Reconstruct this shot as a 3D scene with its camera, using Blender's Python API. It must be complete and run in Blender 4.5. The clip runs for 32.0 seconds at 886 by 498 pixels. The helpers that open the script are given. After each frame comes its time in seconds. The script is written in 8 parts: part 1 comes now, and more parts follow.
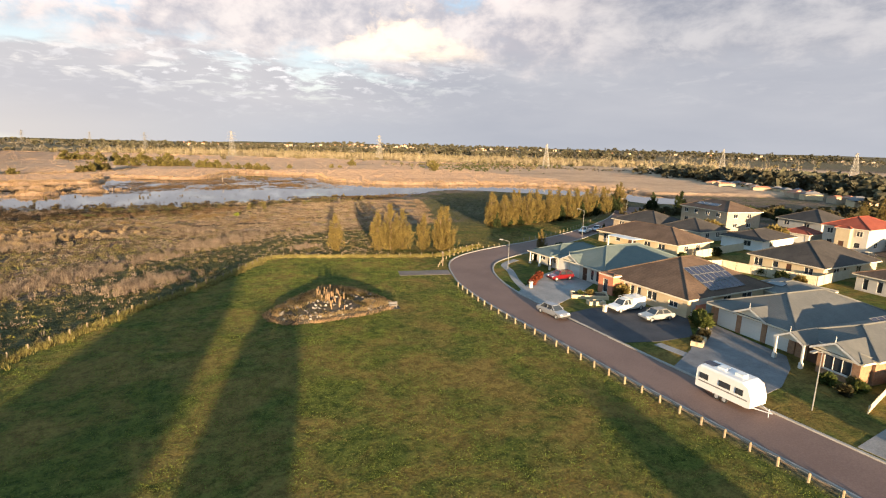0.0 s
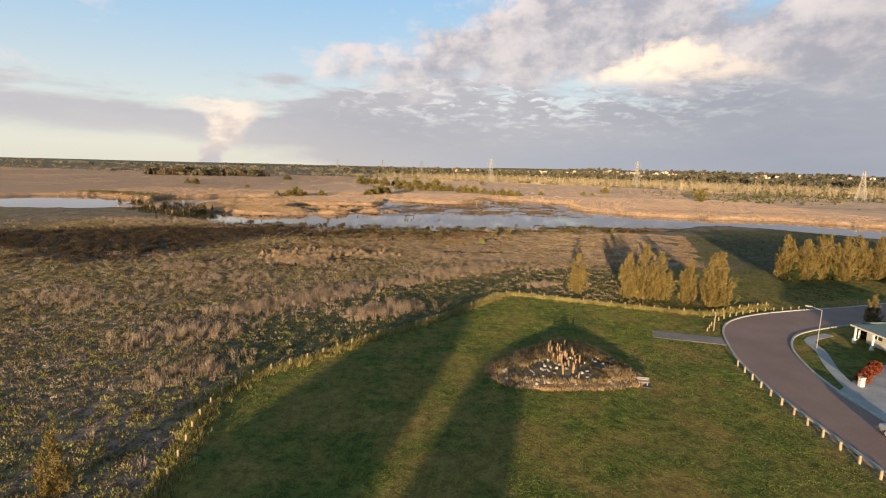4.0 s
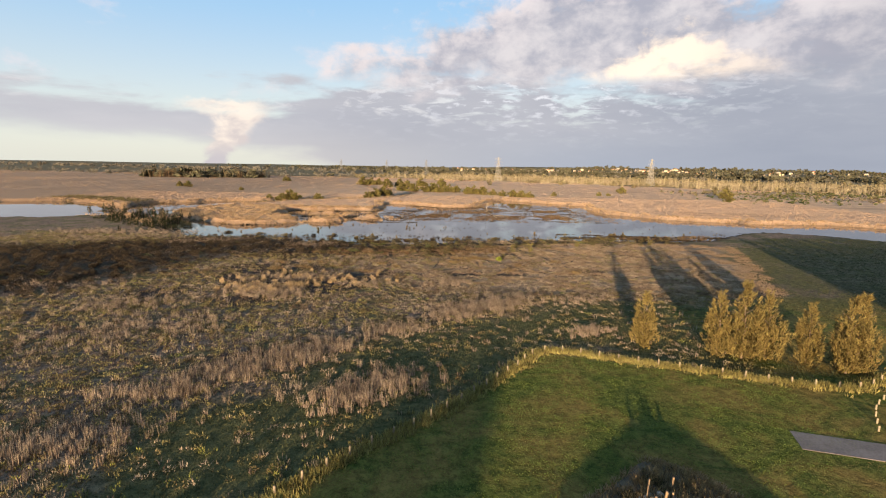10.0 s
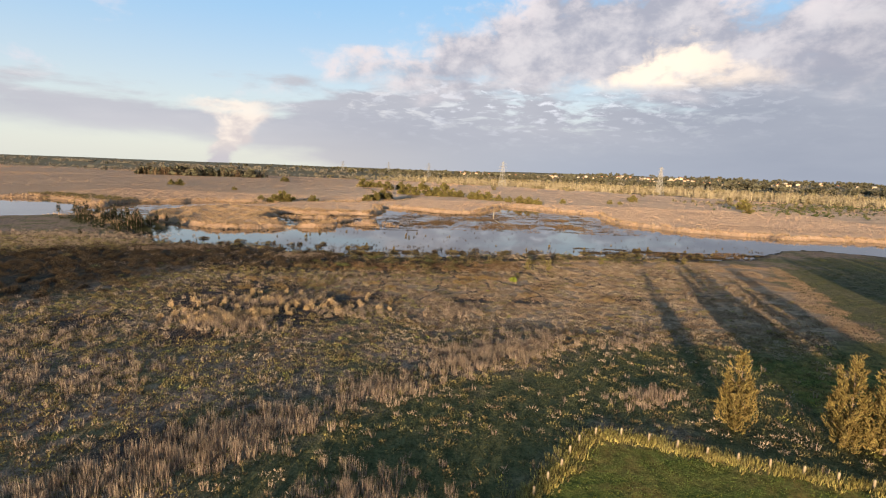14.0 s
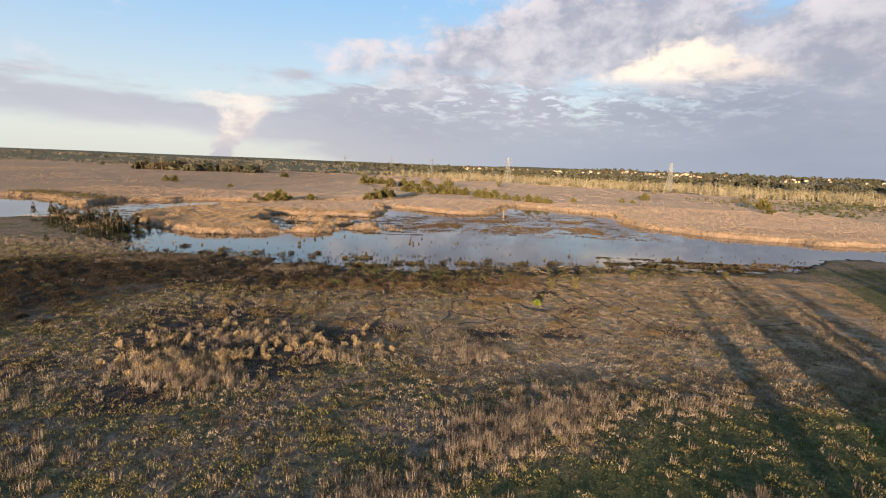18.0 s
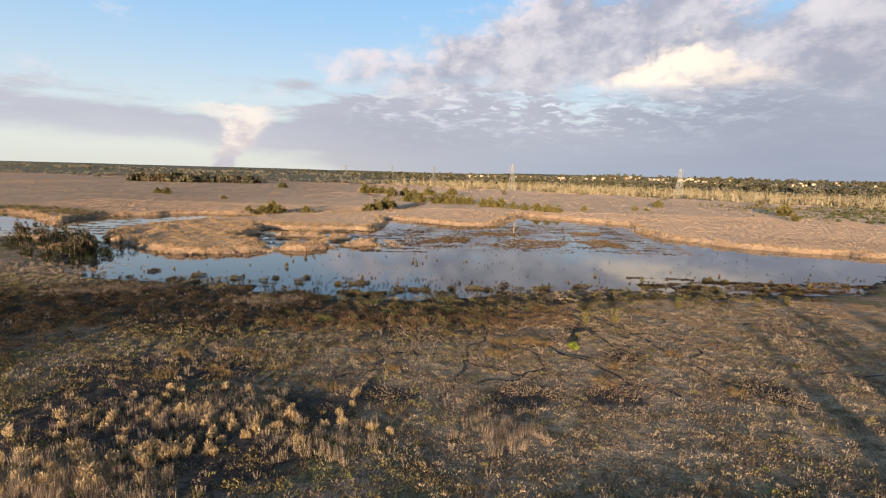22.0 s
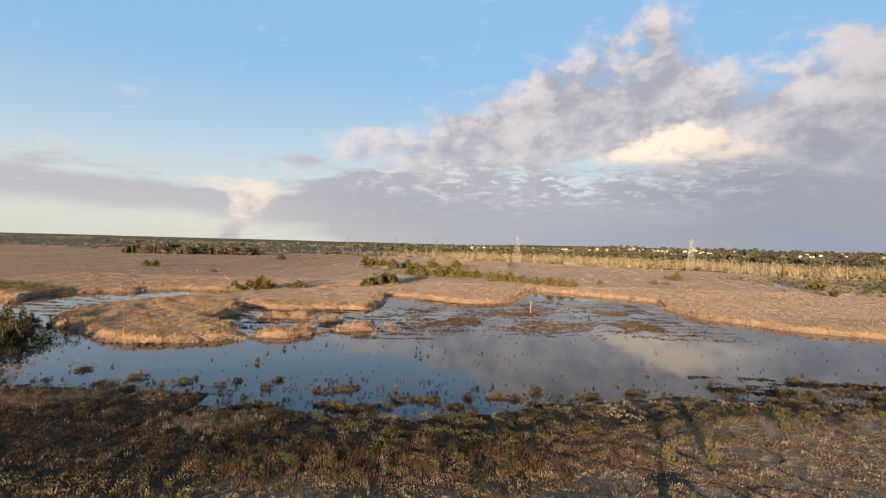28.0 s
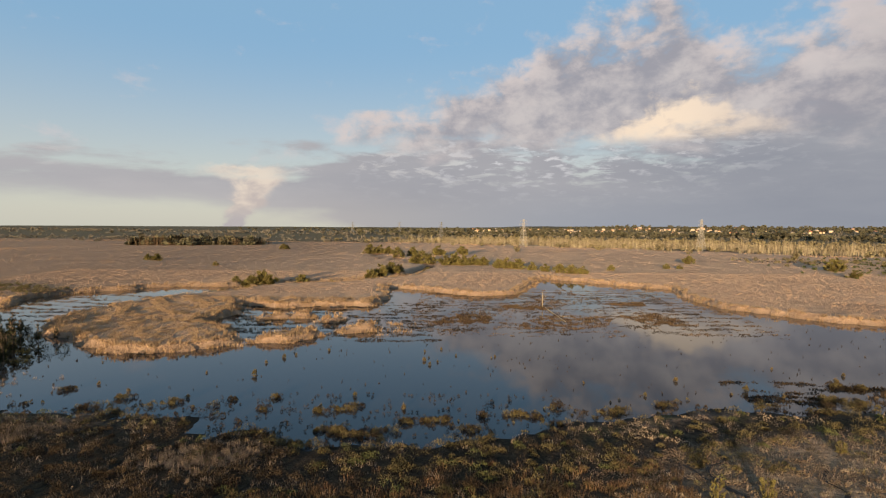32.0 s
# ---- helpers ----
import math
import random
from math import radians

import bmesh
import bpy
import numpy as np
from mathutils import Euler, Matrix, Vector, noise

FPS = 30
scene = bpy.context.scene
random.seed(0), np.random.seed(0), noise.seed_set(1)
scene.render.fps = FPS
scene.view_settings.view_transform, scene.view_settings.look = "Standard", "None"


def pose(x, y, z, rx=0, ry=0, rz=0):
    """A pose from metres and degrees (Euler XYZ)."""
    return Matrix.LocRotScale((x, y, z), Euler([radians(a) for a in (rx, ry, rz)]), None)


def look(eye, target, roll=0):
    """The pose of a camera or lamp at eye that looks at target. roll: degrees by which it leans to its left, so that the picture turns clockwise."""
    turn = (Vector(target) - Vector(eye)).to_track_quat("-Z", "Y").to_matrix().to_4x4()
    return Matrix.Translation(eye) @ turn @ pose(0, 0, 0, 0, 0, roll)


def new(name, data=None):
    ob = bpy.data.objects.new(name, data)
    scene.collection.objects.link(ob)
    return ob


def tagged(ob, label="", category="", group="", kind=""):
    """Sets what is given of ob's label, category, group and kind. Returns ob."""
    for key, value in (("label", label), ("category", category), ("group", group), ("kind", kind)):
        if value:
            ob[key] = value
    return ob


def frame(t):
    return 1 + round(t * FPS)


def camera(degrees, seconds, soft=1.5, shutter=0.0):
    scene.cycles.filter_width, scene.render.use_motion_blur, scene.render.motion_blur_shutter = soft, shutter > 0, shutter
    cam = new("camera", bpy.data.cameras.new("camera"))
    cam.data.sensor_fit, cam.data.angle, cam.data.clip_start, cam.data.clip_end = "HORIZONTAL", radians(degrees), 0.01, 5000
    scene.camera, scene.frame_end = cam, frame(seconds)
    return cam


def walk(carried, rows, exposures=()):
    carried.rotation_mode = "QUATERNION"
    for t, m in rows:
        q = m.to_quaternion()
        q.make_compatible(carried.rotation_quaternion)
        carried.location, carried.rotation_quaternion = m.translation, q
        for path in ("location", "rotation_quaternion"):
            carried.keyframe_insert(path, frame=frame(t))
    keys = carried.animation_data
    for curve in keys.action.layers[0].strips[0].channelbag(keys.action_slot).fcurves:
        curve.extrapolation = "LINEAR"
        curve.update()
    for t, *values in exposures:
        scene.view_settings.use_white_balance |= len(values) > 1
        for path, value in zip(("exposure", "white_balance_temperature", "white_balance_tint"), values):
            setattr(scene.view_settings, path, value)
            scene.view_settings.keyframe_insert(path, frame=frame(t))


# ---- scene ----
# ---------------------------------------------------------------- camera
EXPOSURES = [(0, 1.94, 6750, 10), (2, 1.72, 6700, 10), (4.9, 1.58, 6560, 10), (6.2, 1.66, 6500, 10), (13, 1.62, 6250, 10), (20, 1.6, 6080, 10), (27.5, 1.56, 6080, 10), (28, 1.46, 6350, 10), (28.6, 1.18, 6520, 10), (29.2, 1.15, 6520, 10), (30, 1.24, 6520, 10), (32, 1.18, 6570, 10)]
PATH = [
    (0, -0.80, 8.36, 20.86, -28.37, -11.40, 1.45), (0.5, -0.07, 9.65, 20.76, -26.67, -11.22, 1.59),
    (1, 0.76, 11.27, 20.75, -21.63, -10.62, 2.36), (1.5, 1.27, 12.33, 20.77, -13.80, -10.14, 3.11),
    (2, 1.79, 13.48, 20.93, -9.33, -10.06, 3.21), (2.5, 1.71, 14.21, 20.85, -1.80, -9.29, 3.28),
    (4.5, 2.90, 20.88, 21.62, -0.71, -9.21, 1.32), (5, 2.88, 22.99, 21.71, -0.66, -11.34, 1.46),
    (5.5, 2.88, 24.66, 21.84, -0.49, -10.75, 1.02), (6, 2.90, 26.41, 22.04, -0.46, -9.92, 0.43),
    (6.5, 2.87, 28.22, 22.17, -0.47, -9.71, 0.85), (7, 2.80, 30.18, 22.41, -0.41, -10.30, 1.50),
    (7.5, 2.78, 32.74, 22.15, -0.29, -9.31, 1.19), (8, 2.68, 35.43, 21.94, -0.28, -8.75, 1.65),
    (8.5, 2.59, 37.44, 21.94, -0.18, -8.81, 1.41), (9, 2.62, 39.78, 22.25, -0.14, -8.82, 1.87),
    (9.5, 2.42, 42.50, 21.91, -0.04, -9.25, 1.06), (10, 2.29, 44.85, 21.94, -0.04, -9.32, 0.95),
    (10.5, 2.30, 47.32, 21.77, 0.06, -9.53, 1.34), (11, 2.26, 49.88, 21.68, 0.08, -9.38, 1.68),
    (11.5, 2.20, 52.18, 21.49, 0.11, -9.60, 1.55), (12, 2.10, 54.73, 21.45, 0.09, -9.90, 1.97),
    (12.5, 2.02, 56.98, 21.35, 0.08, -9.53, 2.30), (13, 1.88, 59.25, 21.38, 0.31, -9.20, 1.07),
    (13.5, 1.64, 61.41, 21.47, 0.17, -8.63, 1.24), (14, 1.54, 63.82, 21.53, 0.06, -8.91, 2.16),
    (14.5, 1.43, 66.03, 21.53, 0.19, -9.27, 2.55), (16.5, 0.29, 73.00, 22.51, 0.21, -9.16, 2.23),
    (17, 0.12, 74.84, 22.71, 0.23, -9.59, 2.27), (17.5, -0.03, 76.95, 22.71, 0.24, -9.16, 2.15),
    (18, -0.20, 79.25, 22.94, 0.29, -9.54, 2.32), (18.5, -0.41, 81.35, 22.95, 0.36, -9.63, 2.33),
    (19, -0.65, 83.64, 22.99, 0.44, -9.70, 2.21), (19.5, -0.85, 85.82, 23.01, 0.42, -9.41, 2.24),
    (20, -1.09, 87.95, 22.93, 0.46, -8.88, 1.99), (20.5, -1.21, 89.83, 23.16, 0.49, -9.02, 2.14),
    (21, -1.35, 92.11, 23.23, 0.58, -8.95, 1.97), (21.5, -1.47, 94.33, 23.18, 0.61, -8.48, 2.03),
    (22, -1.61, 96.62, 23.14, 0.60, -8.69, 1.60), (22.5, -1.77, 98.61, 23.36, 0.63, -8.98, 1.64),
    (23, -1.90, 100.79, 23.34, 0.66, -8.85, 1.72), (23.5, -1.98, 102.85, 23.31, 0.69, -9.14, 1.98),
    (24, -2.23, 105.02, 23.39, 0.68, -8.90, 2.05), (24.5, -2.33, 107.13, 23.48, 0.75, -8.46, 2.37),
    (26.5, -3.21, 115.20, 23.46, 0.84, -9.42, 2.39), (27, -3.40, 117.30, 23.55, 0.89, -9.03, 1.93),
    (27.5, -3.57, 119.10, 23.59, 0.95, -8.09, 1.65), (28, -3.65, 119.71, 23.21, 1.04, -0.72, 1.55),
    (28.5, -3.73, 120.54, 22.70, 1.13, 3.74, 1.33), (29, -3.97, 122.32, 23.02, 1.06, 1.05, 0.90),
    (29.5, -4.05, 123.68, 23.49, 1.19, -1.28, 0.66), (30, -4.21, 124.62, 23.98, 1.00, -1.12, 1.62),
    (30.5, -4.49, 125.63, 24.23, 1.12, 0.77, 1.29), (31, -4.42, 125.81, 24.75, 1.26, 2.33, 0.72),
    (31.5, -4.45, 126.35, 25.14, 1.46, 1.44, 0.69), (32, -4.41, 127.31, 26.11, 1.57, -2.65, 0.28),
]

cam = camera(82.12, 32.0, soft=1.15)


def air(x, y, z, yaw, pitch, roll):
    """A camera pose from its place, heading, tilt and lean."""
    return pose(x, y, z, 0, 0, yaw) @ pose(0, 0, 0, 90 + pitch) @ pose(0, 0, 0, 0, 0, roll)


walk(cam, [(row[0], air(*row[1:])) for row in PATH], EXPOSURES)

# ---------------------------------------------------------------- sky and sun
SUN_AZ, SUN_EL = 195.2, 5.4          # the sun stands behind the camera, low over the suburb


def link(tree, a, b):
    tree.links.new(a, b)


def node(tree, kind, **values):
    n = tree.nodes.new(kind)
    for key, value in values.items():
        if key in n.inputs:
            n.inputs[key].default_value = value
        else:
            setattr(n, key, value)
    return n


def maths(tree, op, a, b=None, c=None, clamp=False):
    n = tree.nodes.new("ShaderNodeMath")
    n.operation, n.use_clamp = op, clamp
    for k, v in enumerate((a, b, c)):
        if v is None:
            continue
        if isinstance(v, (int, float)):
            n.inputs[k].default_value = v
        else:
            link(tree, v, n.inputs[k])
    return n.outputs[0]


def ease(tree, value, lo, hi, to_lo=0.0, to_hi=1.0):
    n = tree.nodes.new("ShaderNodeMapRange")
    n.interpolation_type = "SMOOTHSTEP"
    link(tree, value, n.inputs[0])
    for k, v in ((1, lo), (2, hi), (3, to_lo), (4, to_hi)):
        if isinstance(v, (int, float)):
            n.inputs[k].default_value = v
        else:
            link(tree, v, n.inputs[k])
    return n.outputs[0]


def mix(tree, fac, a, b, blend="MIX"):
    n = tree.nodes.new("ShaderNodeMix")
    n.data_type, n.blend_type = "RGBA", blend
    for k, v in ((0, fac), (6, a), (7, b)):
        if isinstance(v, (int, float)):
            n.inputs[k].default_value = v
        elif isinstance(v, tuple):
            n.inputs[k].default_value = (*v, 1)
        else:
            link(tree, v, n.inputs[k])
    return n.outputs[2]


def noise_of(tree, vector, scale, detail=4.0, rough=0.55, warp=0.0):
    n = node(tree, "ShaderNodeTexNoise", Scale=scale, Detail=detail, Roughness=rough, Distortion=warp)
    if vector is not None:
        link(tree, vector, n.inputs["Vector"])
    return n.outputs["Fac"]


def vec(tree, x, y, z):
    n = tree.nodes.new("ShaderNodeCombineXYZ")
    for k, v in enumerate((x, y, z)):
        if isinstance(v, (int, float)):
            n.inputs[k].default_value = v
        else:
            link(tree, v, n.inputs[k])
    return n.outputs[0]


def bell(tree, value, mid, width):
    d = maths(tree, "DIVIDE", maths(tree, "SUBTRACT", value, mid), width)
    return maths(tree, "POWER", 2.718, maths(tree, "MULTIPLY", maths(tree, "MULTIPLY", d, d), -1.0))


def build_world():
    world = bpy.data.worlds.new("evening_sky")
    scene.world = world
    world.use_nodes = True
    t = world.node_tree
    t.nodes.clear()
    sky = node(t, "ShaderNodeTexSky", sky_type="NISHITA", sun_disc=False, sun_elevation=radians(SUN_EL + 8),
               sun_rotation=radians(SUN_AZ), altitude=20.0, air_density=1.0, dust_density=1.2, ozone_density=1.5)
    way = t.nodes.new("ShaderNodeTexCoord").outputs["Generated"]
    sep = t.nodes.new("ShaderNodeSeparateXYZ")
    link(t, way, sep.inputs[0])
    x, y, z = sep.outputs
    az = maths(t, "MULTIPLY", maths(t, "ARCTAN2", x, y), 57.2958)
    el = maths(t, "MULTIPLY", maths(t, "ARCSINE", z), 57.2958)
    # blue of the clear parts, pale towards the ground
    blue = mix(t, ease(t, el, -1.0, 20.0), (4.7, 4.6, 4.0), (1.84, 3.3, 4.85))
    blue = mix(t, ease(t, el, 30.0, 80.0), blue, (0.8, 1.45, 2.45))
    clear = mix(t, 0.85, sky.outputs[0], blue)

    def outline(stops):
        """A height in degrees over the heading, from (heading, height) stops."""
        r = t.nodes.new("ShaderNodeValToRGB")
        r.color_ramp.interpolation = "EASE"
        link(t, maths(t, "DIVIDE", maths(t, "ADD", az, 180.0), 360.0), r.inputs[0])
        while len(r.color_ramp.elements) < len(stops):
            r.color_ramp.elements.new(0.5)
        for e, (a, h) in zip(r.color_ramp.elements, stops):
            e.position, e.color = (a + 180) / 360, (h / 40, h / 40, h / 40, 1)
        return maths(t, "MULTIPLY", r.outputs[0], 40.0)

    wide = vec(t, maths(t, "MULTIPLY", az, 0.055), maths(t, "MULTIPLY", el, 0.085), 4.0)
    puff = noise_of(t, wide, 2.1, 9.0, 0.56, 0.25)
    fine = noise_of(t, vec(t, maths(t, "MULTIPLY", az, 0.10), maths(t, "MULTIPLY", el, 0.19), 7.0), 1.7, 8.0, 0.6, 0.2)
    ripple = noise_of(t, vec(t, maths(t, "MULTIPLY", az, 0.16), maths(t, "MULTIPLY", el, 0.62), 2.0), 1.5, 6.0, 0.62, 0.35)
    layer = noise_of(t, vec(t, maths(t, "MULTIPLY", az, 0.05), maths(t, "MULTIPLY", el, 0.22), 9.0), 1.6, 7.0, 0.55, 0.2)
    # grey bank along the horizon, open below on the left
    bank_top = outline([(-180, 16), (-70, 8), (-38, 6.4), (-18, 7.2), (-2, 8.6), (14, 9.2), (28, 11), (45, 20), (80, 30), (180, 20)])
    bank = ease(t, maths(t, "ADD", maths(t, "SUBTRACT", bank_top, el), maths(t, "MULTIPLY", maths(t, "SUBTRACT", layer, 0.5), 15.0)), -0.8, 1.9)
    foot = outline([(-180, 9), (-60, 8.6), (-30, 8.2), (-17, 6.6), (-8, 4.0), (20, 0.0), (70, 0.0), (180, 8)])
    bank = maths(t, "MULTIPLY", bank, ease(t, maths(t, "ADD", maths(t, "SUBTRACT", maths(t, "ADD", el, 5.0), foot), maths(t, "MULTIPLY", maths(t, "SUBTRACT", layer, 0.5), 5.0)), -1.6, 1.0))
    # rippled gaps in the bank under the great cloud
    gaps = maths(t, "MULTIPLY", maths(t, "MULTIPLY", bell(t, az, 14.0, 11.0), bell(t, el, 7.2, 2.6)), ease(t, ripple, 0.50, 0.66))
    bank = maths(t, "MULTIPLY", bank, maths(t, "SUBTRACT", 1.0, maths(t, "MULTIPLY", gaps, 0.85)))
    # the great heaped cloud to the right
    heap_top = outline([(-180, 6), (-40, 2), (-16, 8), (-8, 11.5), (4, 17.0), (13, 21.5), (22, 22), (30, 17.5), (42, 18.5), (60, 30), (90, 30), (180, 14)])
    crest = noise_of(t, vec(t, maths(t, "MULTIPLY", az, 0.2), maths(t, "MULTIPLY", el, 0.27), 31.0), 1.7, 8.0, 0.58, 0.15)
    rough = maths(t, "ADD", maths(t, "MULTIPLY", maths(t, "SUBTRACT", puff, 0.5), 17.0), maths(t, "MULTIPLY", maths(t, "SUBTRACT", crest, 0.5), 6.5))
    depth = maths(t, "ADD", maths(t, "SUBTRACT", heap_top, el), rough)
    heap = maths(t, "MULTIPLY", ease(t, depth, -0.6, 3.2), ease(t, maths(t, "ADD", el, maths(t, "MULTIPLY", maths(t, "SUBTRACT", fine, 0.5), 8.0)), 7.0, 10.5))
    wisps = maths(t, "MULTIPLY", ease(t, fine, 0.60, 0.80), maths(t, "MULTIPLY", ease(t, el, 40.0, 16.0), 0.55))
    grey = mix(t, layer, (2.3, 2.35, 2.65), (3.2, 3.15, 3.3))
    grey = mix(t, ease(t, el, 0.0, 5.0), mix(t, ease(t, az, -25.0, 20.0), (3.4, 3.2, 3.1), (2.4, 2.55, 2.9)), grey)
    grey = mix(t, maths(t, "MULTIPLY", ease(t, ripple, 0.52, 0.68), ease(t, el, 3.5, 6.5, 0.0, 0.7)), grey, (4.9, 4.7, 4.6))
    grey = mix(t, ease(t, az, 8.0, 34.0, 0.0, 0.8), grey, mix(t, layer, (1.75, 1.9, 2.3), (2.5, 2.6, 2.9)))
    grey = mix(t, ease(t, az, -8.0, -26.0, 0.0, 0.6), grey, mix(t, layer, (2.8, 2.8, 3.05), (4.1, 3.95, 3.9)))
    fleck = noise_of(t, vec(t, maths(t, "MULTIPLY", az, 0.34), maths(t, "MULTIPLY", el, 1.05), 12.0), 1.4, 6.0, 0.6, 0.3)
    fleck = maths(t, "MULTIPLY", ease(t, fleck, 0.52, 0.66), maths(t, "MULTIPLY", bell(t, az, 10.0, 17.0), bell(t, el, 8.6, 3.6)))
    grey = mix(t, maths(t, "MULTIPLY", fleck, 0.9), grey, (5.5, 5.45, 5.6))
    # its sunlit lap: a low heap with a flat foot and a lumpy top
    lump = noise_of(t, vec(t, maths(t, "MULTIPLY", az, 0.34), maths(t, "MULTIPLY", el, 0.5), 24.0), 1.3, 7.0, 0.55, 0.3)
    lap_top = maths(t, "ADD", 8.6, maths(t, "ADD", maths(t, "MULTIPLY", bell(t, az, 23.8, 7.0), 4.6), maths(t, "MULTIPLY", maths(t, "SUBTRACT", lump, 0.5), 6.0)))
    lap_foot = maths(t, "ADD", 8.6, maths(t, "MULTIPLY", maths(t, "SUBTRACT", fine, 0.5), 2.5))
    glow = maths(t, "MULTIPLY", ease(t, maths(t, "SUBTRACT", lap_top, el), -0.6, 1.6), ease(t, maths(t, "SUBTRACT", el, lap_foot), -0.5, 0.7))
    glow = maths(t, "MULTIPLY", glow, maths(t, "MULTIPLY", ease(t, lump, 0.28, 0.52, 0.55, 1.0), bell(t, az, 21.3, 10.5)))
    light = maths(t, "ADD", maths(t, "MULTIPLY", crest, 0.4), maths(t, "ADD", maths(t, "MULTIPLY", fine, 0.3), maths(t, "MULTIPLY", puff, 0.3)))
    body = mix(t, ease(t, light, 0.41, 0.6), (2.5, 2.45, 2.75), (4.35, 4.0, 3.95))
    rim = maths(t, "MULTIPLY", ease(t, depth, 7.0, 1.0), ease(t, light, 0.42, 0.58))
    body = mix(t, maths(t, "MULTIPLY", rim, 0.75), body, (5.3, 4.55, 4.35))
    body = mix(t, ease(t, az, 32.0, 52.0, 0.0, 0.9), body, mix(t, ease(t, fine, 0.3, 0.7), (1.35, 1.5, 1.9), (2.9, 2.9, 3.1)))
    body = mix(t, glow, body, (7.1, 5.7, 4.35))
    out = mix(t, wisps, clear, (4.7, 4.25, 4.35))
    out = mix(t, bank, out, grey)
    out = mix(t, maths(t, "MULTIPLY", heap, 0.96), out, body)
    # a column of smoke far off ahead to the left, spreading into a sunlit cap
    lean = maths(t, "ADD", -24.2, maths(t, "MULTIPLY", el, 0.62))
    wide = maths(t, "ADD", 1.0, maths(t, "MULTIPLY", el, 0.22))
    curl = maths(t, "MULTIPLY", maths(t, "SUBTRACT", lump, 0.5), 4.0)
    plume = maths(t, "MULTIPLY", ease(t, bell(t, maths(t, "ADD", az, curl), lean, wide), 0.08, 0.75), ease(t, el, 6.0, 4.6))
    cap = maths(t, "MULTIPLY", bell(t, az, -22.6, 4.3), bell(t, maths(t, "ADD", el, maths(t, "MULTIPLY", maths(t, "SUBTRACT", lump, 0.5), 3.2)), 5.5, 0.85))
    plume = maths(t, "MAXIMUM", plume, maths(t, "MULTIPLY", ease(t, cap, 0.15, 0.9), ease(t, fine, 0.36, 0.54, 0.45, 0.95)))
    smoke = mix(t, ease(t, maths(t, "ADD", lump, maths(t, "MULTIPLY", el, 0.05)), 0.45, 0.78), (4.1, 3.55, 3.3), (6.0, 5.1, 4.25))
    smoke = mix(t, ease(t, el, 2.2, 0.2), smoke, (3.3, 3.0, 3.15))
    out = mix(t, maths(t, "MULTIPLY", plume, 0.85), out, smoke)
    back = node(t, "ShaderNodeBackground", Strength=0.0605)
    link(t, out, back.inputs[0])
    link(t, back.outputs[0], t.nodes.new("ShaderNodeOutputWorld").inputs[0])


build_world()
sun = new("sun", bpy.data.lights.new("sun", "SUN"))
sun.data.energy, sun.data.angle, sun.data.color = 5.0, radians(0.8), (1.0, 0.735, 0.45)
SUN_WAY = Vector((math.sin(radians(SUN_AZ)) * math.cos(radians(SUN_EL)), math.cos(radians(SUN_AZ)) * math.cos(radians(SUN_EL)), math.sin(radians(SUN_EL))))
sun.matrix_world = look(SUN_WAY * 300, (0, 0, 0))

# ---------------------------------------------------------------- materials
def material(name, low, high, scale=3.0, rough=0.85, bump=0.3, spots=0.0, metal=0.0, per_object=0.0, blotch=0.35, island=0.0, gloss=0.3):
    """A surface of two colours, mixed by a coarse and a fine grain, with relief."""
    m = bpy.data.materials.new(name)
    m.use_nodes = True
    t = m.node_tree
    p = t.nodes["Principled BSDF"]
    at = t.nodes.new("ShaderNodeTexCoord").outputs["Object"]
    fine = noise_of(t, at, scale * 6, 4.0, 0.6)
    coarse = noise_of(t, at, scale * blotch, 5.0, 0.6)
    fac = ease(t, maths(t, "ADD", maths(t, "MULTIPLY", fine, 0.5), maths(t, "MULTIPLY", coarse, 0.5)), 0.36, 0.64)
    col = mix(t, fac, low, high)
    if per_object or island:
        r = t.nodes.new("ShaderNodeObjectInfo").outputs["Random"] if per_object else t.nodes.new("ShaderNodeNewGeometry").outputs["Random Per Island"]
        h = t.nodes.new("ShaderNodeHueSaturation")
        amount = per_object or island
        link(t, maths(t, "ADD", 1 - amount, maths(t, "MULTIPLY", r, 2 * amount)), h.inputs["Value"])
        link(t, maths(t, "ADD", 0.5 - amount * 0.05, maths(t, "MULTIPLY", r, amount * 0.1)), h.inputs["Hue"])
        link(t, col, h.inputs["Color"])
        col = h.outputs[0]
    link(t, col, p.inputs["Base Color"])
    p.inputs["Roughness"].default_value, p.inputs["Metallic"].default_value = rough, metal
    p.inputs["Specular IOR Level"].default_value = gloss
    if bump:
        b = node(t, "ShaderNodeBump", Strength=bump, Distance=0.05)
        link(t, fine, b.inputs["Height"])
        link(t, b.outputs[0], p.inputs["Normal"])
    return m


def leaf_material(name, low, high, island=0.35, through_light=0.25):
    """Leaves and blades: a dull skin that lets some light through, each clump in its own tone."""
    m = material(name, low, high, 1.5, 0.75, 0.0, island=island, gloss=0.15)
    t = m.node_tree
    p = t.nodes["Principled BSDF"]
    soft = t.nodes.new("ShaderNodeBsdfTranslucent")
    link(t, p.inputs["Base Color"].links[0].from_socket, soft.inputs[0])
    both = node(t, "ShaderNodeMixShader", Fac=through_light)
    link(t, p.outputs[0], both.inputs[1])
    link(t, soft.outputs[0], both.inputs[2])
    link(t, both.outputs[0], t.nodes["Material Output"].inputs[0])
    return m


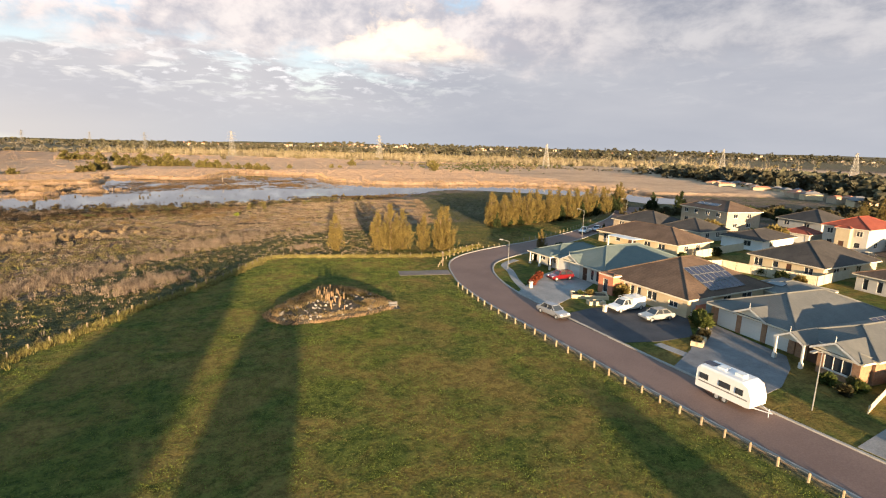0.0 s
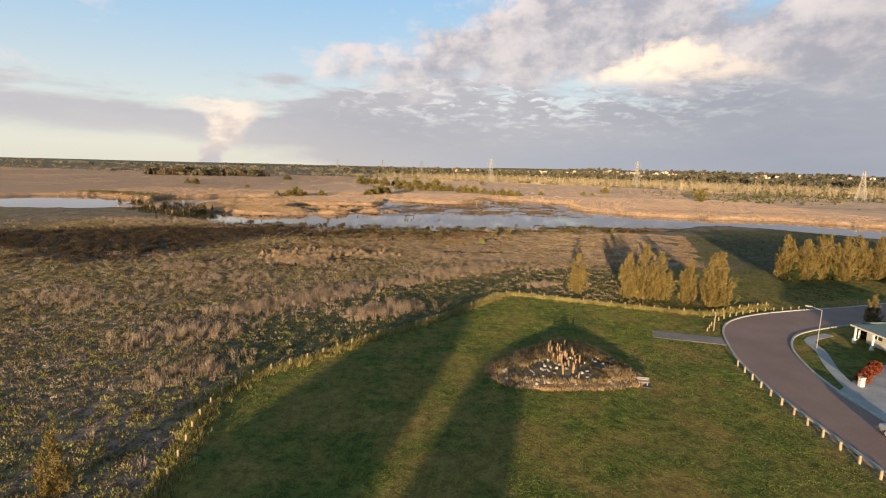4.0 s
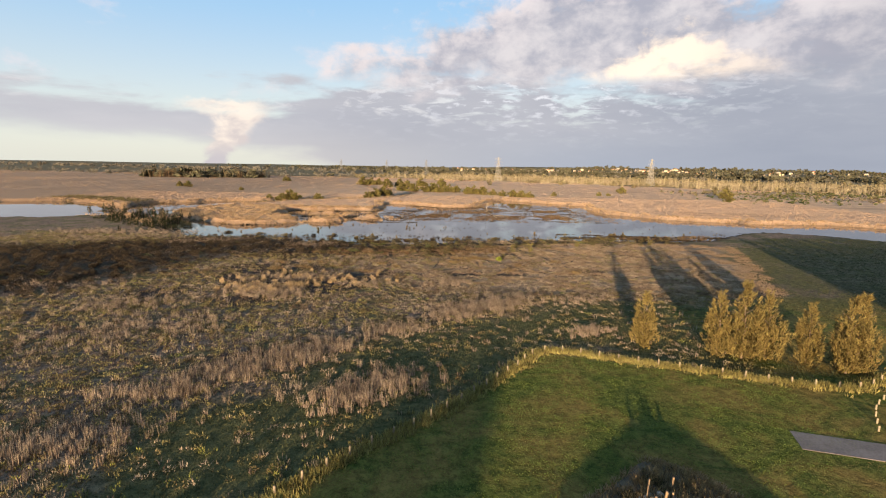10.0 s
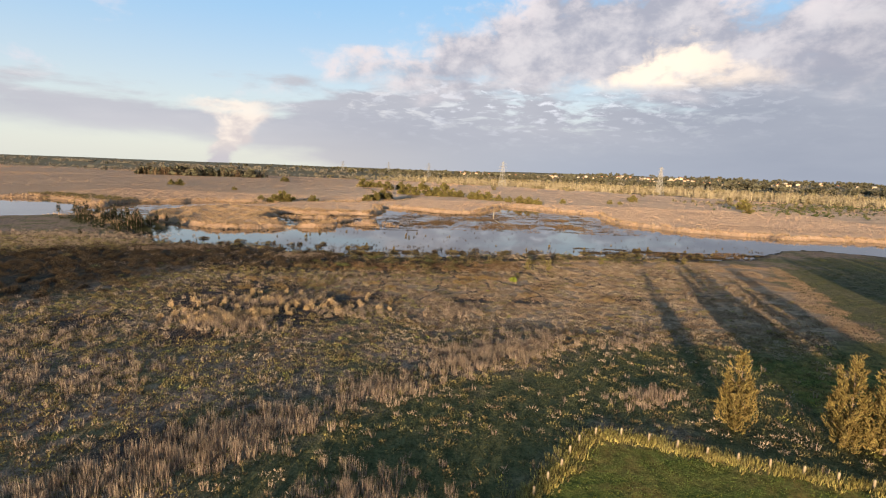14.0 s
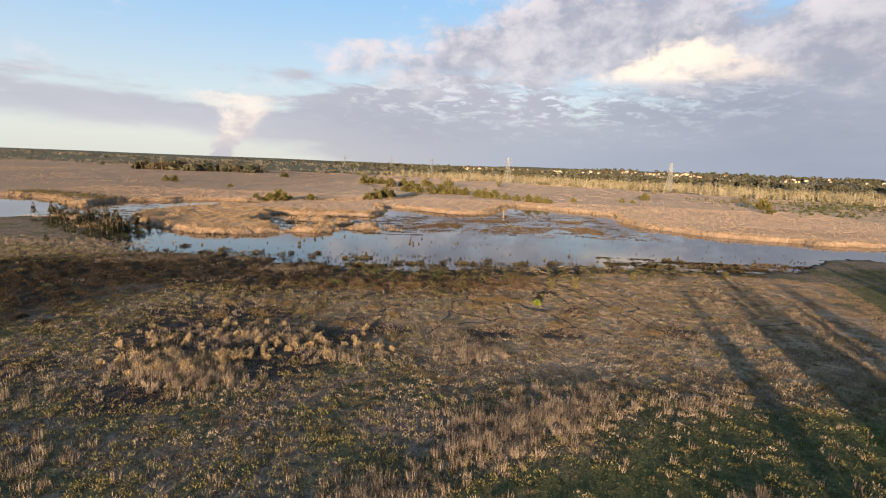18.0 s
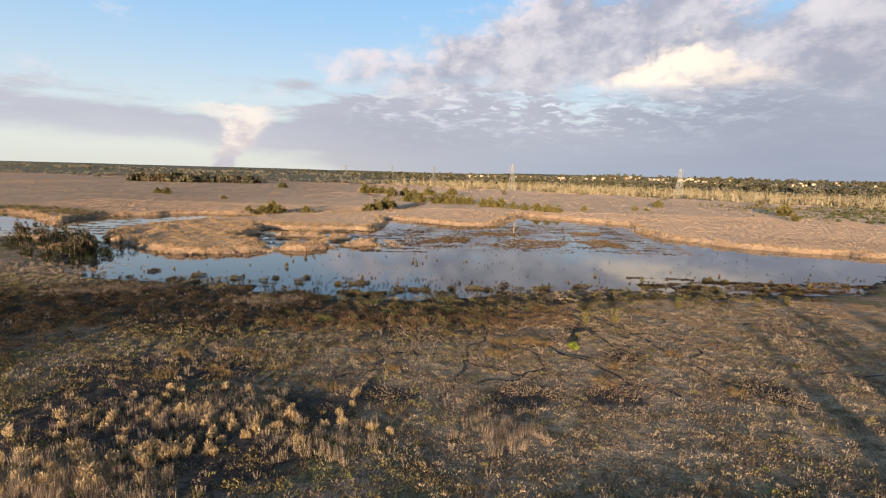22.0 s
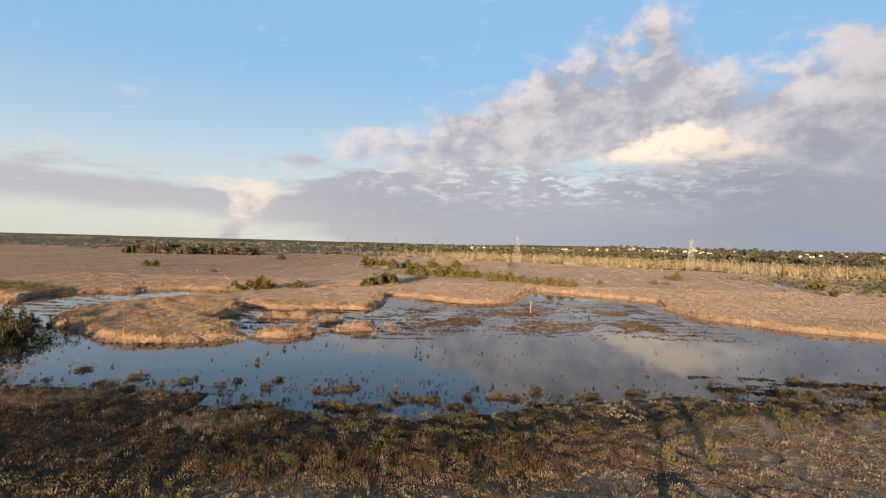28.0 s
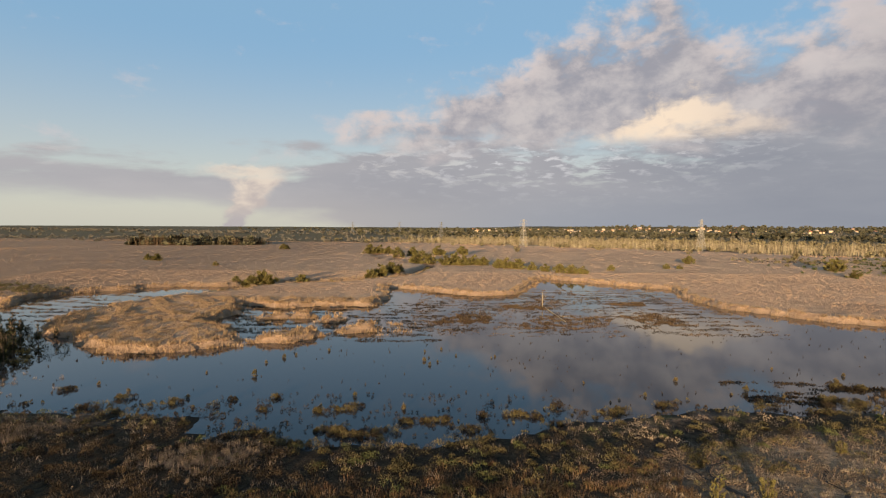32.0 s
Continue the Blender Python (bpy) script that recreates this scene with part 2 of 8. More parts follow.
def banded(name, low, high, step, along="Y", rough=0.5, depth=0.04, share=0.5, metal=0.0):
    """Roofing: courses or ribs in relief at real spacing."""
    m = material(name, low, high, 0.8, rough, 0.0, metal=metal, blotch=0.5)
    t = m.node_tree
    p = t.nodes["Principled BSDF"]
    uv = t.nodes.new("ShaderNodeUVMap").outputs[0]
    sep = t.nodes.new("ShaderNodeSeparateXYZ")
    link(t, uv, sep.inputs[0])
    f = maths(t, "FRACT", maths(t, "DIVIDE", sep.outputs[0 if along == "X" else 1], step))
    p.inputs["Specular IOR Level"].default_value = 0.14
    b = node(t, "ShaderNodeBump", Strength=0.9, Distance=depth)
    link(t, ease(t, f, 0.0, share), b.inputs["Height"])
    link(t, b.outputs[0], p.inputs["Normal"])
    return m


POST_WOOD = material("bleached_post_timber", (0.18, 0.138, 0.088), (0.31, 0.245, 0.155), 8, 0.85, 0.4, per_object=0.12)
LOG_WOOD = material("dark_rail_timber", (0.12, 0.09, 0.06), (0.25, 0.19, 0.13), 6, 0.85, 0.4)
BARK = material("brown_bark", (0.10, 0.07, 0.05), (0.24, 0.17, 0.11), 5, 0.9, 0.6)
GOLD_LEAF = leaf_material("olive_gold_foliage", (0.10, 0.076, 0.024), (0.225, 0.165, 0.056), 0.25)
GREEN_LEAF = leaf_material("dull_green_foliage", (0.045, 0.06, 0.015), (0.11, 0.12, 0.03), 0.35)
DARK_LEAF = leaf_material("dark_green_foliage", (0.02, 0.032, 0.012), (0.05, 0.06, 0.022), 0.35)
SCRUB_LEAF = leaf_material("grey_brown_scrub", (0.032, 0.028, 0.013), (0.092, 0.076, 0.034), 0.25)
DRY_LEAF = leaf_material("dry_straw_blades", (0.14, 0.103, 0.076), (0.34, 0.255, 0.185), 0.4)
PLUME_LEAF = leaf_material("pale_gold_reed_plumes", (0.26, 0.184, 0.102), (0.45, 0.325, 0.182), 0.22)
SPIT_REED = leaf_material("dull_gold_reed_blades", (0.24, 0.16, 0.09), (0.39, 0.265, 0.152), 0.22)
STRAW_TUSSOCK = leaf_material("bleached_straw_tussocks", (0.185, 0.14, 0.095), (0.37, 0.283, 0.19), 0.14)
OLIVE_TUSSOCK = leaf_material("yellow_olive_tussocks", (0.095, 0.082, 0.029), (0.265, 0.216, 0.085), 0.14)
LIME_TUSSOCK = leaf_material("yellow_green_tussocks", (0.10, 0.10, 0.021), (0.28, 0.262, 0.062), 0.14)
UMBER_TUSSOCK = leaf_material("umber_sedge_tussocks", (0.062, 0.042, 0.027), (0.16, 0.107, 0.064), 0.14)
SWAMP_LEAF = leaf_material("blackish_olive_swamp_leaves", (0.012, 0.014, 0.007), (0.045, 0.046, 0.02), 0.3)
REED_LEAF = leaf_material("tan_reed_blades", (0.355, 0.222, 0.133), (0.485, 0.316, 0.194), 0.2)
RUST_LEAF = leaf_material("rust_brown_sedge", (0.075, 0.05, 0.03), (0.17, 0.11, 0.06), 0.35)
CUSHION_LEAF = leaf_material("olive_yellow_marsh_cushions", (0.054, 0.044, 0.018), (0.16, 0.126, 0.054), 0.18)
RUSSET_LEAF = leaf_material("dark_russet_scrub", (0.022, 0.016, 0.01), (0.066, 0.046, 0.026), 0.2)
BUSH_LEAF = leaf_material("olive_tan_bush_foliage", (0.085, 0.072, 0.022), (0.20, 0.16, 0.055), 0.4)
BROWN_REED = leaf_material("brown_reed_blades", (0.195, 0.126, 0.078), (0.31, 0.206, 0.13), 0.25)
BELT_LEAF = leaf_material("tan_olive_swamp_foliage", (0.10, 0.082, 0.042), (0.23, 0.185, 0.10), 0.4)
GOLD_REED = leaf_material("gold_brown_reed_clumps", (0.12, 0.078, 0.036), (0.26, 0.172, 0.082), 0.35)
MOSS_LEAF = leaf_material("yellow_green_marsh_cushions", (0.072, 0.054, 0.023), (0.21, 0.157, 0.072), 0.25)
BRIGHT_LEAF = leaf_material("bright_yellow_green_leaves", (0.12, 0.15, 0.02), (0.26, 0.28, 0.045), 0.3)
GUM_LEAF = leaf_material("dark_gum_foliage", (0.052, 0.049, 0.032), (0.125, 0.114, 0.07), 0.35)
# Leaves paled and greyed in the base colour to stand for distance haze.
HAZE_LEAF = leaf_material("haze_greyed_distant_gums", (0.125, 0.111, 0.086), (0.225, 0.197, 0.152), 0.3)
GRASS_LEAF = leaf_material("rank_green_grass", (0.066, 0.052, 0.023), (0.205, 0.16, 0.072), 0.4)
FIELD_LEAF = leaf_material("dull_olive_field_grass", (0.032, 0.037, 0.014), (0.084, 0.083, 0.033), 0.25)
TAN_LAWN = leaf_material("sun_bleached_lawn", (0.145, 0.112, 0.036), (0.30, 0.222, 0.078), 0.3)
STRIP_LEAF = leaf_material("yellow_unmown_grass", (0.17, 0.14, 0.04), (0.33, 0.27, 0.09), 0.3)
LAWN_LEAF = leaf_material("mown_grass_blades", (0.056, 0.08, 0.013), (0.212, 0.228, 0.042), 0.4)
# Olive gum leaves with some far-off haze mixed into their colour.
FAR_LEAF = leaf_material("olive_gum_foliage_with_haze", (0.06, 0.057, 0.036), (0.135, 0.122, 0.076), 0.4)
GREY_LEAF = leaf_material("bleached_dead_stems", (0.17, 0.135, 0.085), (0.32, 0.26, 0.165), 0.4, 0.0)
GREY_STICK = material("bleached_dead_wood", (0.20, 0.16, 0.11), (0.36, 0.30, 0.21), 3, 0.9, 0.2)
ASPHALT = material("worn_pinkish_asphalt", (0.155, 0.097, 0.078), (0.215, 0.138, 0.11), 1.2, 0.9, 0.25, blotch=0.12)
DARK_ASPHALT = material("dark_driveway_asphalt", (0.035, 0.036, 0.042), (0.06, 0.06, 0.066), 1.2, 0.85, 0.2)
CONCRETE = material("grey_concrete", (0.20, 0.19, 0.18), (0.31, 0.29, 0.27), 1.2, 0.85, 0.2)
STENCIL = material("patterned_grey_driveway", (0.12, 0.115, 0.115), (0.21, 0.20, 0.195), 2.0, 0.8, 0.35)
PAD = material("pinkish_worn_concrete", (0.13, 0.104, 0.092), (0.205, 0.168, 0.148), 1.2, 0.85, 0.2)
KERB = material("kerb_concrete", (0.24, 0.22, 0.19), (0.36, 0.33, 0.29), 2, 0.85, 0.2)
ROCK = material("garden_rock", (0.12, 0.107, 0.09), (0.30, 0.27, 0.235), 2, 0.9, 0.5, per_object=0.5)
BED_GRASS = leaf_material("brown_gold_bed_grass", (0.12, 0.086, 0.042), (0.33, 0.235, 0.12), 0.3)
SOIL = material("dark_garden_soil", (0.04, 0.032, 0.022), (0.11, 0.085, 0.055), 2, 0.95, 0.6)
PYLON_STEEL = material("dull_pylon_steel", (0.16, 0.16, 0.155), (0.24, 0.235, 0.22), 1, 0.7, 0.0, metal=0.2)
# Pylon steel with warm evening sunlight mixed into its base colour.
SUNLIT_STEEL = material("sunlit_tower_steel", (0.25, 0.235, 0.205), (0.34, 0.32, 0.285), 1, 0.7, 0.0, metal=0.1)
STEEL = material("galvanised_steel", (0.42, 0.43, 0.44), (0.58, 0.58, 0.58), 2, 0.5, 0.1, metal=0.6)
WHITE = material("white_paint", (0.64, 0.63, 0.60), (0.74, 0.73, 0.70), 2, 0.5, 0.05)
PLASTIC_DARK = material("black_rubber", (0.02, 0.02, 0.02), (0.035, 0.035, 0.035), 4, 0.8, 0.1)


def streaky(t, at):
    """Coordinates drawn out sideways, for grass laid flat in bands."""
    m = node(t, "ShaderNodeMapping", Scale=(0.35, 1.0, 1.0), Rotation=(0.0, 0.0, 0.3))
    link(t, at, m.inputs[0])
    return m.outputs[0]


def ground_material():
    m = bpy.data.materials.new("wetland_ground")
    m.use_nodes = True
    t = m.node_tree
    p = t.nodes["Principled BSDF"]
    at = t.nodes.new("ShaderNodeTexCoord").outputs["Object"]
    def mask(name):
        return node(t, "ShaderNodeAttribute", attribute_name=name).outputs["Fac"]
    huge = noise_of(t, at, 0.022, 5.0, 0.6, 0.4)
    mid = noise_of(t, at, 0.16, 6.0, 0.62, 0.6)
    fine = noise_of(t, at, 1.1, 6.0, 0.7, 0.5)
    grit = noise_of(t, at, 4.5, 4.0, 0.7)
    rubble = ease(t, maths(t, "ADD", maths(t, "MULTIPLY", fine, 0.6), maths(t, "MULTIPLY", grit, 0.4)), 0.38, 0.62)
    marsh = mix(t, rubble, (0.072, 0.05, 0.036), (0.31, 0.208, 0.142))
    mossy = mix(t, rubble, (0.055, 0.046, 0.024), (0.195, 0.158, 0.074))
    ground = mix(t, ease(t, mid, 0.44, 0.6), marsh, mossy)
    ground = mix(t, maths(t, "MULTIPLY", ease(t, huge, 0.5, 0.66), 0.6), ground, mix(t, rubble, (0.05, 0.04, 0.036), (0.125, 0.095, 0.08)))
    matted = mix(t, ease(t, maths(t, "ADD", maths(t, "MULTIPLY", noise_of(t, streaky(t, at), 1.3, 6.0, 0.7, 0.8), 0.6), maths(t, "MULTIPLY", grit, 0.4)), 0.38, 0.62), (0.15, 0.098, 0.062), (0.46, 0.315, 0.195))
    matted = mix(t, maths(t, "MULTIPLY", ease(t, mid, 0.52, 0.66), 0.7), matted, (0.14, 0.095, 0.063))
    ground = mix(t, mask("mat"), ground, matted)
    ground = mix(t, mask("dark"), ground, mix(t, rubble, (0.014, 0.011, 0.011), (0.075, 0.052, 0.042)))
    green = mix(t, rubble, (0.04, 0.044, 0.016), (0.115, 0.108, 0.041))
    ground = mix(t, mask("green"), ground, green)
    scrub = mix(t, rubble, (0.014, 0.010, 0.007), (0.06, 0.042, 0.023))
    ground = mix(t, mask("scrub"), ground, scrub)
    lawn = mix(t, rubble, (0.034, 0.05, 0.009), (0.128, 0.14, 0.028))
    worn = mix(t, rubble, (0.15, 0.09, 0.026), (0.29, 0.185, 0.055))
    lawn = mix(t, maths(t, "MULTIPLY", ease(t, maths(t, "ADD", mid, maths(t, "MULTIPLY", huge, 0.5)), 0.62, 0.88), 0.75), lawn, worn)
    ground = mix(t, mask("lawn"), ground, lawn)
    reed = mix(t, ease(t, maths(t, "ADD", maths(t, "MULTIPLY", fine, 0.55), maths(t, "MULTIPLY", mid, 0.45)), 0.35, 0.65), (0.41, 0.265, 0.165), (0.57, 0.39, 0.248))
    reed = mix(t, maths(t, "MULTIPLY", ease(t, huge, 0.5, 0.7), 0.4), reed, (0.27, 0.175, 0.115))
    swath = node(t, "ShaderNodeMapping", Scale=(0.25, 1.0, 1.0), Rotation=(0.0, 0.0, -0.12))
    link(t, at, swath.inputs[0])
    reed = mix(t, ease(t, noise_of(t, swath.outputs[0], 0.045, 5.0, 0.6, 0.7), 0.53, 0.68, 0.0, 0.55), reed, (0.21, 0.135, 0.088))
    east = t.nodes.new("ShaderNodeSeparateXYZ")
    link(t, at, east.inputs[0])
    brown = ease(t, maths(t, "ADD", east.outputs[0], maths(t, "MULTIPLY", maths(t, "SUBTRACT", huge, 0.5), 260.0)), -10.0, -190.0, 0.0, 0.75)
    reed = mix(t, brown, reed, (0.26, 0.168, 0.106))
    ground = mix(t, mask("reed"), ground, reed)
    woods = mix(t, rubble, (0.085, 0.068, 0.038), (0.19, 0.15, 0.082))
    ground = mix(t, mask("far"), ground, woods)
    mud = mix(t, rubble, (0.018, 0.013, 0.009), (0.05, 0.036, 0.024))
    ground = mix(t, mask("mud"), ground, mud)
    link(t, ground, p.inputs["Base Color"])
    p.inputs["Roughness"].default_value = 0.95
    p.inputs["Specular IOR Level"].default_value = 0.1
    b = node(t, "ShaderNodeBump", Strength=1.0, Distance=0.45)
    link(t, maths(t, "ADD", fine, maths(t, "MULTIPLY", grit, 0.35)), b.inputs["Height"])
    link(t, b.outputs[0], p.inputs["Normal"])
    return m


def water_material():
    m = bpy.data.materials.new("still_pond_water")
    m.use_nodes = True
    t = m.node_tree
    p = t.nodes["Principled BSDF"]
    at = t.nodes.new("ShaderNodeTexCoord").outputs["Object"]
    p.inputs["Base Color"].default_value = (0.032, 0.029, 0.028, 1)
    p.inputs["Roughness"].default_value = 0.03
    p.inputs["IOR"].default_value = 1.38
    b = node(t, "ShaderNodeBump", Strength=0.05, Distance=0.02)
    link(t, noise_of(t, at, 0.8, 3.0, 0.5), b.inputs["Height"])
    link(t, b.outputs[0], p.inputs["Normal"])
    return m


# ---------------------------------------------------------------- plan
PARK = [(-9, -60), (-12, 10), (-13.5, 40), (-15.5, 52), (-17, 60), (-16, 66.5), (-11, 72.5), (-5, 80), (1.4, 86.5), (5.5, 91.5), (10.2, 97.6), (15.1, 103.5),
        (24, 100.5), (31.5, 97.9), (38.5, 95.2), (45, 94.0), (50, 96.4), (57, 99.4), (46, 91.4), (39.9, 84), (37.2, 73), (35.6, 62), (35.3, 50), (35.1, 10), (35.6, -60)]
ROAD_L = [(36.5, -70), (35.8, 12), (35.8, 36), (36.0, 45), (36.2, 55), (36.4, 61), (36.9, 67), (38.0, 74), (39.9, 79.8), (42.2, 85.2), (45.5, 89.8), (51.2, 93.6), (60, 96.8), (72, 100), (87, 105.6), (104, 114), (125, 127), (150, 148)]
ROAD_R = [(42.2, -70), (41.6, 12), (41.7, 38), (42.1, 50), (42.6, 60), (43.2, 66), (44.3, 71.5), (46.2, 77.0), (48.3, 80.9), (51.8, 84.8), (58.6, 88.2), (69, 91.8), (81, 96.4), (98.5, 104.6), (112, 111), (133, 122), (157, 142)]
POND = [(-112, 236), (-98, 223), (-86, 206), (-76, 197), (-62, 195), (-50, 194), (-42, 195), (-36, 189), (-32, 191), (-25, 186), (-14, 186), (-7, 187), (0, 190), (10, 195), (20, 197),
        (33, 200), (53, 201), (66, 200), (78, 202), (86, 201), (95, 212), (107, 224), (122, 229), (135, 221), (150, 205), (172, 176), (172, 152), (185, 145),
        (206, 165), (210, 198), (193, 233), (165, 257), (136, 257), (107, 266), (94, 274), (80, 294), (79, 316)]
POND_FAR = [(85, 339), (58, 364), (40, 380), (33, 368), (26, 341), (18, 322), (2, 316), (-8, 322), (-18, 333), (-34, 338), (-29, 313), (-31, 290), (-48, 290), (-58, 285), (-79, 294),
            (-69, 279), (-72, 258), (-59, 250), (-53, 237), (-60, 231), (-67, 227.5), (-76, 228), (-92, 238), (-104, 247), (-113, 262), (-113, 275), (-110, 288), (-104, 304), (-94, 317), (-88, 328), (-94, 348), (-104, 338),
            (-123, 337), (-138, 323), (-150, 314), (-154, 300), (-147, 284), (-140, 262), (-128, 250)]
LEFT_POND = [(-260, 262), (-225, 308), (-200, 320), (-182, 311), (-165, 296), (-150, 285), (-137, 266), (-122, 256), (-118, 244), (-140, 249), (-152, 240), (-190, 236), (-260, 236)]
CREEK = [(-94, 345), (-80, 348), (-60, 352), (-30, 385), (-20, 450), (-60, 520), (-75, 560)]
ISLANDS = [[(-51, 237), (-47, 246), (-39, 251), (-35, 246), (-41, 238)], [(-32, 250), (-29, 255), (-24.5, 257.5), (-24, 251)],
           [(-60, 264), (-56, 271), (-46, 273), (-45, 268)], [(-42, 262), (-41, 266), (-35, 266), (-35, 262)]]
GREEN_FIELD = [(-17, 62), (-23, 72), (-19, 90), (-9, 106), (3, 112), (14, 121), (22, 128), (32, 129), (44, 124), (62, 132), (70, 152), (85, 189), (110, 212), (190, 205), (190, 110), (80, 104), (60, 99), (45, 93), (15, 105), (-10, 72), (-16, 62)]
LEFT_SCRUB = [(-104, 152), (-84, 150), (-73, 138), (-68, 160), (-62, 176)]
MAT = [(-18, 150), (0, 132), (24, 132), (40, 134), (62, 134), (72, 156), (84, 190), (60, 193), (26, 187), (4, 176), (-10, 172), (-20, 165)]
DARK_SPOTS = [(-34, 142, 10), (-25, 138, 9), (-18, 134, 6), (-20, 99, 4.5), (-30, 124, 5), (-30, 152, 7), (-38, 150, 7), (-46, 128, 6), (-14, 143, 6), (-8, 147, 4), (7.5, 172.6, 3), (18.4, 171.2, 3), (21.6, 160, 3.2), (6.5, 147, 4.5), (16, 147.5, 3.5), (34, 151, 4)]
RUNNELS = [[(-2, 145), (-0.1, 151.7), (1, 156.7), (1.5, 161.8), (4, 165.4), (3.6, 171), (-1.3, 170.8), (-6.4, 170.2), (-14, 168)], [(-9.5, 153.8), (-9.1, 156.3), (-10.4, 159.4), (-8.7, 164.8)],
           [(4.4, 165.4), (5.9, 161), (11.5, 163.4), (13.8, 160.6), (17, 159)], [(19.5, 172.8), (20.5, 167.9), (21.3, 164.4), (24, 159)], [(-34.3, 160), (-31, 157), (-29.2, 153.4), (-29.6, 149)], [(20, 183), (26, 170), (31, 152), (36, 146)]]
SEDGE_BEDS = [[(-12, 262), (-4, 276), (6, 275), (4, 264)], [(11, 258), (14, 266), (22, 277), (41, 276), (36, 262), (22, 254)], [(10, 290), (12, 296), (26, 291), (23, 286)], [(44, 300), (60, 304), (58, 296)],
              [(-6, 277), (4, 286), (15, 298), (25, 304), (44, 314), (36, 300), (18, 284), (2, 272)], [(42, 277), (56, 281), (60, 262), (48, 264)],
              [(56, 204), (64, 210), (80, 212), (92, 216), (86, 206), (70, 203)]]


def inside(poly, x, y):
    """Which points lie in a polygon."""
    hit = np.zeros(x.shape, bool)
    for (ax, ay), (bx, by) in zip(poly, poly[1:] + poly[:1]):
        if ay != by:
            hit ^= ((ay > y) != (by > y)) & (x < (bx - ax) * (y - ay) / (by - ay) + ax)
    return hit


def gap(line, x, y, closed=False):
    """The distance of points from a line of corners."""
    best = np.full(x.shape, 1e9)
    for (ax, ay), (bx, by) in zip(line, line[1:] + line[:1] if closed else line[1:]):
        dx, dy = bx - ax, by - ay
        s = np.clip(((x - ax) * dx + (y - ay) * dy) / max(dx * dx + dy * dy, 1e-9), 0, 1)
        best = np.minimum(best, np.hypot(x - ax - s * dx, y - ay - s * dy))
    return best


def signed(poly, x, y):
    """The distance into a polygon, below zero outside."""
    return np.where(inside(poly, x, y), 1, -1) * gap(poly, x, y, True)


def smooth(lo, hi, v):
    s = np.clip((v - lo) / (hi - lo), 0, 1)
    return s * s * (3 - 2 * s)


def waves(x, y, size, seed, octaves=4):
    """A cheap uneven field, about -1 to 1."""
    rng, total, amp = np.random.RandomState(seed), np.zeros(x.shape), 1.0
    for _ in range(octaves):
        for _ in range(4):
            a, ph = rng.uniform(0, 6.283, 2)
            k = 6.283 / size * rng.uniform(0.7, 1.4)
            total = total + amp * np.sin(k * (x * math.cos(a) + y * math.sin(a)) + ph + 1.3 * np.sin(k * 0.6 * (y * math.cos(a) - x * math.sin(a)) + 2 * ph)) / 2.4
        size, amp = size / 2.1, amp * 0.55
    return total / 1.6


WHOLE_POND = POND + POND_FAR


def water_depth(x, y):
    """Distance into open water (metres), below zero on land; the banks are ragged."""
    wob = 2.2 * waves(x, y, 17, 5) + 0.9 * waves(x, y, 5, 6)
    w = np.maximum(signed(WHOLE_POND, x, y), signed(LEFT_POND, x, y))
    w = np.maximum(w, 2.6 - gap(CREEK, x, y)) + wob * np.clip(1 - np.abs(w) / 14, 0.12, 1)
    for isle in ISLANDS:
        w = np.minimum(w, -signed(isle, x, y) + 0.7 * wob)
    return w


def reed_zone(x, y):
    """How far a place lies in the reed field beyond the pond, in metres."""
    near = np.interp(x, [-400, -250, -180, -140, -128, -60, 0, 80, 95, 122, 150, 172, 190, 205, 260, 420], [225, 232, 236, 247, 240, 205, 205, 215, 240, 244, 236, 216, 192, 180, 150, 120])
    far = np.interp(x, [-900, -300, -60, 60, 200, 300, 500], [980, 900, 880, 800, 690, 600, 480]) + 18 * waves(x, y, 120, 9)
    r = np.minimum(y - near, far - y)
    return np.minimum(r, 520 - x * 0.6 + 0 * y)

# ---------------------------------------------------------------- ground and water
def axis(lo, hi, step, first, last):
    """Grid lines, even between lo and hi and wider and wider beyond."""
    mid = list(np.arange(lo, hi + step / 2, step))
    a, s = [mid[0]], step
    while a[-1] > first:
        s *= 1.22
        a.append(a[-1] - s)
    b, s = [mid[-1]], step
    while b[-1] < last:
        s *= 1.22
        b.append(b[-1] + s)
    return np.array(a[:0:-1] + mid + b[1:])


def ground_height(x, y, depth=None, reed=None):
    depth = water_depth(x, y) if depth is None else depth
    reed = reed_zone(x, y) if reed is None else reed
    lawn = np.maximum(signed(PARK, x, y), smooth(36, 38, x) * smooth(150, 118, y) * 50)
    rough = 0.16 * waves(x, y, 7, 11) + 0.10 * waves(x, y, 2.6, 12, 3)
    z = np.where(lawn > 0, 0.0, rough * np.clip(-lawn / 3, 0, 1))
    bank = smooth(0.2, -3.5, depth)
    z = z * smooth(0, -9, depth) + 0.02
    tall = smooth(2, 7, reed) * smooth(0.2, -2.2, depth) * (1.25 + 0.25 * waves(x, y, 14, 13) + 0.16 * waves(x, y, 4, 14))
    z = z * (1 - smooth(2, 7, reed)) + np.maximum(tall, 0)
    z = np.where(depth > -1.2, np.minimum(z, -0.25 - 0.35 * smooth(-1.0, 2.0, depth) + 0.30 * smooth(0.1, -1.2, depth)), z)
    hills = smooth(900, 2600, np.hypot(x, y)) * (8 + 18 * smooth(-100, 900, x)) * (0.75 + 0.3 * waves(x, y, 900, 21))
    return z + np.maximum(hills, 0) * smooth(500, 1500, y)


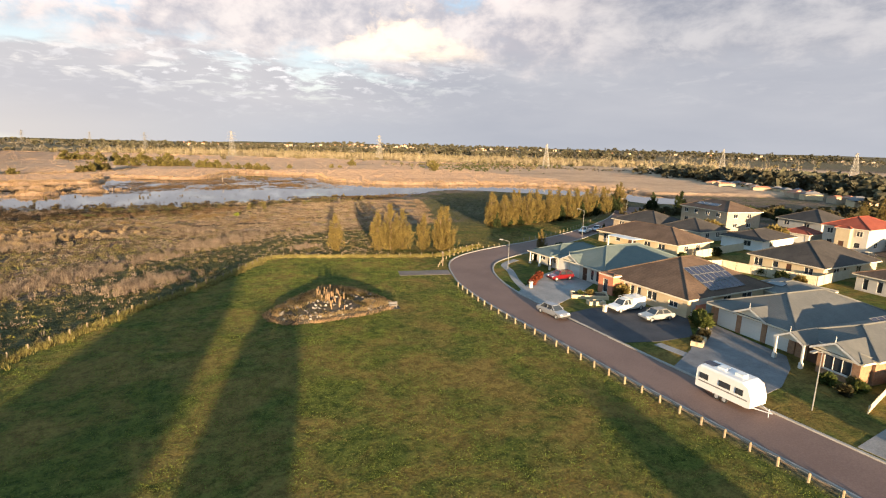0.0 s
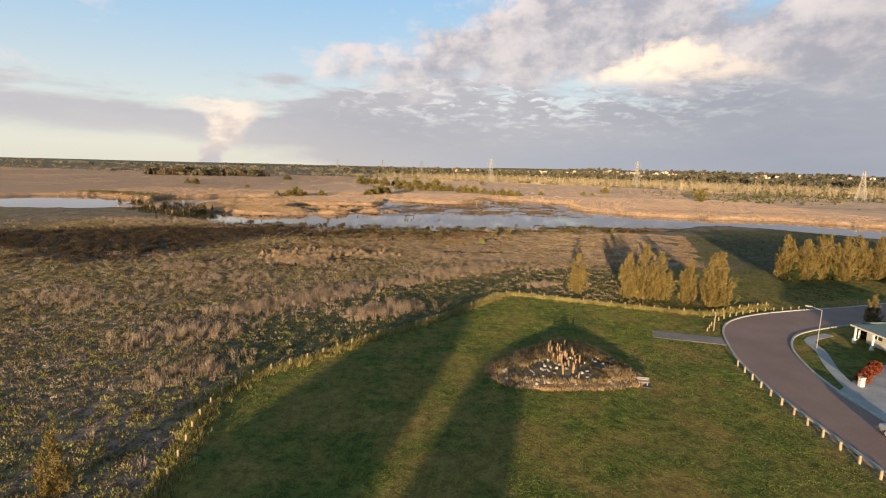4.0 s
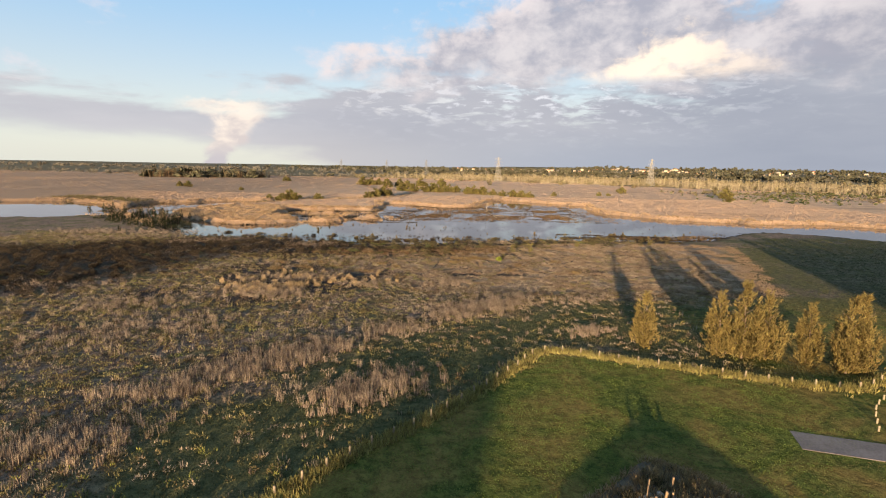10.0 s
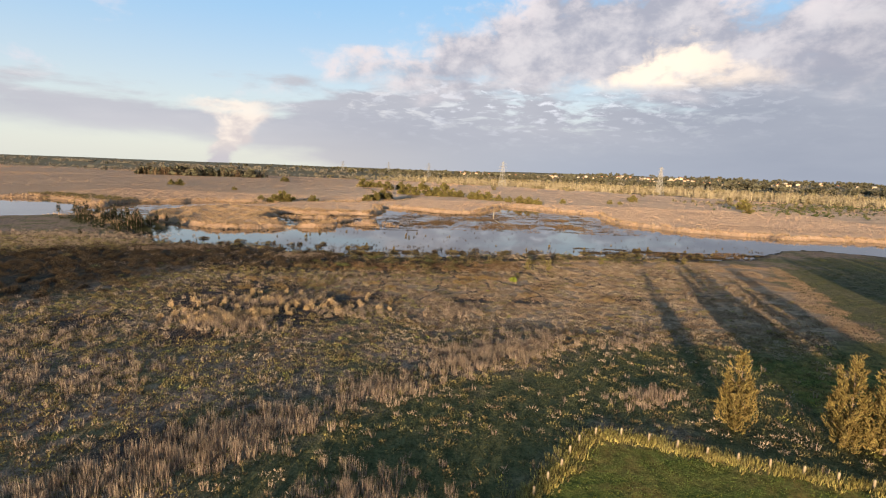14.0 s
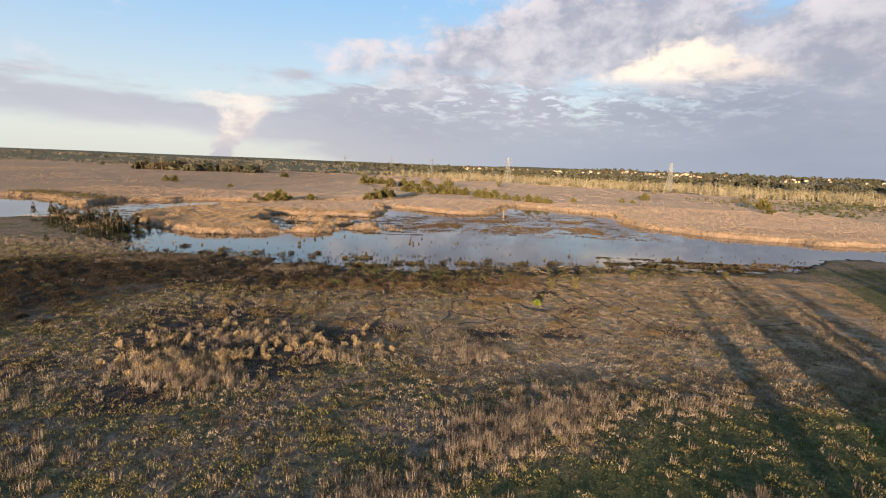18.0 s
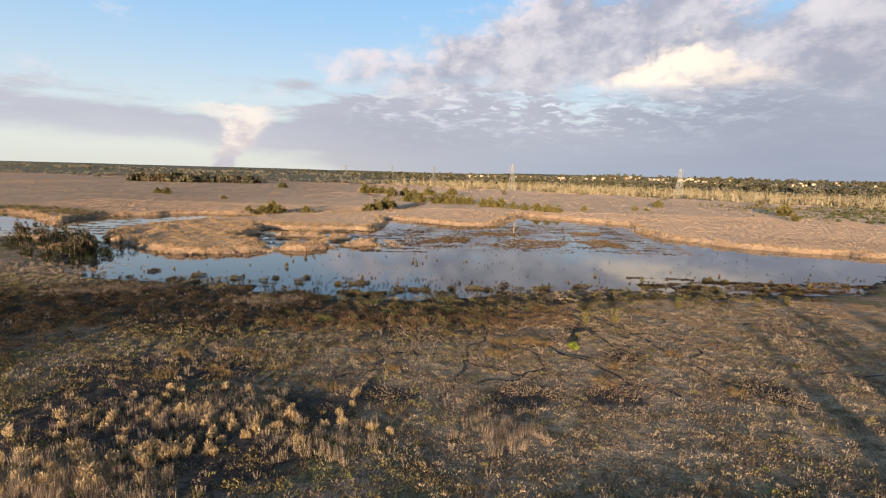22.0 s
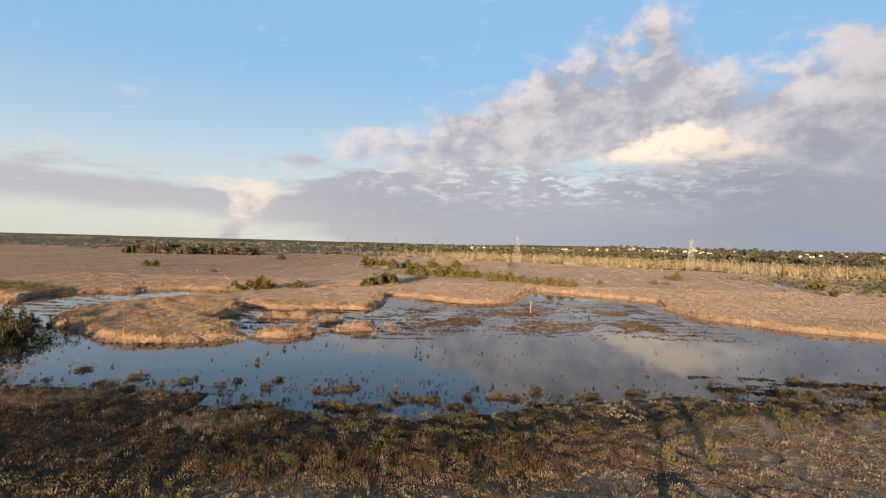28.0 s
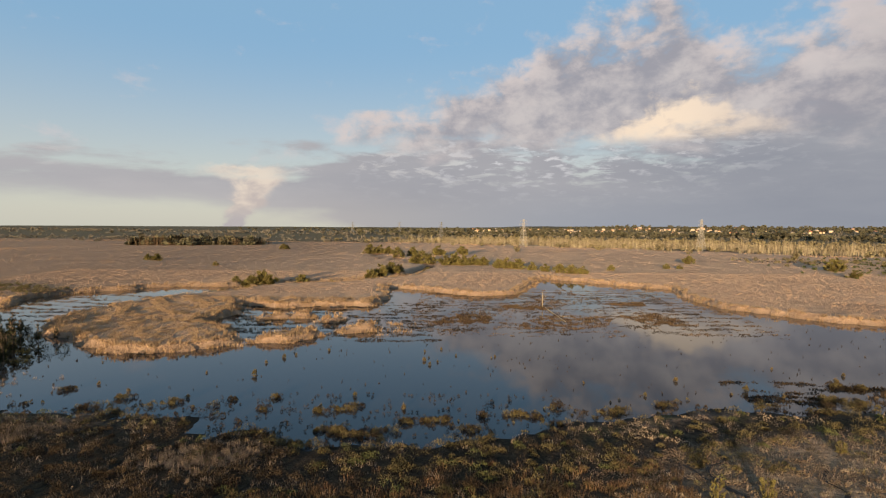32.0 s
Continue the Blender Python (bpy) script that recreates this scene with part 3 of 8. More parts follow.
def mesh_of(name, verts, faces, mats, smooth_shade=True):
    me = bpy.data.meshes.new(name)
    me.from_pydata(verts, [], faces)
    for m in mats if isinstance(mats, (list, tuple)) else [mats]:
        me.materials.append(m)
    if smooth_shade:
        me.polygons.foreach_set("use_smooth", np.ones(len(me.polygons), bool))
    return me


def build_ground():
    xs, ys = axis(-215, 225, 1.5, -4300, 4300), axis(-20, 400, 1.5, -1500, 4600)
    gx, gy = np.meshgrid(xs, ys)
    x, y = gx.ravel(), gy.ravel()
    depth, reed = water_depth(x, y), reed_zone(x, y)
    z = ground_height(x, y, depth, reed)
    nx, ny = len(xs), len(ys)
    i = (np.arange(ny - 1)[:, None] * nx + np.arange(nx - 1)[None]).ravel()
    faces = np.stack([i, i + 1, i + 1 + nx, i + nx], 1)
    me = bpy.data.meshes.new("ground")
    me.vertices.add(len(x))
    me.vertices.foreach_set("co", np.stack([x, y, z], 1).astype(np.float32).ravel())
    me.loops.add(faces.size)
    me.loops.foreach_set("vertex_index", faces.astype(np.int32).ravel())
    me.polygons.add(len(faces))
    me.polygons.foreach_set("loop_start", (np.arange(len(faces)) * 4).astype(np.int32))
    me.polygons.foreach_set("use_smooth", np.ones(len(faces), bool))
    me.update(calc_edges=True)
    lawn = np.maximum(smooth(-0.5, 0.7, signed(PARK, x, y)), smooth(37, 38, x) * smooth(140, 112, y) * smooth(135, 118, x) * smooth(-40, 0, y - (x - 60) * 0.5 + 60))
    lawn = np.clip(lawn, 0, 1)
    wob = 9 * waves(x, y, 30, 31)
    green = 0.95 * smooth(-3, 3, signed(GREEN_FIELD, x, y) + (0.35 + 0.9 * smooth(55, 75, x)) * wob + 2 * waves(x, y, 6, 33)) * (1 - 0.35 * smooth(60, 80, x))
    mat = 0.9 * smooth(-4, 4, signed(MAT, x, y) + 0.5 * wob + 2 * waves(x, y, 7, 34))
    dark = np.zeros(x.shape)
    for sx, sy, r in DARK_SPOTS:
        dark = np.maximum(dark, 0.9 * smooth(1.15, 0.6, np.hypot(x - sx, (y - sy) * 1.2) / r + 0.3 * waves(x, y, 8, 35)))
    scrub = smooth(20, 9, gap([(-130, 150), (-84, 168), (-56, 180), (-30, 178), (-4, 181), (30, 190)], x, y) + 0.4 * wob) * smooth(20, -10, x - 14) * 0.95
    scrub = np.maximum(scrub, 0.9 * smooth(17, 8, gap(LEFT_SCRUB, x, y) + 0.4 * wob))
    scrub = np.maximum(scrub, 0.85 * smooth(5, 1.5, gap([(10, 187), (40, 195), (70, 197)], x, y) + 0.2 * wob))
    mud = smooth(-2.6, -0.6, depth) * (1 - 0.6 * smooth(3, 9, reed))
    far = np.maximum(smooth(-10, -70, reed) * smooth(230, 300, y), smooth(700, 900, np.hypot(x * 0.9, y)) * smooth(0, -60, reed))
    for name, v in (("lawn", lawn), ("green", green), ("scrub", scrub), ("mat", mat), ("dark", dark), ("reed", smooth(1.5, 5, reed)), ("mud", mud), ("far", np.clip(far, 0, 1))):
        me.attributes.new(name, "FLOAT", "POINT").data.foreach_set("value", v.astype(np.float32))
    me.materials.append(ground_material())
    tagged(new("ground", me), "rough wetland ground with mown park lawn and tan reed flats", "ground", kind="structure")
    water = mesh_of("water", [(-260, 130, 0), (230, 130, 0), (230, 600, 0), (-260, 600, 0)], [(0, 1, 2, 3)], water_material())
    w = tagged(new("water", water), "still shallow pond water mirroring the evening clouds", "pond", kind="structure")
    w.location.z = -0.22


build_ground()


def part(name, me, mat=None, parent=None, label="", m=None):
    """Links a mesh or a bmesh as one object under a thing."""
    if isinstance(me, bmesh.types.BMesh):
        data = bpy.data.meshes.new(name)
        me.to_mesh(data)
        me.free()
    else:
        data = me
    if mat is not None and not data.materials:
        data.materials.append(mat)
    ob = new(name, data)
    ob.parent = parent
    if m is not None:
        ob.matrix_basis = m
    if label:
        ob["label"] = label
    return ob


def strip(name, left, right, z, mat, thick=0.0):
    """A band between two lines of equal count."""
    n = len(left)
    v = [(*p, z) for p in left] + [(*p, z) for p in right]
    f = [(i, n + i, n + i + 1, i + 1) for i in range(n - 1)]
    return mesh_of(name, v, f, mat, False)


def resample(line, step):
    """Points at even steps along a line of corners, rounded by a spline."""
    pts = []
    for k in range(len(line) - 1):
        p0, p1, p2, p3 = (np.array(line[min(max(j, 0), len(line) - 1)], float) for j in (k - 1, k, k + 1, k + 2))
        for s in np.linspace(0, 1, 13)[:-1]:
            pts.append(0.5 * (2 * p1 + (p2 - p0) * s + (2 * p0 - 5 * p1 + 4 * p2 - p3) * s ** 2 + (3 * p1 - p0 - 3 * p2 + p3) * s ** 3))
    pts.append(np.array(line[-1], float))
    pts = np.array(pts)
    d = np.r_[0, np.cumsum(np.hypot(*np.diff(pts, axis=0).T))]
    s = np.linspace(0, d[-1], max(2, int(round(d[-1] / step)) + 1))
    return [(float(a), float(b)) for a, b in zip(np.interp(s, d, pts[:, 0]), np.interp(s, d, pts[:, 1]))]


def offset(line, d):
    """A line moved to its right by d."""
    a = np.array(line)
    g = np.gradient(a, axis=0)
    g /= np.hypot(*g.T)[:, None]
    return [(float(x + d * gy), float(y - d * gx)) for (x, y), (gx, gy) in zip(a, g)]


def solid_path(name, line, profile, mat):
    """A profile of (across, z) corners drawn along a line."""
    rows = [offset(line, c) for c, _ in profile]
    n, k = len(line), len(profile)
    v = [(*rows[j][i], profile[j][1]) for i in range(n) for j in range(k)]
    f = [(i * k + j, i * k + (j + 1) % k, (i + 1) * k + (j + 1) % k, (i + 1) * k + j) for i in range(n - 1) for j in range(k)]
    f += [tuple(range(k))[::-1], tuple((n - 1) * k + j for j in range(k))]
    return mesh_of(name, v, f, mat, False)


L, R = resample(ROAD_L, 2.0), resample(ROAD_R, 2.0)
count = max(len(L), len(R))
even = lambda line: [(float(np.interp(s, np.linspace(0, 1, len(line)), [p[0] for p in line])), float(np.interp(s, np.linspace(0, 1, len(line)), [p[1] for p in line]))) for s in np.linspace(0, 1, count)]
L, R = even(L), even(R)
tagged(new("road", strip("road", L, R, 0.03, ASPHALT)), "curving residential street of worn pinkish grey asphalt", "road", kind="structure")
for side, line, d in (("kerb", L, -1), ("kerb", R, 1)):
    tagged(new("kerb", solid_path("kerb", line, [(0, 0.0), (0.04 * d, 0.14), (0.26 * d, 0.15), (0.3 * d, 0.0)], KERB)), "low rolled concrete kerb along the street", "kerb", kind="structure")

# ---------------------------------------------------------------- plants
MAT_LEAF = leaf_material("matted_pale_straw", (0.15, 0.103, 0.066), (0.27, 0.19, 0.122), 0.15)
LUSH_LEAF = leaf_material("dull_green_bank_scrub", (0.048, 0.056, 0.019), (0.135, 0.133, 0.048), 0.2)
RUST_REED = leaf_material("rust_orange_reed_blades", (0.085, 0.05, 0.026), (0.19, 0.115, 0.058), 0.35)


def spread(rng, n, x0, x1, y0, y1):
    return rng.uniform(x0, x1, n), rng.uniform(y0, y1, n)


def blades(name, x, y, z, height, width, count, lean, mat, rng, radius=0.25, bent=True):
    """One mesh of many tufts, each of a few blades that taper to a tip, bent or straight."""
    n = len(x)
    k = count
    hx = np.repeat(height, k) * rng.uniform(0.6, 1.1, n * k) if np.ndim(height) else height * rng.uniform(0.6, 1.1, n * k)
    a = rng.uniform(0, 6.283, n * k)
    r = radius * np.sqrt(rng.uniform(0, 1, n * k))
    bx, by, bz = np.repeat(x, k) + r * np.cos(a), np.repeat(y, k) + r * np.sin(a), np.repeat(z, k) - 0.05
    f = rng.uniform(0, 6.283, n * k)
    w = width * rng.uniform(0.6, 1.2, n * k)
    dx, dy = np.cos(f) * w / 2, np.sin(f) * w / 2
    b = a + rng.uniform(-0.6, 0.6, n * k)
    l = lean * hx * rng.uniform(0.3, 1.2, n * k)
    tx, ty = np.cos(b) * l, np.sin(b) * l
    c = 5 if bent else 3
    if not bent:
        v = np.stack([np.stack([bx - dx * 1.3, by - dy * 1.3, bz], 1), np.stack([bx + dx * 1.3, by + dy * 1.3, bz], 1), np.stack([bx + tx, by + ty, bz + hx], 1)], 1).reshape(-1, 3)
    else:
        v = np.stack([np.stack([bx - dx, by - dy, bz], 1), np.stack([bx + dx, by + dy, bz], 1),
                  np.stack([bx + dx * 0.8 + tx * 0.35, by + dy * 0.8 + ty * 0.35, bz + hx * 0.6], 1), np.stack([bx + tx, by + ty, bz + hx], 1),
                  np.stack([bx - dx * 0.8 + tx * 0.35, by - dy * 0.8 + ty * 0.35, bz + hx * 0.6], 1)], 1).reshape(-1, 3)
    m = n * k
    me = bpy.data.meshes.new(name)
    me.vertices.add(m * c)
    me.vertices.foreach_set("co", v.astype(np.float32).ravel())
    me.loops.add(m * c)
    me.loops.foreach_set("vertex_index", np.arange(m * c, dtype=np.int32))
    me.polygons.add(m)
    me.polygons.foreach_set("loop_start", (np.arange(m) * c).astype(np.int32))
    me.update(calc_edges=True)
    me.materials.append(mat)
    return me


def meadow(name, label, x, y, height, width, count, lean, mat, seed, radius=0.25, sink=0.0, bent=False):
    rng = np.random.RandomState(seed)
    z = np.maximum(ground_height(x, y), -0.35) - sink
    return tagged(new(name, blades(name, x, y, z, height, width, count, lean, mat, rng, radius, bent)), label, "grass", kind="stuff")


BANK_SCRUB = [(-130, 150), (-84, 166), (-56, 180), (-30, 178), (-4, 181), (30, 190), (60, 195)]


def scrub_gap(x, y):
    """How far a place lies from the scrub of the near bank."""
    return np.minimum(gap(BANK_SCRUB, x, y), gap(LEFT_SCRUB, x, y) - 5)


def cushions(name, x, y, z, radius, height, count, leaf, mat, rng):
    """One mesh of many rounded plant cushions, each a dome of small upright leaves."""
    n = len(x)
    m = n * count
    a, q = rng.uniform(0, 6.283, m), np.sqrt(rng.uniform(0, 1, m))
    rad, tall = np.repeat(radius, count), np.repeat(height, count)
    lump = 1 + 0.25 * np.sin(3 * a + np.repeat(rng.uniform(0, 6.283, n), count))
    up = np.sqrt(np.clip(1 - q * q, 0, 1))
    c = np.stack([np.repeat(x, count) + rad * lump * q * np.cos(a), np.repeat(y, count) + rad * lump * q * np.sin(a),
                  np.repeat(z, count) + tall * up * rng.uniform(0.45, 1.0, m)], 1)
    out = np.stack([0.7 * q * np.cos(a), 0.7 * q * np.sin(a), np.full(m, 1.0)], 1) + rng.normal(0, 0.35, (m, 3))
    out /= np.linalg.norm(out, axis=1)[:, None]
    side = np.cross(out, rng.normal(0, 1, (m, 3)))
    side /= np.linalg.norm(side, axis=1)[:, None]
    size = (leaf * rng.uniform(0.6, 1.4, m))[:, None]
    v = np.stack([c - side * size * 0.3, c + side * size * 0.3, c + out * size * 1.5], 1).reshape(-1, 3)
    me = bpy.data.meshes.new(name)
    me.vertices.add(m * 3)
    me.vertices.foreach_set("co", v.astype(np.float32).ravel())
    me.loops.add(m * 3)
    me.loops.foreach_set("vertex_index", np.arange(m * 3, dtype=np.int32))
    me.polygons.add(m)
    me.polygons.foreach_set("loop_start", (np.arange(m) * 3).astype(np.int32))
    me.update(calc_edges=True)
    me.materials.append(mat)
    return me


def marsh_points(rng, n, box=(-140, 64, 46, 202)):
    x, y = spread(rng, n, *box)
    ok = (signed(PARK, x, y) < -0.4) & (water_depth(x, y) < -1.0) & (x < 40 + (y - 100) * 0.5) & (reed_zone(x, y) < 0)
    # only what the camera can have in view
    ok &= (x > -18 - (y - 40) * 0.95)
    ok &= scrub_gap(x, y) + 5 * waves(x, y, 14, 46) > 9
    return x[ok], y[ok]


def patchy(x, y, size, seed, low, high):
    return smooth(low, high, waves(x, y, size, seed))


def runnel_lines():
    """The courses of the muddy channels, the larger ones and short winding side cracks."""
    wander = random.Random(61)
    more = []
    for x, y in ((-20, 158), (-14, 150), (-5, 158), (2, 150), (8, 152), (14, 146), (12, 172), (24, 176), (30, 160), (36, 170), (44, 156), (46, 176), (-36, 152), (-26, 164), (54, 166), (20, 150)):
        line, a = [(x, y)], wander.uniform(0.6, 2.4)
        for _ in range(wander.randint(3, 6)):
            a += wander.uniform(-0.9, 0.9)
            x, y = x + 2.6 * math.cos(a), y + 2.6 * math.sin(a)
            line.append((x, y))
        more.append(line)
    return RUNNELS + more


def build_meadow():
    rng = np.random.RandomState(3)
    dense = lambda x, y: np.maximum(0, 1 - np.hypot(x + 5, y - 60) / 190)
    # low khaki cushions over the marsh
    x, y = marsh_points(rng, 26000, (-120, 64, 46, 190))
    keep = rng.uniform(0, 1, len(x)) < (0.1 + 0.9 * patchy(x, y, 8, 141, -0.2, 0.4)) * np.where(inside(MAT, x, y), 0.12, 1.0) * np.where(inside(GREEN_FIELD, x, y), 0.22, 1.0)
    x, y = x[keep], y[keep]
    s = 0.25 + 0.55 * rng.uniform(0, 1, len(x)) ** 1.6
    tagged(new("marsh_cushions", cushions("marsh_cushions", x, y, np.maximum(ground_height(x, y), -0.3) - 0.06, s, 0.16 + 0.45 * s, 26, 0.13, MOSS_LEAF, rng)), "yellow-green grass cushions dotted over the marsh", "grass", kind="stuff")
    x, y = marsh_points(rng, 30000)
    keep = rng.uniform(0, 1, len(x)) < (0.12 + 0.88 * patchy(x, y, 11, 41, -0.25, 0.35)) * np.where(inside(GREEN_FIELD, x, y), 0.4, 1.0)
    x, y = x[keep], y[keep]
    meadow("rank_grass", "ankle-high khaki grass cushions over the marsh", x, y, 0.20 + 0.16 * patchy(x, y, 6, 42, 0, 0.8), 0.10, 9, 0.95, GRASS_LEAF, 4, 0.45)
    # tussocks shoulder to shoulder over all the marsh, each kind in its own drifts
    gx, gy = np.meshgrid(np.arange(-120, 66, 0.98), np.arange(44, 197, 0.98))
    x, y = gx.ravel() + rng.uniform(-0.48, 0.48, gx.size), gy.ravel() + rng.uniform(-0.48, 0.48, gx.size)
    ok = (signed(PARK, x, y) < -0.5) & (water_depth(x, y) < -1.5) & (x < 40 + (y - 100) * 0.5) & (reed_zone(x, y) < 0) & (x > -32 - (y - 40) * 0.95)
    ok &= (scrub_gap(x, y) + 5 * waves(x, y, 14, 46) > 6 + 5 * smooth(12, -8, x)) & (waves(x, y, 5.5, 301, 3) > -0.62)
    wet = np.zeros(x.shape, bool)
    for sx, sy, r in DARK_SPOTS:
        wet |= np.hypot(x - sx, (y - sy) * 1.2) < r * (0.75 + 0.3 * waves(x, y, 8, 35))
    ok &= ~(wet & (rng.uniform(0, 1, len(x)) < 0.9))
    ok &= ~((signed(MAT, x, y) > 0) & ((rng.uniform(0, 1, len(x)) < 0.3) | (waves(x, y, 7, 306) + 0.5 * waves(x, y, 2.5, 307) < -0.15)))
    for run in runnel_lines():
        ok &= gap(run, x, y) > 0.55
    x, y = x[ok], y[ok]
    field = inside(GREEN_FIELD, x, y)
    straw = waves(x, y, 16, 302) + 0.5 * waves(x, y, 4, 303) + 0.9 * smooth(-16, 14, x) * smooth(112, 136, y) + 0.35 * rng.normal(0, 1, len(x))
    umber = waves(x, y, 19, 304) + 0.6 * waves(x, y, 5, 305) + 0.6 * smooth(24, 8, np.hypot(x + 22, (y - 146) * 1.3)) - 0.5 * smooth(130, 80, y) + 0.35 * rng.normal(0, 1, len(x))
    near = smooth(-26, -4, signed(PARK, x, y)) * smooth(90, 70, y) + 0.5 * waves(x, y, 7, 308) + 0.25 * rng.normal(0, 1, len(x))
    kind = np.where(near > 0.62, 3, np.where(umber > 0.62, 2, np.where(straw > 0.28, 1, 0)))
    keep = ~field | (rng.uniform(0, 1, len(x)) < 0.3)
    for k, (lab, mat) in enumerate((("yellow-olive grass tussocks crowding the marsh", OLIVE_TUSSOCK), ("bleached straw tussocks crowding the marsh", STRAW_TUSSOCK), ("dark umber sedge tussocks crowding the marsh", UMBER_TUSSOCK), ("yellow-green grass tussocks beside the park fence", LIME_TUSSOCK))):
        sel = keep & (kind == k)
        n = sel.sum()
        s = 0.34 + 0.3 * rng.uniform(0, 1, n) ** 1.5
        z = np.maximum(ground_height(x[sel], y[sel]), -0.3) - 0.05
        tagged(new("tussocks", cushions("tussocks", x[sel], y[sel], z, s, (0.12 + 0.5 * s) * rng.uniform(0.6, 1.2, n), 26, 0.125, mat, rng)), lab, "grass", kind="stuff")
    # dry straw, thin
    x, y = marsh_points(rng, 30000)
    keep = rng.uniform(0, 1, len(x)) < 0.06 + 0.6 * patchy(x, y, 15, 43, 0.0, 0.6) * np.where(inside(GREEN_FIELD, x, y), 0.15, 1.0)
    x, y = x[keep], y[keep]
    meadow("dry_grass", "dry straw grass scattered over the marsh", x, y, 0.26 + 0.2 * patchy(x, y, 7, 44, 0, 0.8), 0.06, 10, 0.7, DRY_LEAF, 5, 0.4)
    # rust sedge in drifts
    x, y = marsh_points(rng, 30000)
    keep = rng.uniform(0, 1, len(x)) < 0.8 * patchy(x, y, 24, 45, 0.05, 0.6) * np.where(inside(MAT, x, y) | inside(GREEN_FIELD, x, y), 0.1, 1.0)
    x, y = x[keep], y[keep]
    meadow("rust_sedge", "rust brown sedge in low drifts", x, y, 0.34, 0.08, 10, 0.7, RUST_LEAF, 6, 0.45)
    # tall straw reeds in streaks
    for k, (ax, ay, bx, by, wide, n, tall) in enumerate(REED_STREAKS):
        s = rng.uniform(0, 1, n)
        x, y = ax + (bx - ax) * s + rng.normal(0, wide * 1.3, n), ay + (by - ay) * s + rng.normal(0, wide * 1.1, n)
        ok = signed(PARK, x, y) < -1
        meadow("straw_reeds", "streak of tall pale straw reeds in the marsh", x[ok], y[ok], rng.uniform(0.3, 1.0, ok.sum()) * tall * 0.85, 0.03, 34, 0.17, DRY_LEAF, 50 + k, 0.34)
    # single taller tufts anywhere
    x, y = marsh_points(rng, 2200)
    meadow("reed_tufts", "single pale reed tufts in the marsh", x, y, rng.uniform(0.4, 0.9, len(x)), 0.05, 14, 0.3, DRY_LEAF, 49, 0.25)
    # dark scrub along the near bank and the left
    x, y = spread(rng, 15000, -140, 66, 118, 206)
    d = scrub_gap(x, y)
    ok = (water_depth(x, y) < -0.3) & (reed_zone(x, y) < 0) & (rng.uniform(0, 1, len(x)) < smooth(18, 5, d + 5 * waves(x, y, 14, 46) + 8 * smooth(2, 14, x))) & (waves(x, y, 4.2, 146, 2) > 0.06)
    x, y = x[ok], y[ok]
    tone = waves(x, y, 9, 47)
    tone = tone + 0.95 * smooth(-4, -40, x) + 0.3 * smooth(-50, -62, x) - 0.35 * smooth(-2, 25, x) - 0.5 * smooth(-4.5, -0.5, water_depth(x, y)) + 0.25 * rng.uniform(-1, 1, len(x))
    lush = waves(x, y, 12, 200) > 0.0
    for lab, sel, mat, h in (("dark russet scrub cushions on the near bank", tone > 0.35, RUSSET_LEAF, 1.0), ("brown scrub cushions on the near bank", (tone <= 0.35) & (tone > -0.05) & ~lush, SCRUB_LEAF, 0.85), ("dull green scrub cushions on the near bank", (tone <= 0.35) & (tone > -0.05) & lush, LUSH_LEAF, 0.7), ("olive-yellow scrub cushions on the near bank", tone <= -0.05, CUSHION_LEAF, 0.75)):
        k = sel.sum()
        s = 0.5 + 1.15 * rng.uniform(0, 1, k) ** 1.7
        tagged(new("bank_scrub", cushions("bank_scrub", x[sel], y[sel], np.maximum(ground_height(x[sel], y[sel]), -0.3) - 0.1, 0.85 * s, h * s, 130, 0.125, mat, rng)), lab, "scrub", kind="stuff")
    # thin straw between the cushions
    x, y = spread(rng, 5000, -70, 64, 160, 202)
    d = gap(BANK_SCRUB, x, y)
    ok = (d < 13) & (water_depth(x, y) < -1.2) & (waves(x, y, 9, 147) > 0.1)
    x, y = x[ok], y[ok]
    meadow("bank_straw", "thin pale straw between the scrub of the near bank", x, y, 0.35 + 0.35 * rng.uniform(0, 1, len(x)), 0.035, 12, 0.5, DRY_LEAF, 66, 0.4)
    # green field beyond the park fence and under the tree belt
    x, y = spread(rng, 44000, -26, 190, 60, 215)
    ok = (water_depth(x, y) < -1) & (signed(PARK, x, y) < -0.5) & (gap(ROAD_L, x, y) > 3) & ((x < 45) | (y > 98 + (x - 60) * 0.55)) & (reed_zone(x, y) < 0) & (signed(GREEN_FIELD, x, y) + 3 * waves(x, y, 9, 171) > 0)
    x, y = x[ok], y[ok]
    meadow("field_grass", "dull green grass of the field beside the street", x, y, 0.2, 0.13, 8, 0.9, FIELD_LEAF, 70, 0.5)
    # rounded pale reed clumps on the wet black patch
    beds = ((-28.5, 131.2, 3.4, 1.5, 44), (-24, 134, 3.0, 1.4, 18), (-20.5, 138.5, 2.4, 1.6, 13), (-26, 142, 3.4, 1.6, 14), (-33, 137.5, 2.2, 2.2, 13), (-15.5, 143, 3.0, 2.0, 9), (-11, 140, 3.0, 2.0, 6))
    x = np.concatenate([rng.normal(b[0], b[2], b[4]) for b in beds])
    y = np.concatenate([rng.normal(b[1], b[3], b[4]) for b in beds])
    size = rng.uniform(0.7, 1.25, len(x))
    k = 5
    x, y, size = np.repeat(x, k), np.repeat(y, k), np.repeat(size, k)
    x, y = x + rng.normal(0, 0.17, len(x)) * size, y + rng.normal(0, 0.17, len(x)) * size
    z = np.maximum(ground_height(x, y), -0.3)
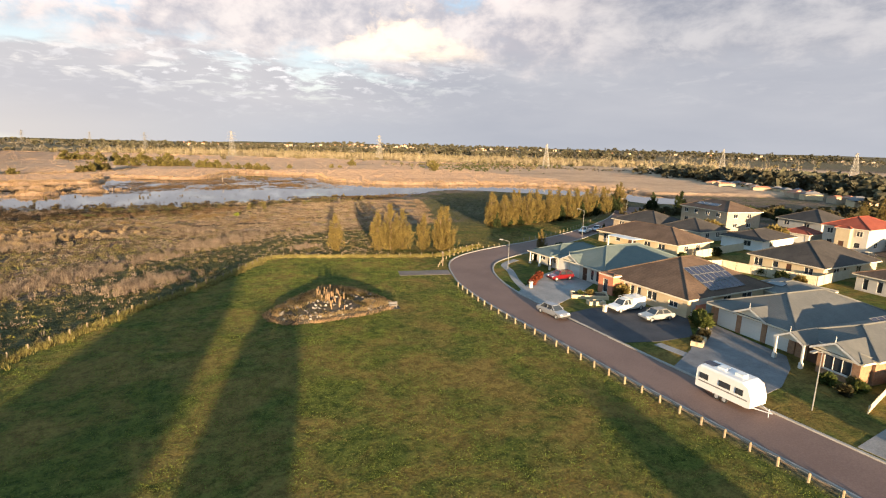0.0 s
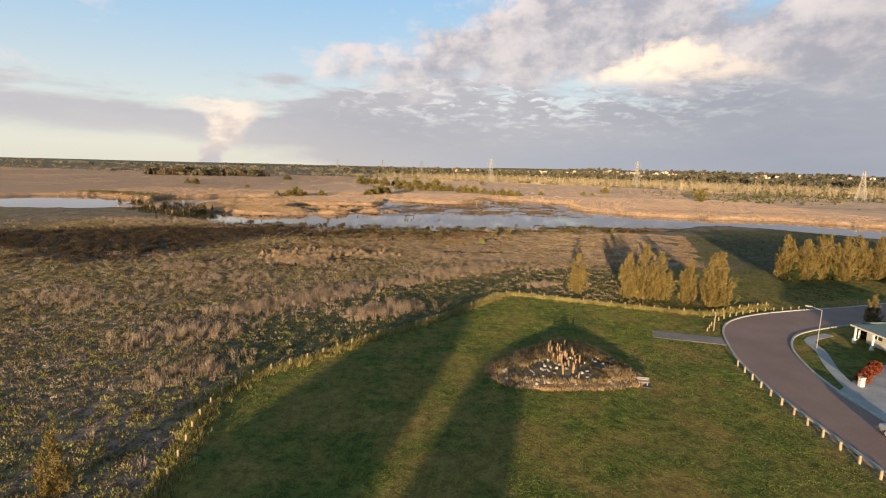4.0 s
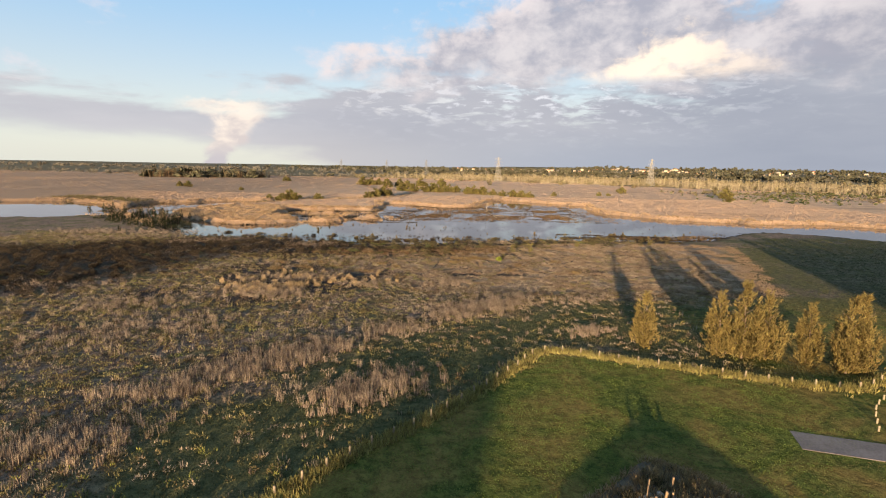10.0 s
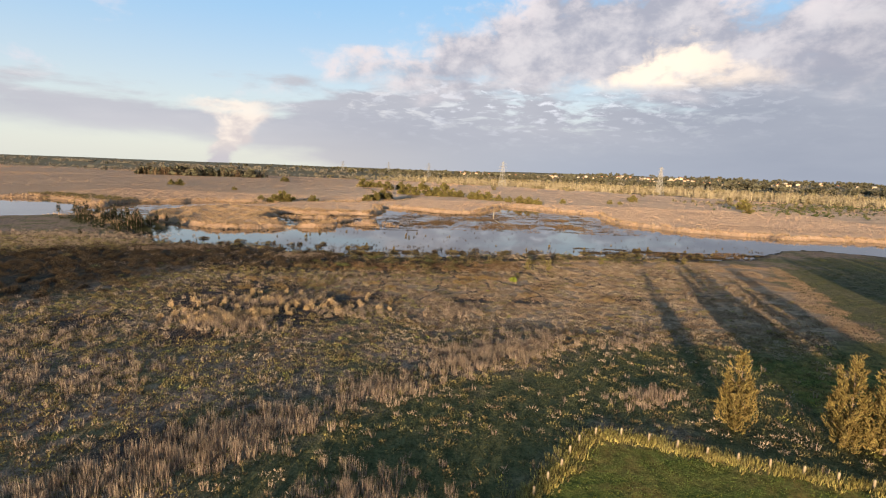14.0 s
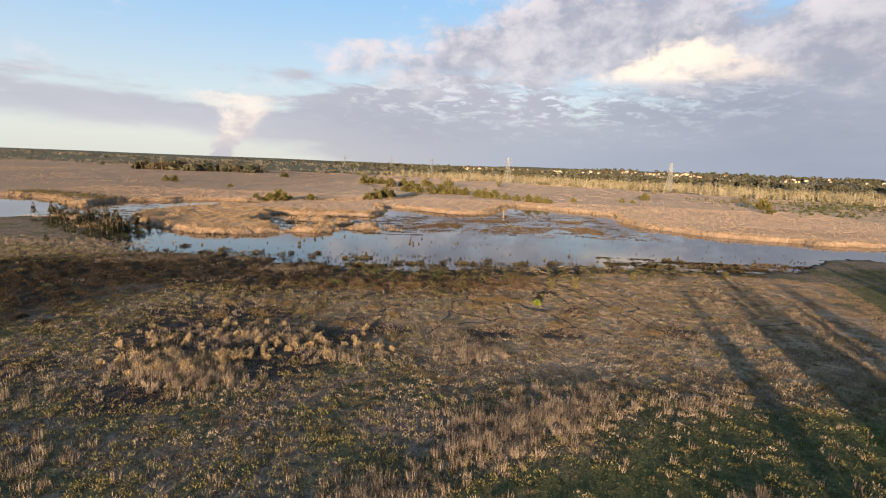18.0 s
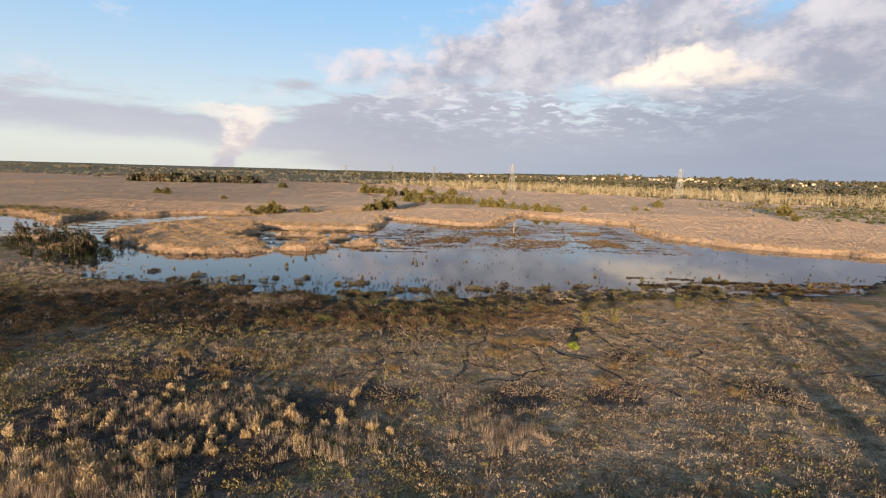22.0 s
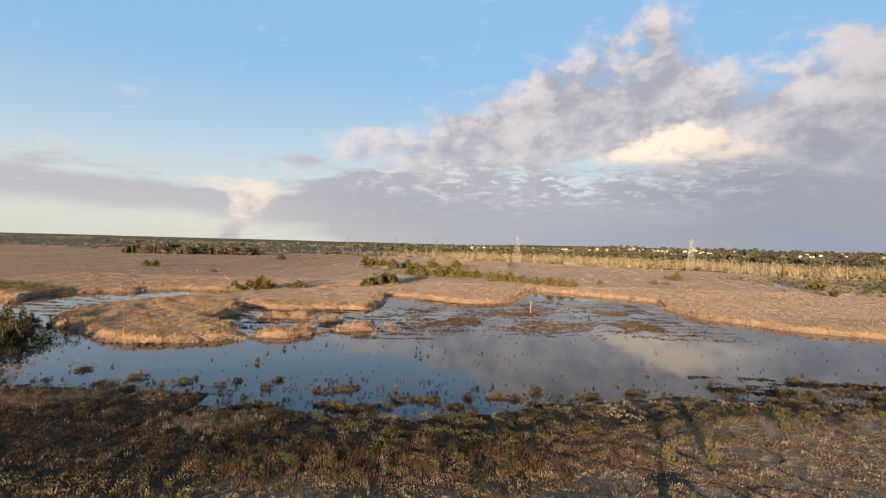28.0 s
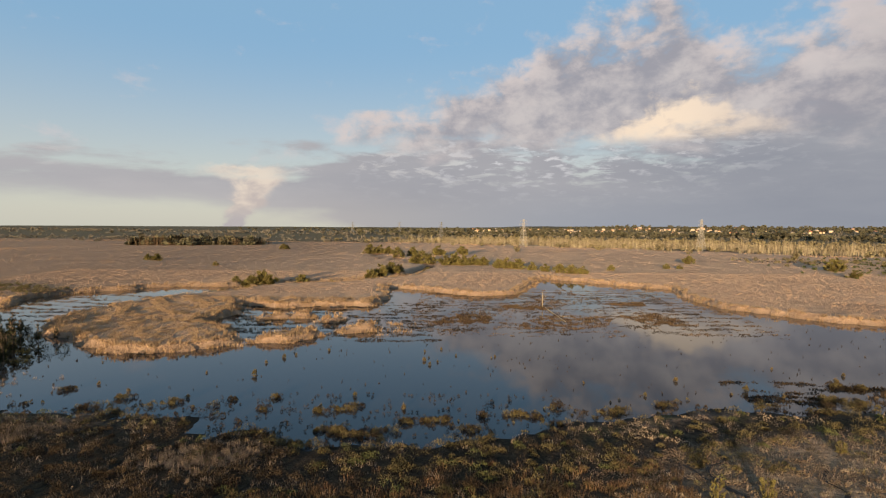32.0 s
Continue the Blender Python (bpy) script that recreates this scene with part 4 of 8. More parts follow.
    tagged(new("reed_clumps", cushions("reed_clumps", x, y, z, 0.26 * size, rng.uniform(0.4, 1.0, len(x)) * size, 50, 0.12, PLUME_LEAF, rng)), "rounded pale gold reed clumps on black mud", "reeds", kind="stuff")
    meadow("reed_stems", "pale stems standing out of the reed clumps", x, y, rng.uniform(0.7, 1.1, len(x)) * size, 0.04, 12, 0.22, PLUME_LEAF, 321, 0.22)
    # gold reed clumps, rust sedge behind the bank and low straw mats
    spots = np.array([(5.2, 164.1), (7.2, 164.3), (9.4, 165.3), (11.5, 163.4), (7.4, 160.8), (5.7, 159.5), (4.2, 159.7), (-8.1, 153.7), (19.5, 156.4), (-28.1, 151.8), (-20.5, 152.9), (-28, 157.7), (-32.6, 149), (-33.8, 156), (-11.5, 156.5), (8.4, 164.2), (10.4, 164.5), (6.2, 163.2), (-24.5, 156.5), (-26.2, 150.2), (16.5, 151), (-14, 148), (-6, 143), (28, 161), (30, 150)])
    n = len(spots) * 14
    x, y = np.repeat(spots[:, 0], 14) + rng.normal(0, 0.75, n), np.repeat(spots[:, 1], 14) + rng.normal(0, 0.6, n)
    meadow("gold_reed_clumps", "gold-brown reed clumps on the matted flats", x, y, 0.35 + 0.5 * rng.uniform(0, 1, n), 0.035, 30, 0.35, GOLD_REED, 67, 0.35)
    x, y = spread(rng, 1300, -30, 20, 166, 186)
    ok = (gap([(-24, 170), (-10, 173), (0, 176), (8, 175), (16, 180)], x, y) + 3 * waves(x, y, 8, 193) < 4.5) & (water_depth(x, y) < -1)
    x, y = x[ok], y[ok]
    meadow("rust_reeds", "band of rust-orange reeds behind the near bank", x, y, 0.45 + 0.4 * rng.uniform(0, 1, len(x)), 0.045, 22, 0.35, RUST_REED, 68, 0.5)
    x, y = spread(rng, 26000, -24, 86, 128, 194)
    ok = (signed(MAT, x, y) > -2) & (waves(x * 0.5, y, 7, 194) > -0.1) & (water_depth(x, y) < -1.5)
    x, y = x[ok], y[ok]
    meadow("matted_straw", "pale straw grass laid flat on the marsh", x, y, 0.2, 0.2, 11, 0.6, MAT_LEAF, 69, 0.65)
    # long dry grass left along the fence line
    line = np.array(resample(PARK[2:18], 0.05))
    x, y = line[:, 0] + rng.normal(0, 0.5, len(line)), line[:, 1] + rng.normal(0, 0.5, len(line))
    meadow("fence_grass", "unmown yellow grass under the park fence", x, y, 0.52, 0.07, 12, 0.45, STRIP_LEAF, 71, 0.3)
    x, y = line[:, 0] + rng.normal(0, 0.5, len(line)), line[:, 1] + rng.normal(0, 0.5, len(line))
    meadow("fence_grass", "unmown green grass under the park fence", x[::4], y[::4], 0.4, 0.08, 8, 0.5, GRASS_LEAF, 72, 0.35)
    # the mown lawn
    x, y = spread(rng, 60000, -17, 38, 8, 104)
    ok = signed(PARK, x, y) > 0.3
    keep = rng.uniform(0, 1, len(x)) < 0.35 + 0.65 * patchy(x, y, 6, 73, -0.4, 0.5)
    ok &= keep & ~inside(MOUND, x, y)
    x, y = x[ok], y[ok]
    dry = (waves(x, y, 13, 173) + 0.5 * waves(x, y, 4, 174) + 0.9 * smooth(7, 1, gap([(24, 36), (25, 46), (25.5, 60), (30, 74), (37, 80)], x, y)) + 0.5 * rng.uniform(-1, 1, len(x))) > 0.68
    meadow("lawn_grass", "short tufted green lawn of the park", x[~dry], y[~dry], 0.12, 0.09, 8, 0.9, LAWN_LEAF, 74, 0.35)
    meadow("lawn_grass", "short sun-bleached patches of the park lawn", x[dry], y[dry], 0.09, 0.09, 8, 1.0, TAN_LAWN, 75, 0.35)
    # reed field beyond the water: its fringe and its top
    x, y = spread(rng, 120000, -215, 225, 195, 400)
    d, r = water_depth(x, y), reed_zone(x, y)
    fringe = (d < 0.3) & (d > -3.0) & ((r > 1) | (d > -4.5) & (y > 226) & (x < 90) & (x > -120))
    xf, yf = x[fringe], y[fringe]
    meadow("reed_fringe", "standing tan reeds along the far bank", xf, yf, rng.uniform(0.45, 1.15, len(xf)), 0.12, 9, 0.3, SPIT_REED, 75, 0.5)
    top = (d <= -4.5) & (r > 4) & (rng.uniform(0, 1, len(x)) < 0.6)
    xt, yt = x[top], y[top]
    meadow("reed_field", "wide field of tan reeds beyond the pond", xt, yt, 0.42, 0.2, 6, 0.4, REED_LEAF, 76, 0.9, sink=0.2)
    x, y = spread(rng, 190000, -1150, 560, 390, 1400)
    r = reed_zone(x, y)
    ok = (r > 3) & (water_depth(x, y) < -3) & (x > -40 - 0.9 * y) & (x < 40 + 0.7 * y)
    x, y = x[ok], y[ok]
    bx, by = spread(rng, 26000, -125, -15, 205, 300)
    on = (water_depth(bx, by) < -0.8) & (reed_zone(bx, by) > 2)
    meadow("reed_spit", "golden reeds covering the spit in the pond", bx[on], by[on], 0.35 + 0.45 * patchy(bx[on], by[on], 9, 198, -0.3, 0.5), 0.09, 9, 0.4, SPIT_REED, 82, 0.5, sink=0.1)
    west = x + 70 * waves(x, y, 90, 192) + 30 * rng.uniform(-1, 1, len(x)) < -90
    meadow("reed_flats", "tan reed flats running out to the far woods", x[~west], y[~west], 0.5, 0.5, 3, 0.3, REED_LEAF, 79, 1.6, sink=0.25)
    meadow("reed_flats", "brown reed flats running out to the western horizon", x[west], y[west], 0.5, 0.5, 3, 0.3, BROWN_REED, 80, 1.6, sink=0.25)
    for k, bed in enumerate(SEDGE_BEDS):
        bx, by = [p[0] for p in bed], [p[1] for p in bed]
        x, y = spread(rng, 2600, min(bx), max(bx), min(by), max(by))
        ok = inside(bed, x, y) & (waves(x * 0.5, y * 1.5, 5, 77) > 0.06)
        tagged(new("sedge_bed", blades("sedge_bed", x[ok], y[ok], np.full(ok.sum(), -0.25), 0.15 + 0.5 * rng.uniform(0, 1, ok.sum()) ** 2, 0.12, 8, 0.6, RUST_LEAF, rng, 0.4)), "broken bed of brown sedge standing in the pond", "sedge", kind="stuff")
    # thin streaks of drowned sedge and litter across the shallows
    for lab, box_, seed, cut, mat in (("thin brown streaks of drowned sedge round the dead tree", (-18, 78, 248, 340), 401, 0.22, RUST_LEAF), ("dark streaks of drowned litter round the dead tree", (-14, 70, 250, 330), 402, 0.36, RUSSET_LEAF),
                                      ("brown streaks of drowned sedge in the western arm", (-150, -60, 255, 312), 403, 0.32, RUST_LEAF), ("dark streaks of litter between the reed islets", (-70, -8, 240, 300), 404, 0.36, RUSSET_LEAF), ("dark sedge litter off the eastern near shore", (40, 100, 190, 214), 405, 0.3, RUSSET_LEAF)):
        x, y = spread(rng, 30000, *box_)
        d = water_depth(x, y)
        ok = (d > 0.3) & (waves(x * 0.35, y * 1.3, 8, seed) + 0.45 * waves(x * 0.6, y * 2, 2.6, seed + 20) > cut + 0.006 * np.maximum(d - 8, 0))
        x, y = x[ok], y[ok]
        tagged(new("drowned_sedge", blades("drowned_sedge", x, y, np.full(len(x), -0.25), 0.1 + 0.28 * rng.uniform(0, 1, len(x)) ** 2, 0.14, 6, 0.9, mat, rng, 0.45)), lab, "sedge", kind="stuff")
    x, y = spread(rng, 2600, -215, -92, 292, 345)
    ok = (water_depth(x, y) < 0) & (gap([(-205, 326), (-180, 318), (-150, 305), (-122, 318), (-95, 318)], x, y) + 5 * waves(x, y, 12, 406) < 8)
    x, y = x[ok], y[ok]
    s = 0.4 + 0.9 * rng.uniform(0, 1, len(x)) ** 1.5
    tagged(new("shore_scrub", cushions("shore_scrub", x, y, ground_height(x, y), 0.9 * s, 0.3 + 0.8 * s, 40, 0.2, CUSHION_LEAF, rng)), "olive-brown scrub along the western shore", "scrub", kind="stuff")
    # small stumps and tussocks standing in the shallows of the near shore
    x, y = spread(rng, 9000, -80, 100, 184, 228)
    d = water_depth(x, y)
    ok = (d > -0.4) & (rng.uniform(0, 1, len(x)) < smooth(9, 0.2, d) * patchy(x, y, 12, 78, 0.0, 0.6) * 0.85)
    x, y = x[ok], y[ok]
    dark = waves(x, y, 10, 178) + 0.6 * rng.uniform(-1, 1, len(x)) + 0.5 * smooth(0, -20, x) > 0.1
    for lab, sel, mat in (("dark stumps and tussocks standing in the shallows", dark, RUSSET_LEAF), ("olive-yellow tussocks standing in the shallows", ~dark, CUSHION_LEAF)):
        s = 0.14 + 0.95 * rng.uniform(0, 1, sel.sum()) ** 2.2 * smooth(8, 0, water_depth(x[sel], y[sel]))
        tagged(new("shallows_sedge", cushions("shallows_sedge", x[sel], y[sel], np.full(sel.sum(), -0.3), 0.75 * s, 0.25 + 0.7 * s, 50, 0.11, mat, rng)), lab, "sedge", kind="stuff")
    x, y = spread(rng, 5200, -60, 75, 182, 210)
    d = water_depth(x, y)
    ok = (d > -1.5) & (d < 6) & (waves(x, y, 8, 195) + 0.3 * waves(x, y, 3, 196) > 0.34 + 0.06 * np.maximum(d, 0)) & (rng.uniform(0, 1, len(x)) < 0.6)
    x, y = x[ok], y[ok]
    dark = waves(x, y, 6, 197) + 0.5 * rng.uniform(-1, 1, len(x)) > 0.0
    for lab, sel, mat in (("dark scrub clumps along the waterline", dark, RUSSET_LEAF), ("olive scrub clumps along the waterline", ~dark, CUSHION_LEAF)):
        s = 0.35 + 0.7 * rng.uniform(0, 1, sel.sum()) ** 1.6
        tagged(new("shore_scrub", cushions("shore_scrub", x[sel], y[sel], np.full(sel.sum(), -0.3), 0.8 * s, 0.3 + 0.75 * s, 130, 0.105, mat, rng)), lab, "scrub", kind="stuff")
    # clumps that stand in the bay of the near shore
    bay = np.array([(-24.1, 186.4, 2.2), (-27, 187.2, 1.4), (-19.4, 190.2, 2.0), (-16.5, 189.3, 2.4), (-14.5, 190.0, 1.8), (-20.6, 190.9, 1.6), (-11.3, 193.8, 1.2), (-8.3, 194.6, 1.5), (-6, 195, 0.9), (-23.6, 197.5, 1.2), (-21.5, 198.2, 0.9), (-19.5, 199.1, 1.3), (-31.8, 198.0, 0.7), (-31.3, 202.9, 0.7), (-2.5, 191.4, 1.2), (4.1, 197.2, 1.4), (6.5, 196.2, 1.2), (-0.7, 196.3, 0.8), (10, 200.4, 0.6), (-54.5, 201.5, 1.2), (-65.9, 205, 1.2), (-45.6, 200.2, 0.8), (-37.9, 201.6, 0.6), (18, 199, 1.5), (26, 201.5, 1.3), (52, 205, 1.8), (55, 203, 2.0), (58.4, 212.3, 1.1), (61.4, 211, 1.0), (66, 203.5, 1.6), (70.5, 201, 2.2), (71, 195, 2.0), (74, 205, 1.3), (63, 199, 1.4), (48, 199, 1.6), (-52, 195.5, 1.8), (-47, 193.5, 1.6), (-57, 197, 1.3), (9.5, 193.6, 1.2), (-29, 189, 1.6)])
    n = np.maximum(3, (bay[:, 2] * 9).astype(int))
    x = np.repeat(bay[:, 0], n) + rng.normal(0, 0.55, n.sum()) * np.repeat(bay[:, 2], n)
    y = np.repeat(bay[:, 1], n) + rng.normal(0, 0.30, n.sum()) * np.repeat(bay[:, 2], n)
    s = 0.25 + 0.6 * rng.uniform(0, 1, len(x)) ** 1.4
    dark = rng.uniform(0, 1, len(x)) < 0.45
    for lab, sel, mat in (("dark brown clumps standing in the bay of the pond", dark, RUSSET_LEAF), ("olive clumps standing in the bay of the pond", ~dark, CUSHION_LEAF)):
        tagged(new("bay_clumps", cushions("bay_clumps", x[sel], y[sel], np.full(sel.sum(), -0.3), 0.9 * s[sel], 0.25 + 0.85 * s[sel], 150, 0.105, mat, rng)), lab, "scrub", kind="stuff")
    x, y = spread(rng, 520, -40, 14, 189, 205)
    ok = (water_depth(x, y) > 0.5) & (waves(x, y, 7, 201) > 0.05)
    x, y = x[ok], y[ok]
    s = 0.1 + 0.16 * rng.uniform(0, 1, len(x))
    tagged(new("bay_stumps", cushions("bay_stumps", x, y, np.full(len(x), -0.3), s, 0.2 + 1.2 * s, 24, 0.1, RUSSET_LEAF, rng)), "small dark stumps standing in the bay of the pond", "stumps", kind="stuff")
    x, y = spread(rng, 900, -132, -84, 210, 256)
    ok = (gap([(-138, 258), (-112, 236), (-90, 220)], x, y) < 11) & (waves(x, y, 8, 199) > -0.1)
    x, y = x[ok], y[ok]
    s = 0.4 + 0.9 * rng.uniform(0, 1, len(x)) ** 1.5
    tagged(new("swamp_scrub", cushions("swamp_scrub", x, y, np.full(len(x), -0.3), 1.0 * s, 0.4 + 1.1 * s, 60, 0.2, SWAMP_LEAF, rng)), "dark scrub among the drowned trees", "scrub", kind="stuff")
    # thin dark stumps out in the open water
    x, y = spread(rng, 1000, -100, 110, 196, 266)
    ok = (water_depth(x, y) > 3) & (waves(x, y, 16, 179) > 0.0)
    tagged(new("water_stumps", blades("water_stumps", x[ok], y[ok], np.full(ok.sum(), -0.3), rng.uniform(0.2, 0.6, ok.sum()), 0.09, 4, 0.25, RUSSET_LEAF, rng, 0.12)), "thin dark stumps standing in the open water", "stumps", kind="stuff")
    # broken reed islets between the spit and the open pond
    x, y = spread(rng, 5200, -78, -12, 234, 292)
    d = water_depth(x, y)
    streak = waves(x * 0.45 + 3, y * 1.5, 9, 191)
    ok = (d > -0.2) & (d < 9) & (streak > 0.32 + 0.035 * np.maximum(d, 0)) & (gap([(-70, 240), (-52, 256), (-30, 262), (-18, 270)], x, y) < 17)
    x, y = x[ok], y[ok]
    tagged(new("reed_islets", blades("reed_islets", x, y, np.full(len(x), -0.25), rng.uniform(0.4, 1.15, len(x)), 0.09, 9, 0.3, SPIT_REED, rng, 0.45)), "broken islets of tan reeds standing in the pond", "reeds", kind="stuff")


MOUND = [(8.3, 71), (8.6, 68.4), (10.3, 66.2), (14.8, 65.6), (19.8, 65.9), (23.2, 67), (24.4, 68), (24, 73), (21.6, 78.3), (18.2, 80.6), (15.6, 78.5), (12.3, 75.5)]
REED_STREAKS = [(-32, 131, -23, 128, 1.8, 330, 1.5), (-26, 138, -19, 143, 1.6, 130, 1.2), (-22, 94, -10, 105, 1.6, 420, 1.6), (2, 116, 16, 129, 1.7, 330, 1.5), (20, 110, 25, 112, 0.9, 70, 1.3), (-9, 89, -1, 95, 1.5, 260, 1.6),
                (-28, 90, -21, 92, 1.4, 160, 1.5), (-37, 140, -18, 142, 2.0, 220, 1.3), (2, 138, 6, 141, 1.4, 100, 1.4), (-14, 136, -8, 139, 1.5, 90, 1.2), (-44, 104, -30, 112, 2.6, 230, 1.4), (-34, 76, -24, 84, 2.0, 210, 1.5), (-24, 66, -20, 72, 1.5, 120, 1.4),
                (-52, 118, -38, 124, 2.6, 190, 1.3), (-8, 108, 0, 113, 1.6, 130, 1.3), (-60, 96, -46, 92, 3.0, 180, 1.4), (22, 124, 30, 130, 1.5, 60, 1.2), (-36, 156, -18, 159, 3.0, 150, 0.9), (-70, 130, -56, 134, 3.0, 150, 1.1), (-38, 181, -28, 183, 1.6, 330, 1.1), (-72, 184.5, -58, 187.5, 1.5, 420, 1.0), (-66, 189, -56, 190, 1.4, 120, 1.1), (1, 121, 12, 124, 1.6, 200, 1.3), (-114, 200, -80, 204, 3.5, 520, 1.0), (-104, 186, -82, 192, 3.0, 260, 0.8)]
build_meadow()


def tube(bm, a, b, ra, rb, sides=6):
    """A tapered round bar between two points."""
    a, b = Vector(a), Vector(b)
    q = (b - a).to_track_quat("Z", "Y")
    rings = []
    for p, r in ((a, ra), (b, rb)):
        rings.append([bm.verts.new(p + q @ Vector((r * math.cos(6.2832 * i / sides), r * math.sin(6.2832 * i / sides), 0))) for i in range(sides)])
    for i in range(sides):
        bm.faces.new((rings[0][i], rings[0][(i + 1) % sides], rings[1][(i + 1) % sides], rings[1][i]))
    bm.faces.new(rings[0][::-1])
    bm.faces.new(rings[1])


def box(bm, x0, x1, y0, y1, z0, z1, m=None):
    v = [bm.verts.new((m @ Vector(p)) if m else p) for p in ((x0, y0, z0), (x1, y0, z0), (x1, y1, z0), (x0, y1, z0), (x0, y0, z1), (x1, y0, z1), (x1, y1, z1), (x0, y1, z1))]
    for f in ((3, 2, 1, 0), (4, 5, 6, 7), (0, 1, 5, 4), (1, 2, 6, 5), (2, 3, 7, 6), (3, 0, 4, 7)):
        bm.faces.new([v[i] for i in f])
    return v


def crown_mesh(name, height, radius, base, n, mat, seed, leaf=0.34, shape="cone", droop=0.5, cluster=1, broad=0.35):
    """A crown of many small leaf sprays round an uneven envelope with gaps."""
    rng = np.random.RandomState(seed)
    n = n // cluster
    s = rng.uniform(0.0, 1.0, n * 3)
    a = rng.uniform(0, 6.283, n * 3)
    if shape == "cone":
        env = np.sin(np.pi * np.clip(s * 0.88 + 0.12, 0, 1) ** 0.9) ** 0.7
    else:
        env = np.sqrt(np.clip(1 - (2 * s - 1) ** 2, 0, 1))
    if shape == "plume":
        # several feathery spires of unequal height, drawn in at foot and tip
        tips = rng.uniform(0.35, 0.8, 6)
        tips[0] = 1.0
        turn = rng.uniform(0, 6.283) + np.arange(6) * 2.4
        lean = radius * np.array([0.05, 0.5, 0.58, 0.62, 0.66, 0.58])
        pick = rng.choice(6, n * 3, p=[0.35, 0.13, 0.13, 0.13, 0.13, 0.13])
        tall = tips[pick]
        env = 0.56 * np.sin(np.pi * np.clip(s, 0.02, 1) ** 0.55) ** 0.9 * (0.75 + 0.5 * rng.uniform(0, 1, 6)[pick]) * np.where(pick == 0, 1.25, 1.0)
        ox, oy = lean[pick] * (0.35 + 0.65 * s) * np.cos(turn[pick]), lean[pick] * (0.35 + 0.65 * s) * np.sin(turn[pick])
        s = s * tall
    else:
        ox, oy = np.zeros(n * 3), np.zeros(n * 3)
    ph = rng.uniform(0, 6.283, 5)
    lobes = 0.95 + 0.34 * np.sin(3 * a + ph[0] + 1.2 * s) + 0.20 * np.sin(5 * a + ph[1] - 3 * s) + 0.12 * np.sin(11 * s + 2 * a + ph[2])
    rr = np.sqrt(rng.uniform(0.16, 1, n * 3))
    hole = np.sin(4 * a + 9 * s + ph[3]) * np.sin(13 * s - 2 * a + ph[4])
    ok = np.nonzero(hole < 0.5)[0][:n]
    s, a, r = s[ok], a[ok], (radius * env * lobes * rr)[ok]
    px, py, pz = ox[ok] + r * np.cos(a), oy[ok] + r * np.sin(a), base + s * (height - base)
    if cluster > 1:
        # each point becomes a feathery upright twig of leaves
        px, py, pz, a = (np.repeat(q, cluster) for q in (px, py, pz, a))
        up = rng.uniform(-1.0, 1.3, len(px)) * 0.075 * height
        px, py = px + rng.normal(0, 0.05, len(px)) * radius + 0.3 * up * np.cos(a), py + rng.normal(0, 0.05, len(px)) * radius + 0.3 * up * np.sin(a)
        pz = np.maximum(pz + up, 0.05)
    n = len(px)
    k = 3
    c = np.repeat(np.stack([px, py, pz], 1), k, 0)
    out = np.repeat(np.stack([np.cos(a), np.sin(a), np.full(n, droop)], 1), k, 0) + rng.normal(0, 0.55, (n * k, 3))
    out /= np.linalg.norm(out, axis=1)[:, None]
    side = np.cross(out, rng.normal(0, 1, (n * k, 3)))
    side /= np.linalg.norm(side, axis=1)[:, None]
    size = leaf * rng.uniform(0.6, 1.4, n * k)[:, None]
    v = np.stack([c - side * size * broad, c + side * size * broad, c + out * size * 1.3 + side * size * broad * 0.35, c + out * size * 1.5 - side * size * broad * 0.3], 1).reshape(-1, 3)
    m = n * k
    me = bpy.data.meshes.new(name)
    me.vertices.add(m * 4)
    me.vertices.foreach_set("co", v.astype(np.float32).ravel())
    me.loops.add(m * 4)
    me.loops.foreach_set("vertex_index", np.arange(m * 4, dtype=np.int32))
    me.polygons.add(m)
    me.polygons.foreach_set("loop_start", (np.arange(m) * 4).astype(np.int32))
    me.update(calc_edges=True)
    me.materials.append(mat)
    return me


def trunk_mesh(name, height, thick, limbs, radius, base, seed):
    rng = random.Random(seed)
    bm = bmesh.new()
    p = Vector((0, 0, -0.1))
    for i in range(4):
        q = Vector((rng.uniform(-0.12, 0.12) * (i + 1) * 0.5, rng.uniform(-0.12, 0.12) * (i + 1) * 0.5, height * 0.88 * (i + 1) / 4))
        tube(bm, p, q, thick * (1 - 0.23 * i), thick * (1 - 0.23 * (i + 1)), 7)
        p = q
    for i in range(limbs):
        z = base + (height * 0.75 - base) * (i + 0.5) / limbs
        a = i * 2.4 + rng.uniform(-0.4, 0.4)
        r = radius * rng.uniform(0.55, 0.85) * (1 - 0.5 * z / height)
        tube(bm, (0, 0, z), (r * math.cos(a), r * math.sin(a), z + r * rng.uniform(0.5, 1.0)), thick * 0.4, thick * 0.1, 5)
    me = bpy.data.meshes.new(name)
    bm.to_mesh(me)
    bm.free()
    me.materials.append(BARK)
    return me


def tree(name, label, x, y, crown, trunk, size=1.0, turn=0.0, group="", z=0.0):
    ob = tagged(new(name), label, "tree", group)
    ob.matrix_basis = pose(x, y, z, 0, 0, turn) @ Matrix.Diagonal((size, size, size, 1))
    part("trunk", trunk, None, ob)
    part("crown", crown, None, ob)
    return ob


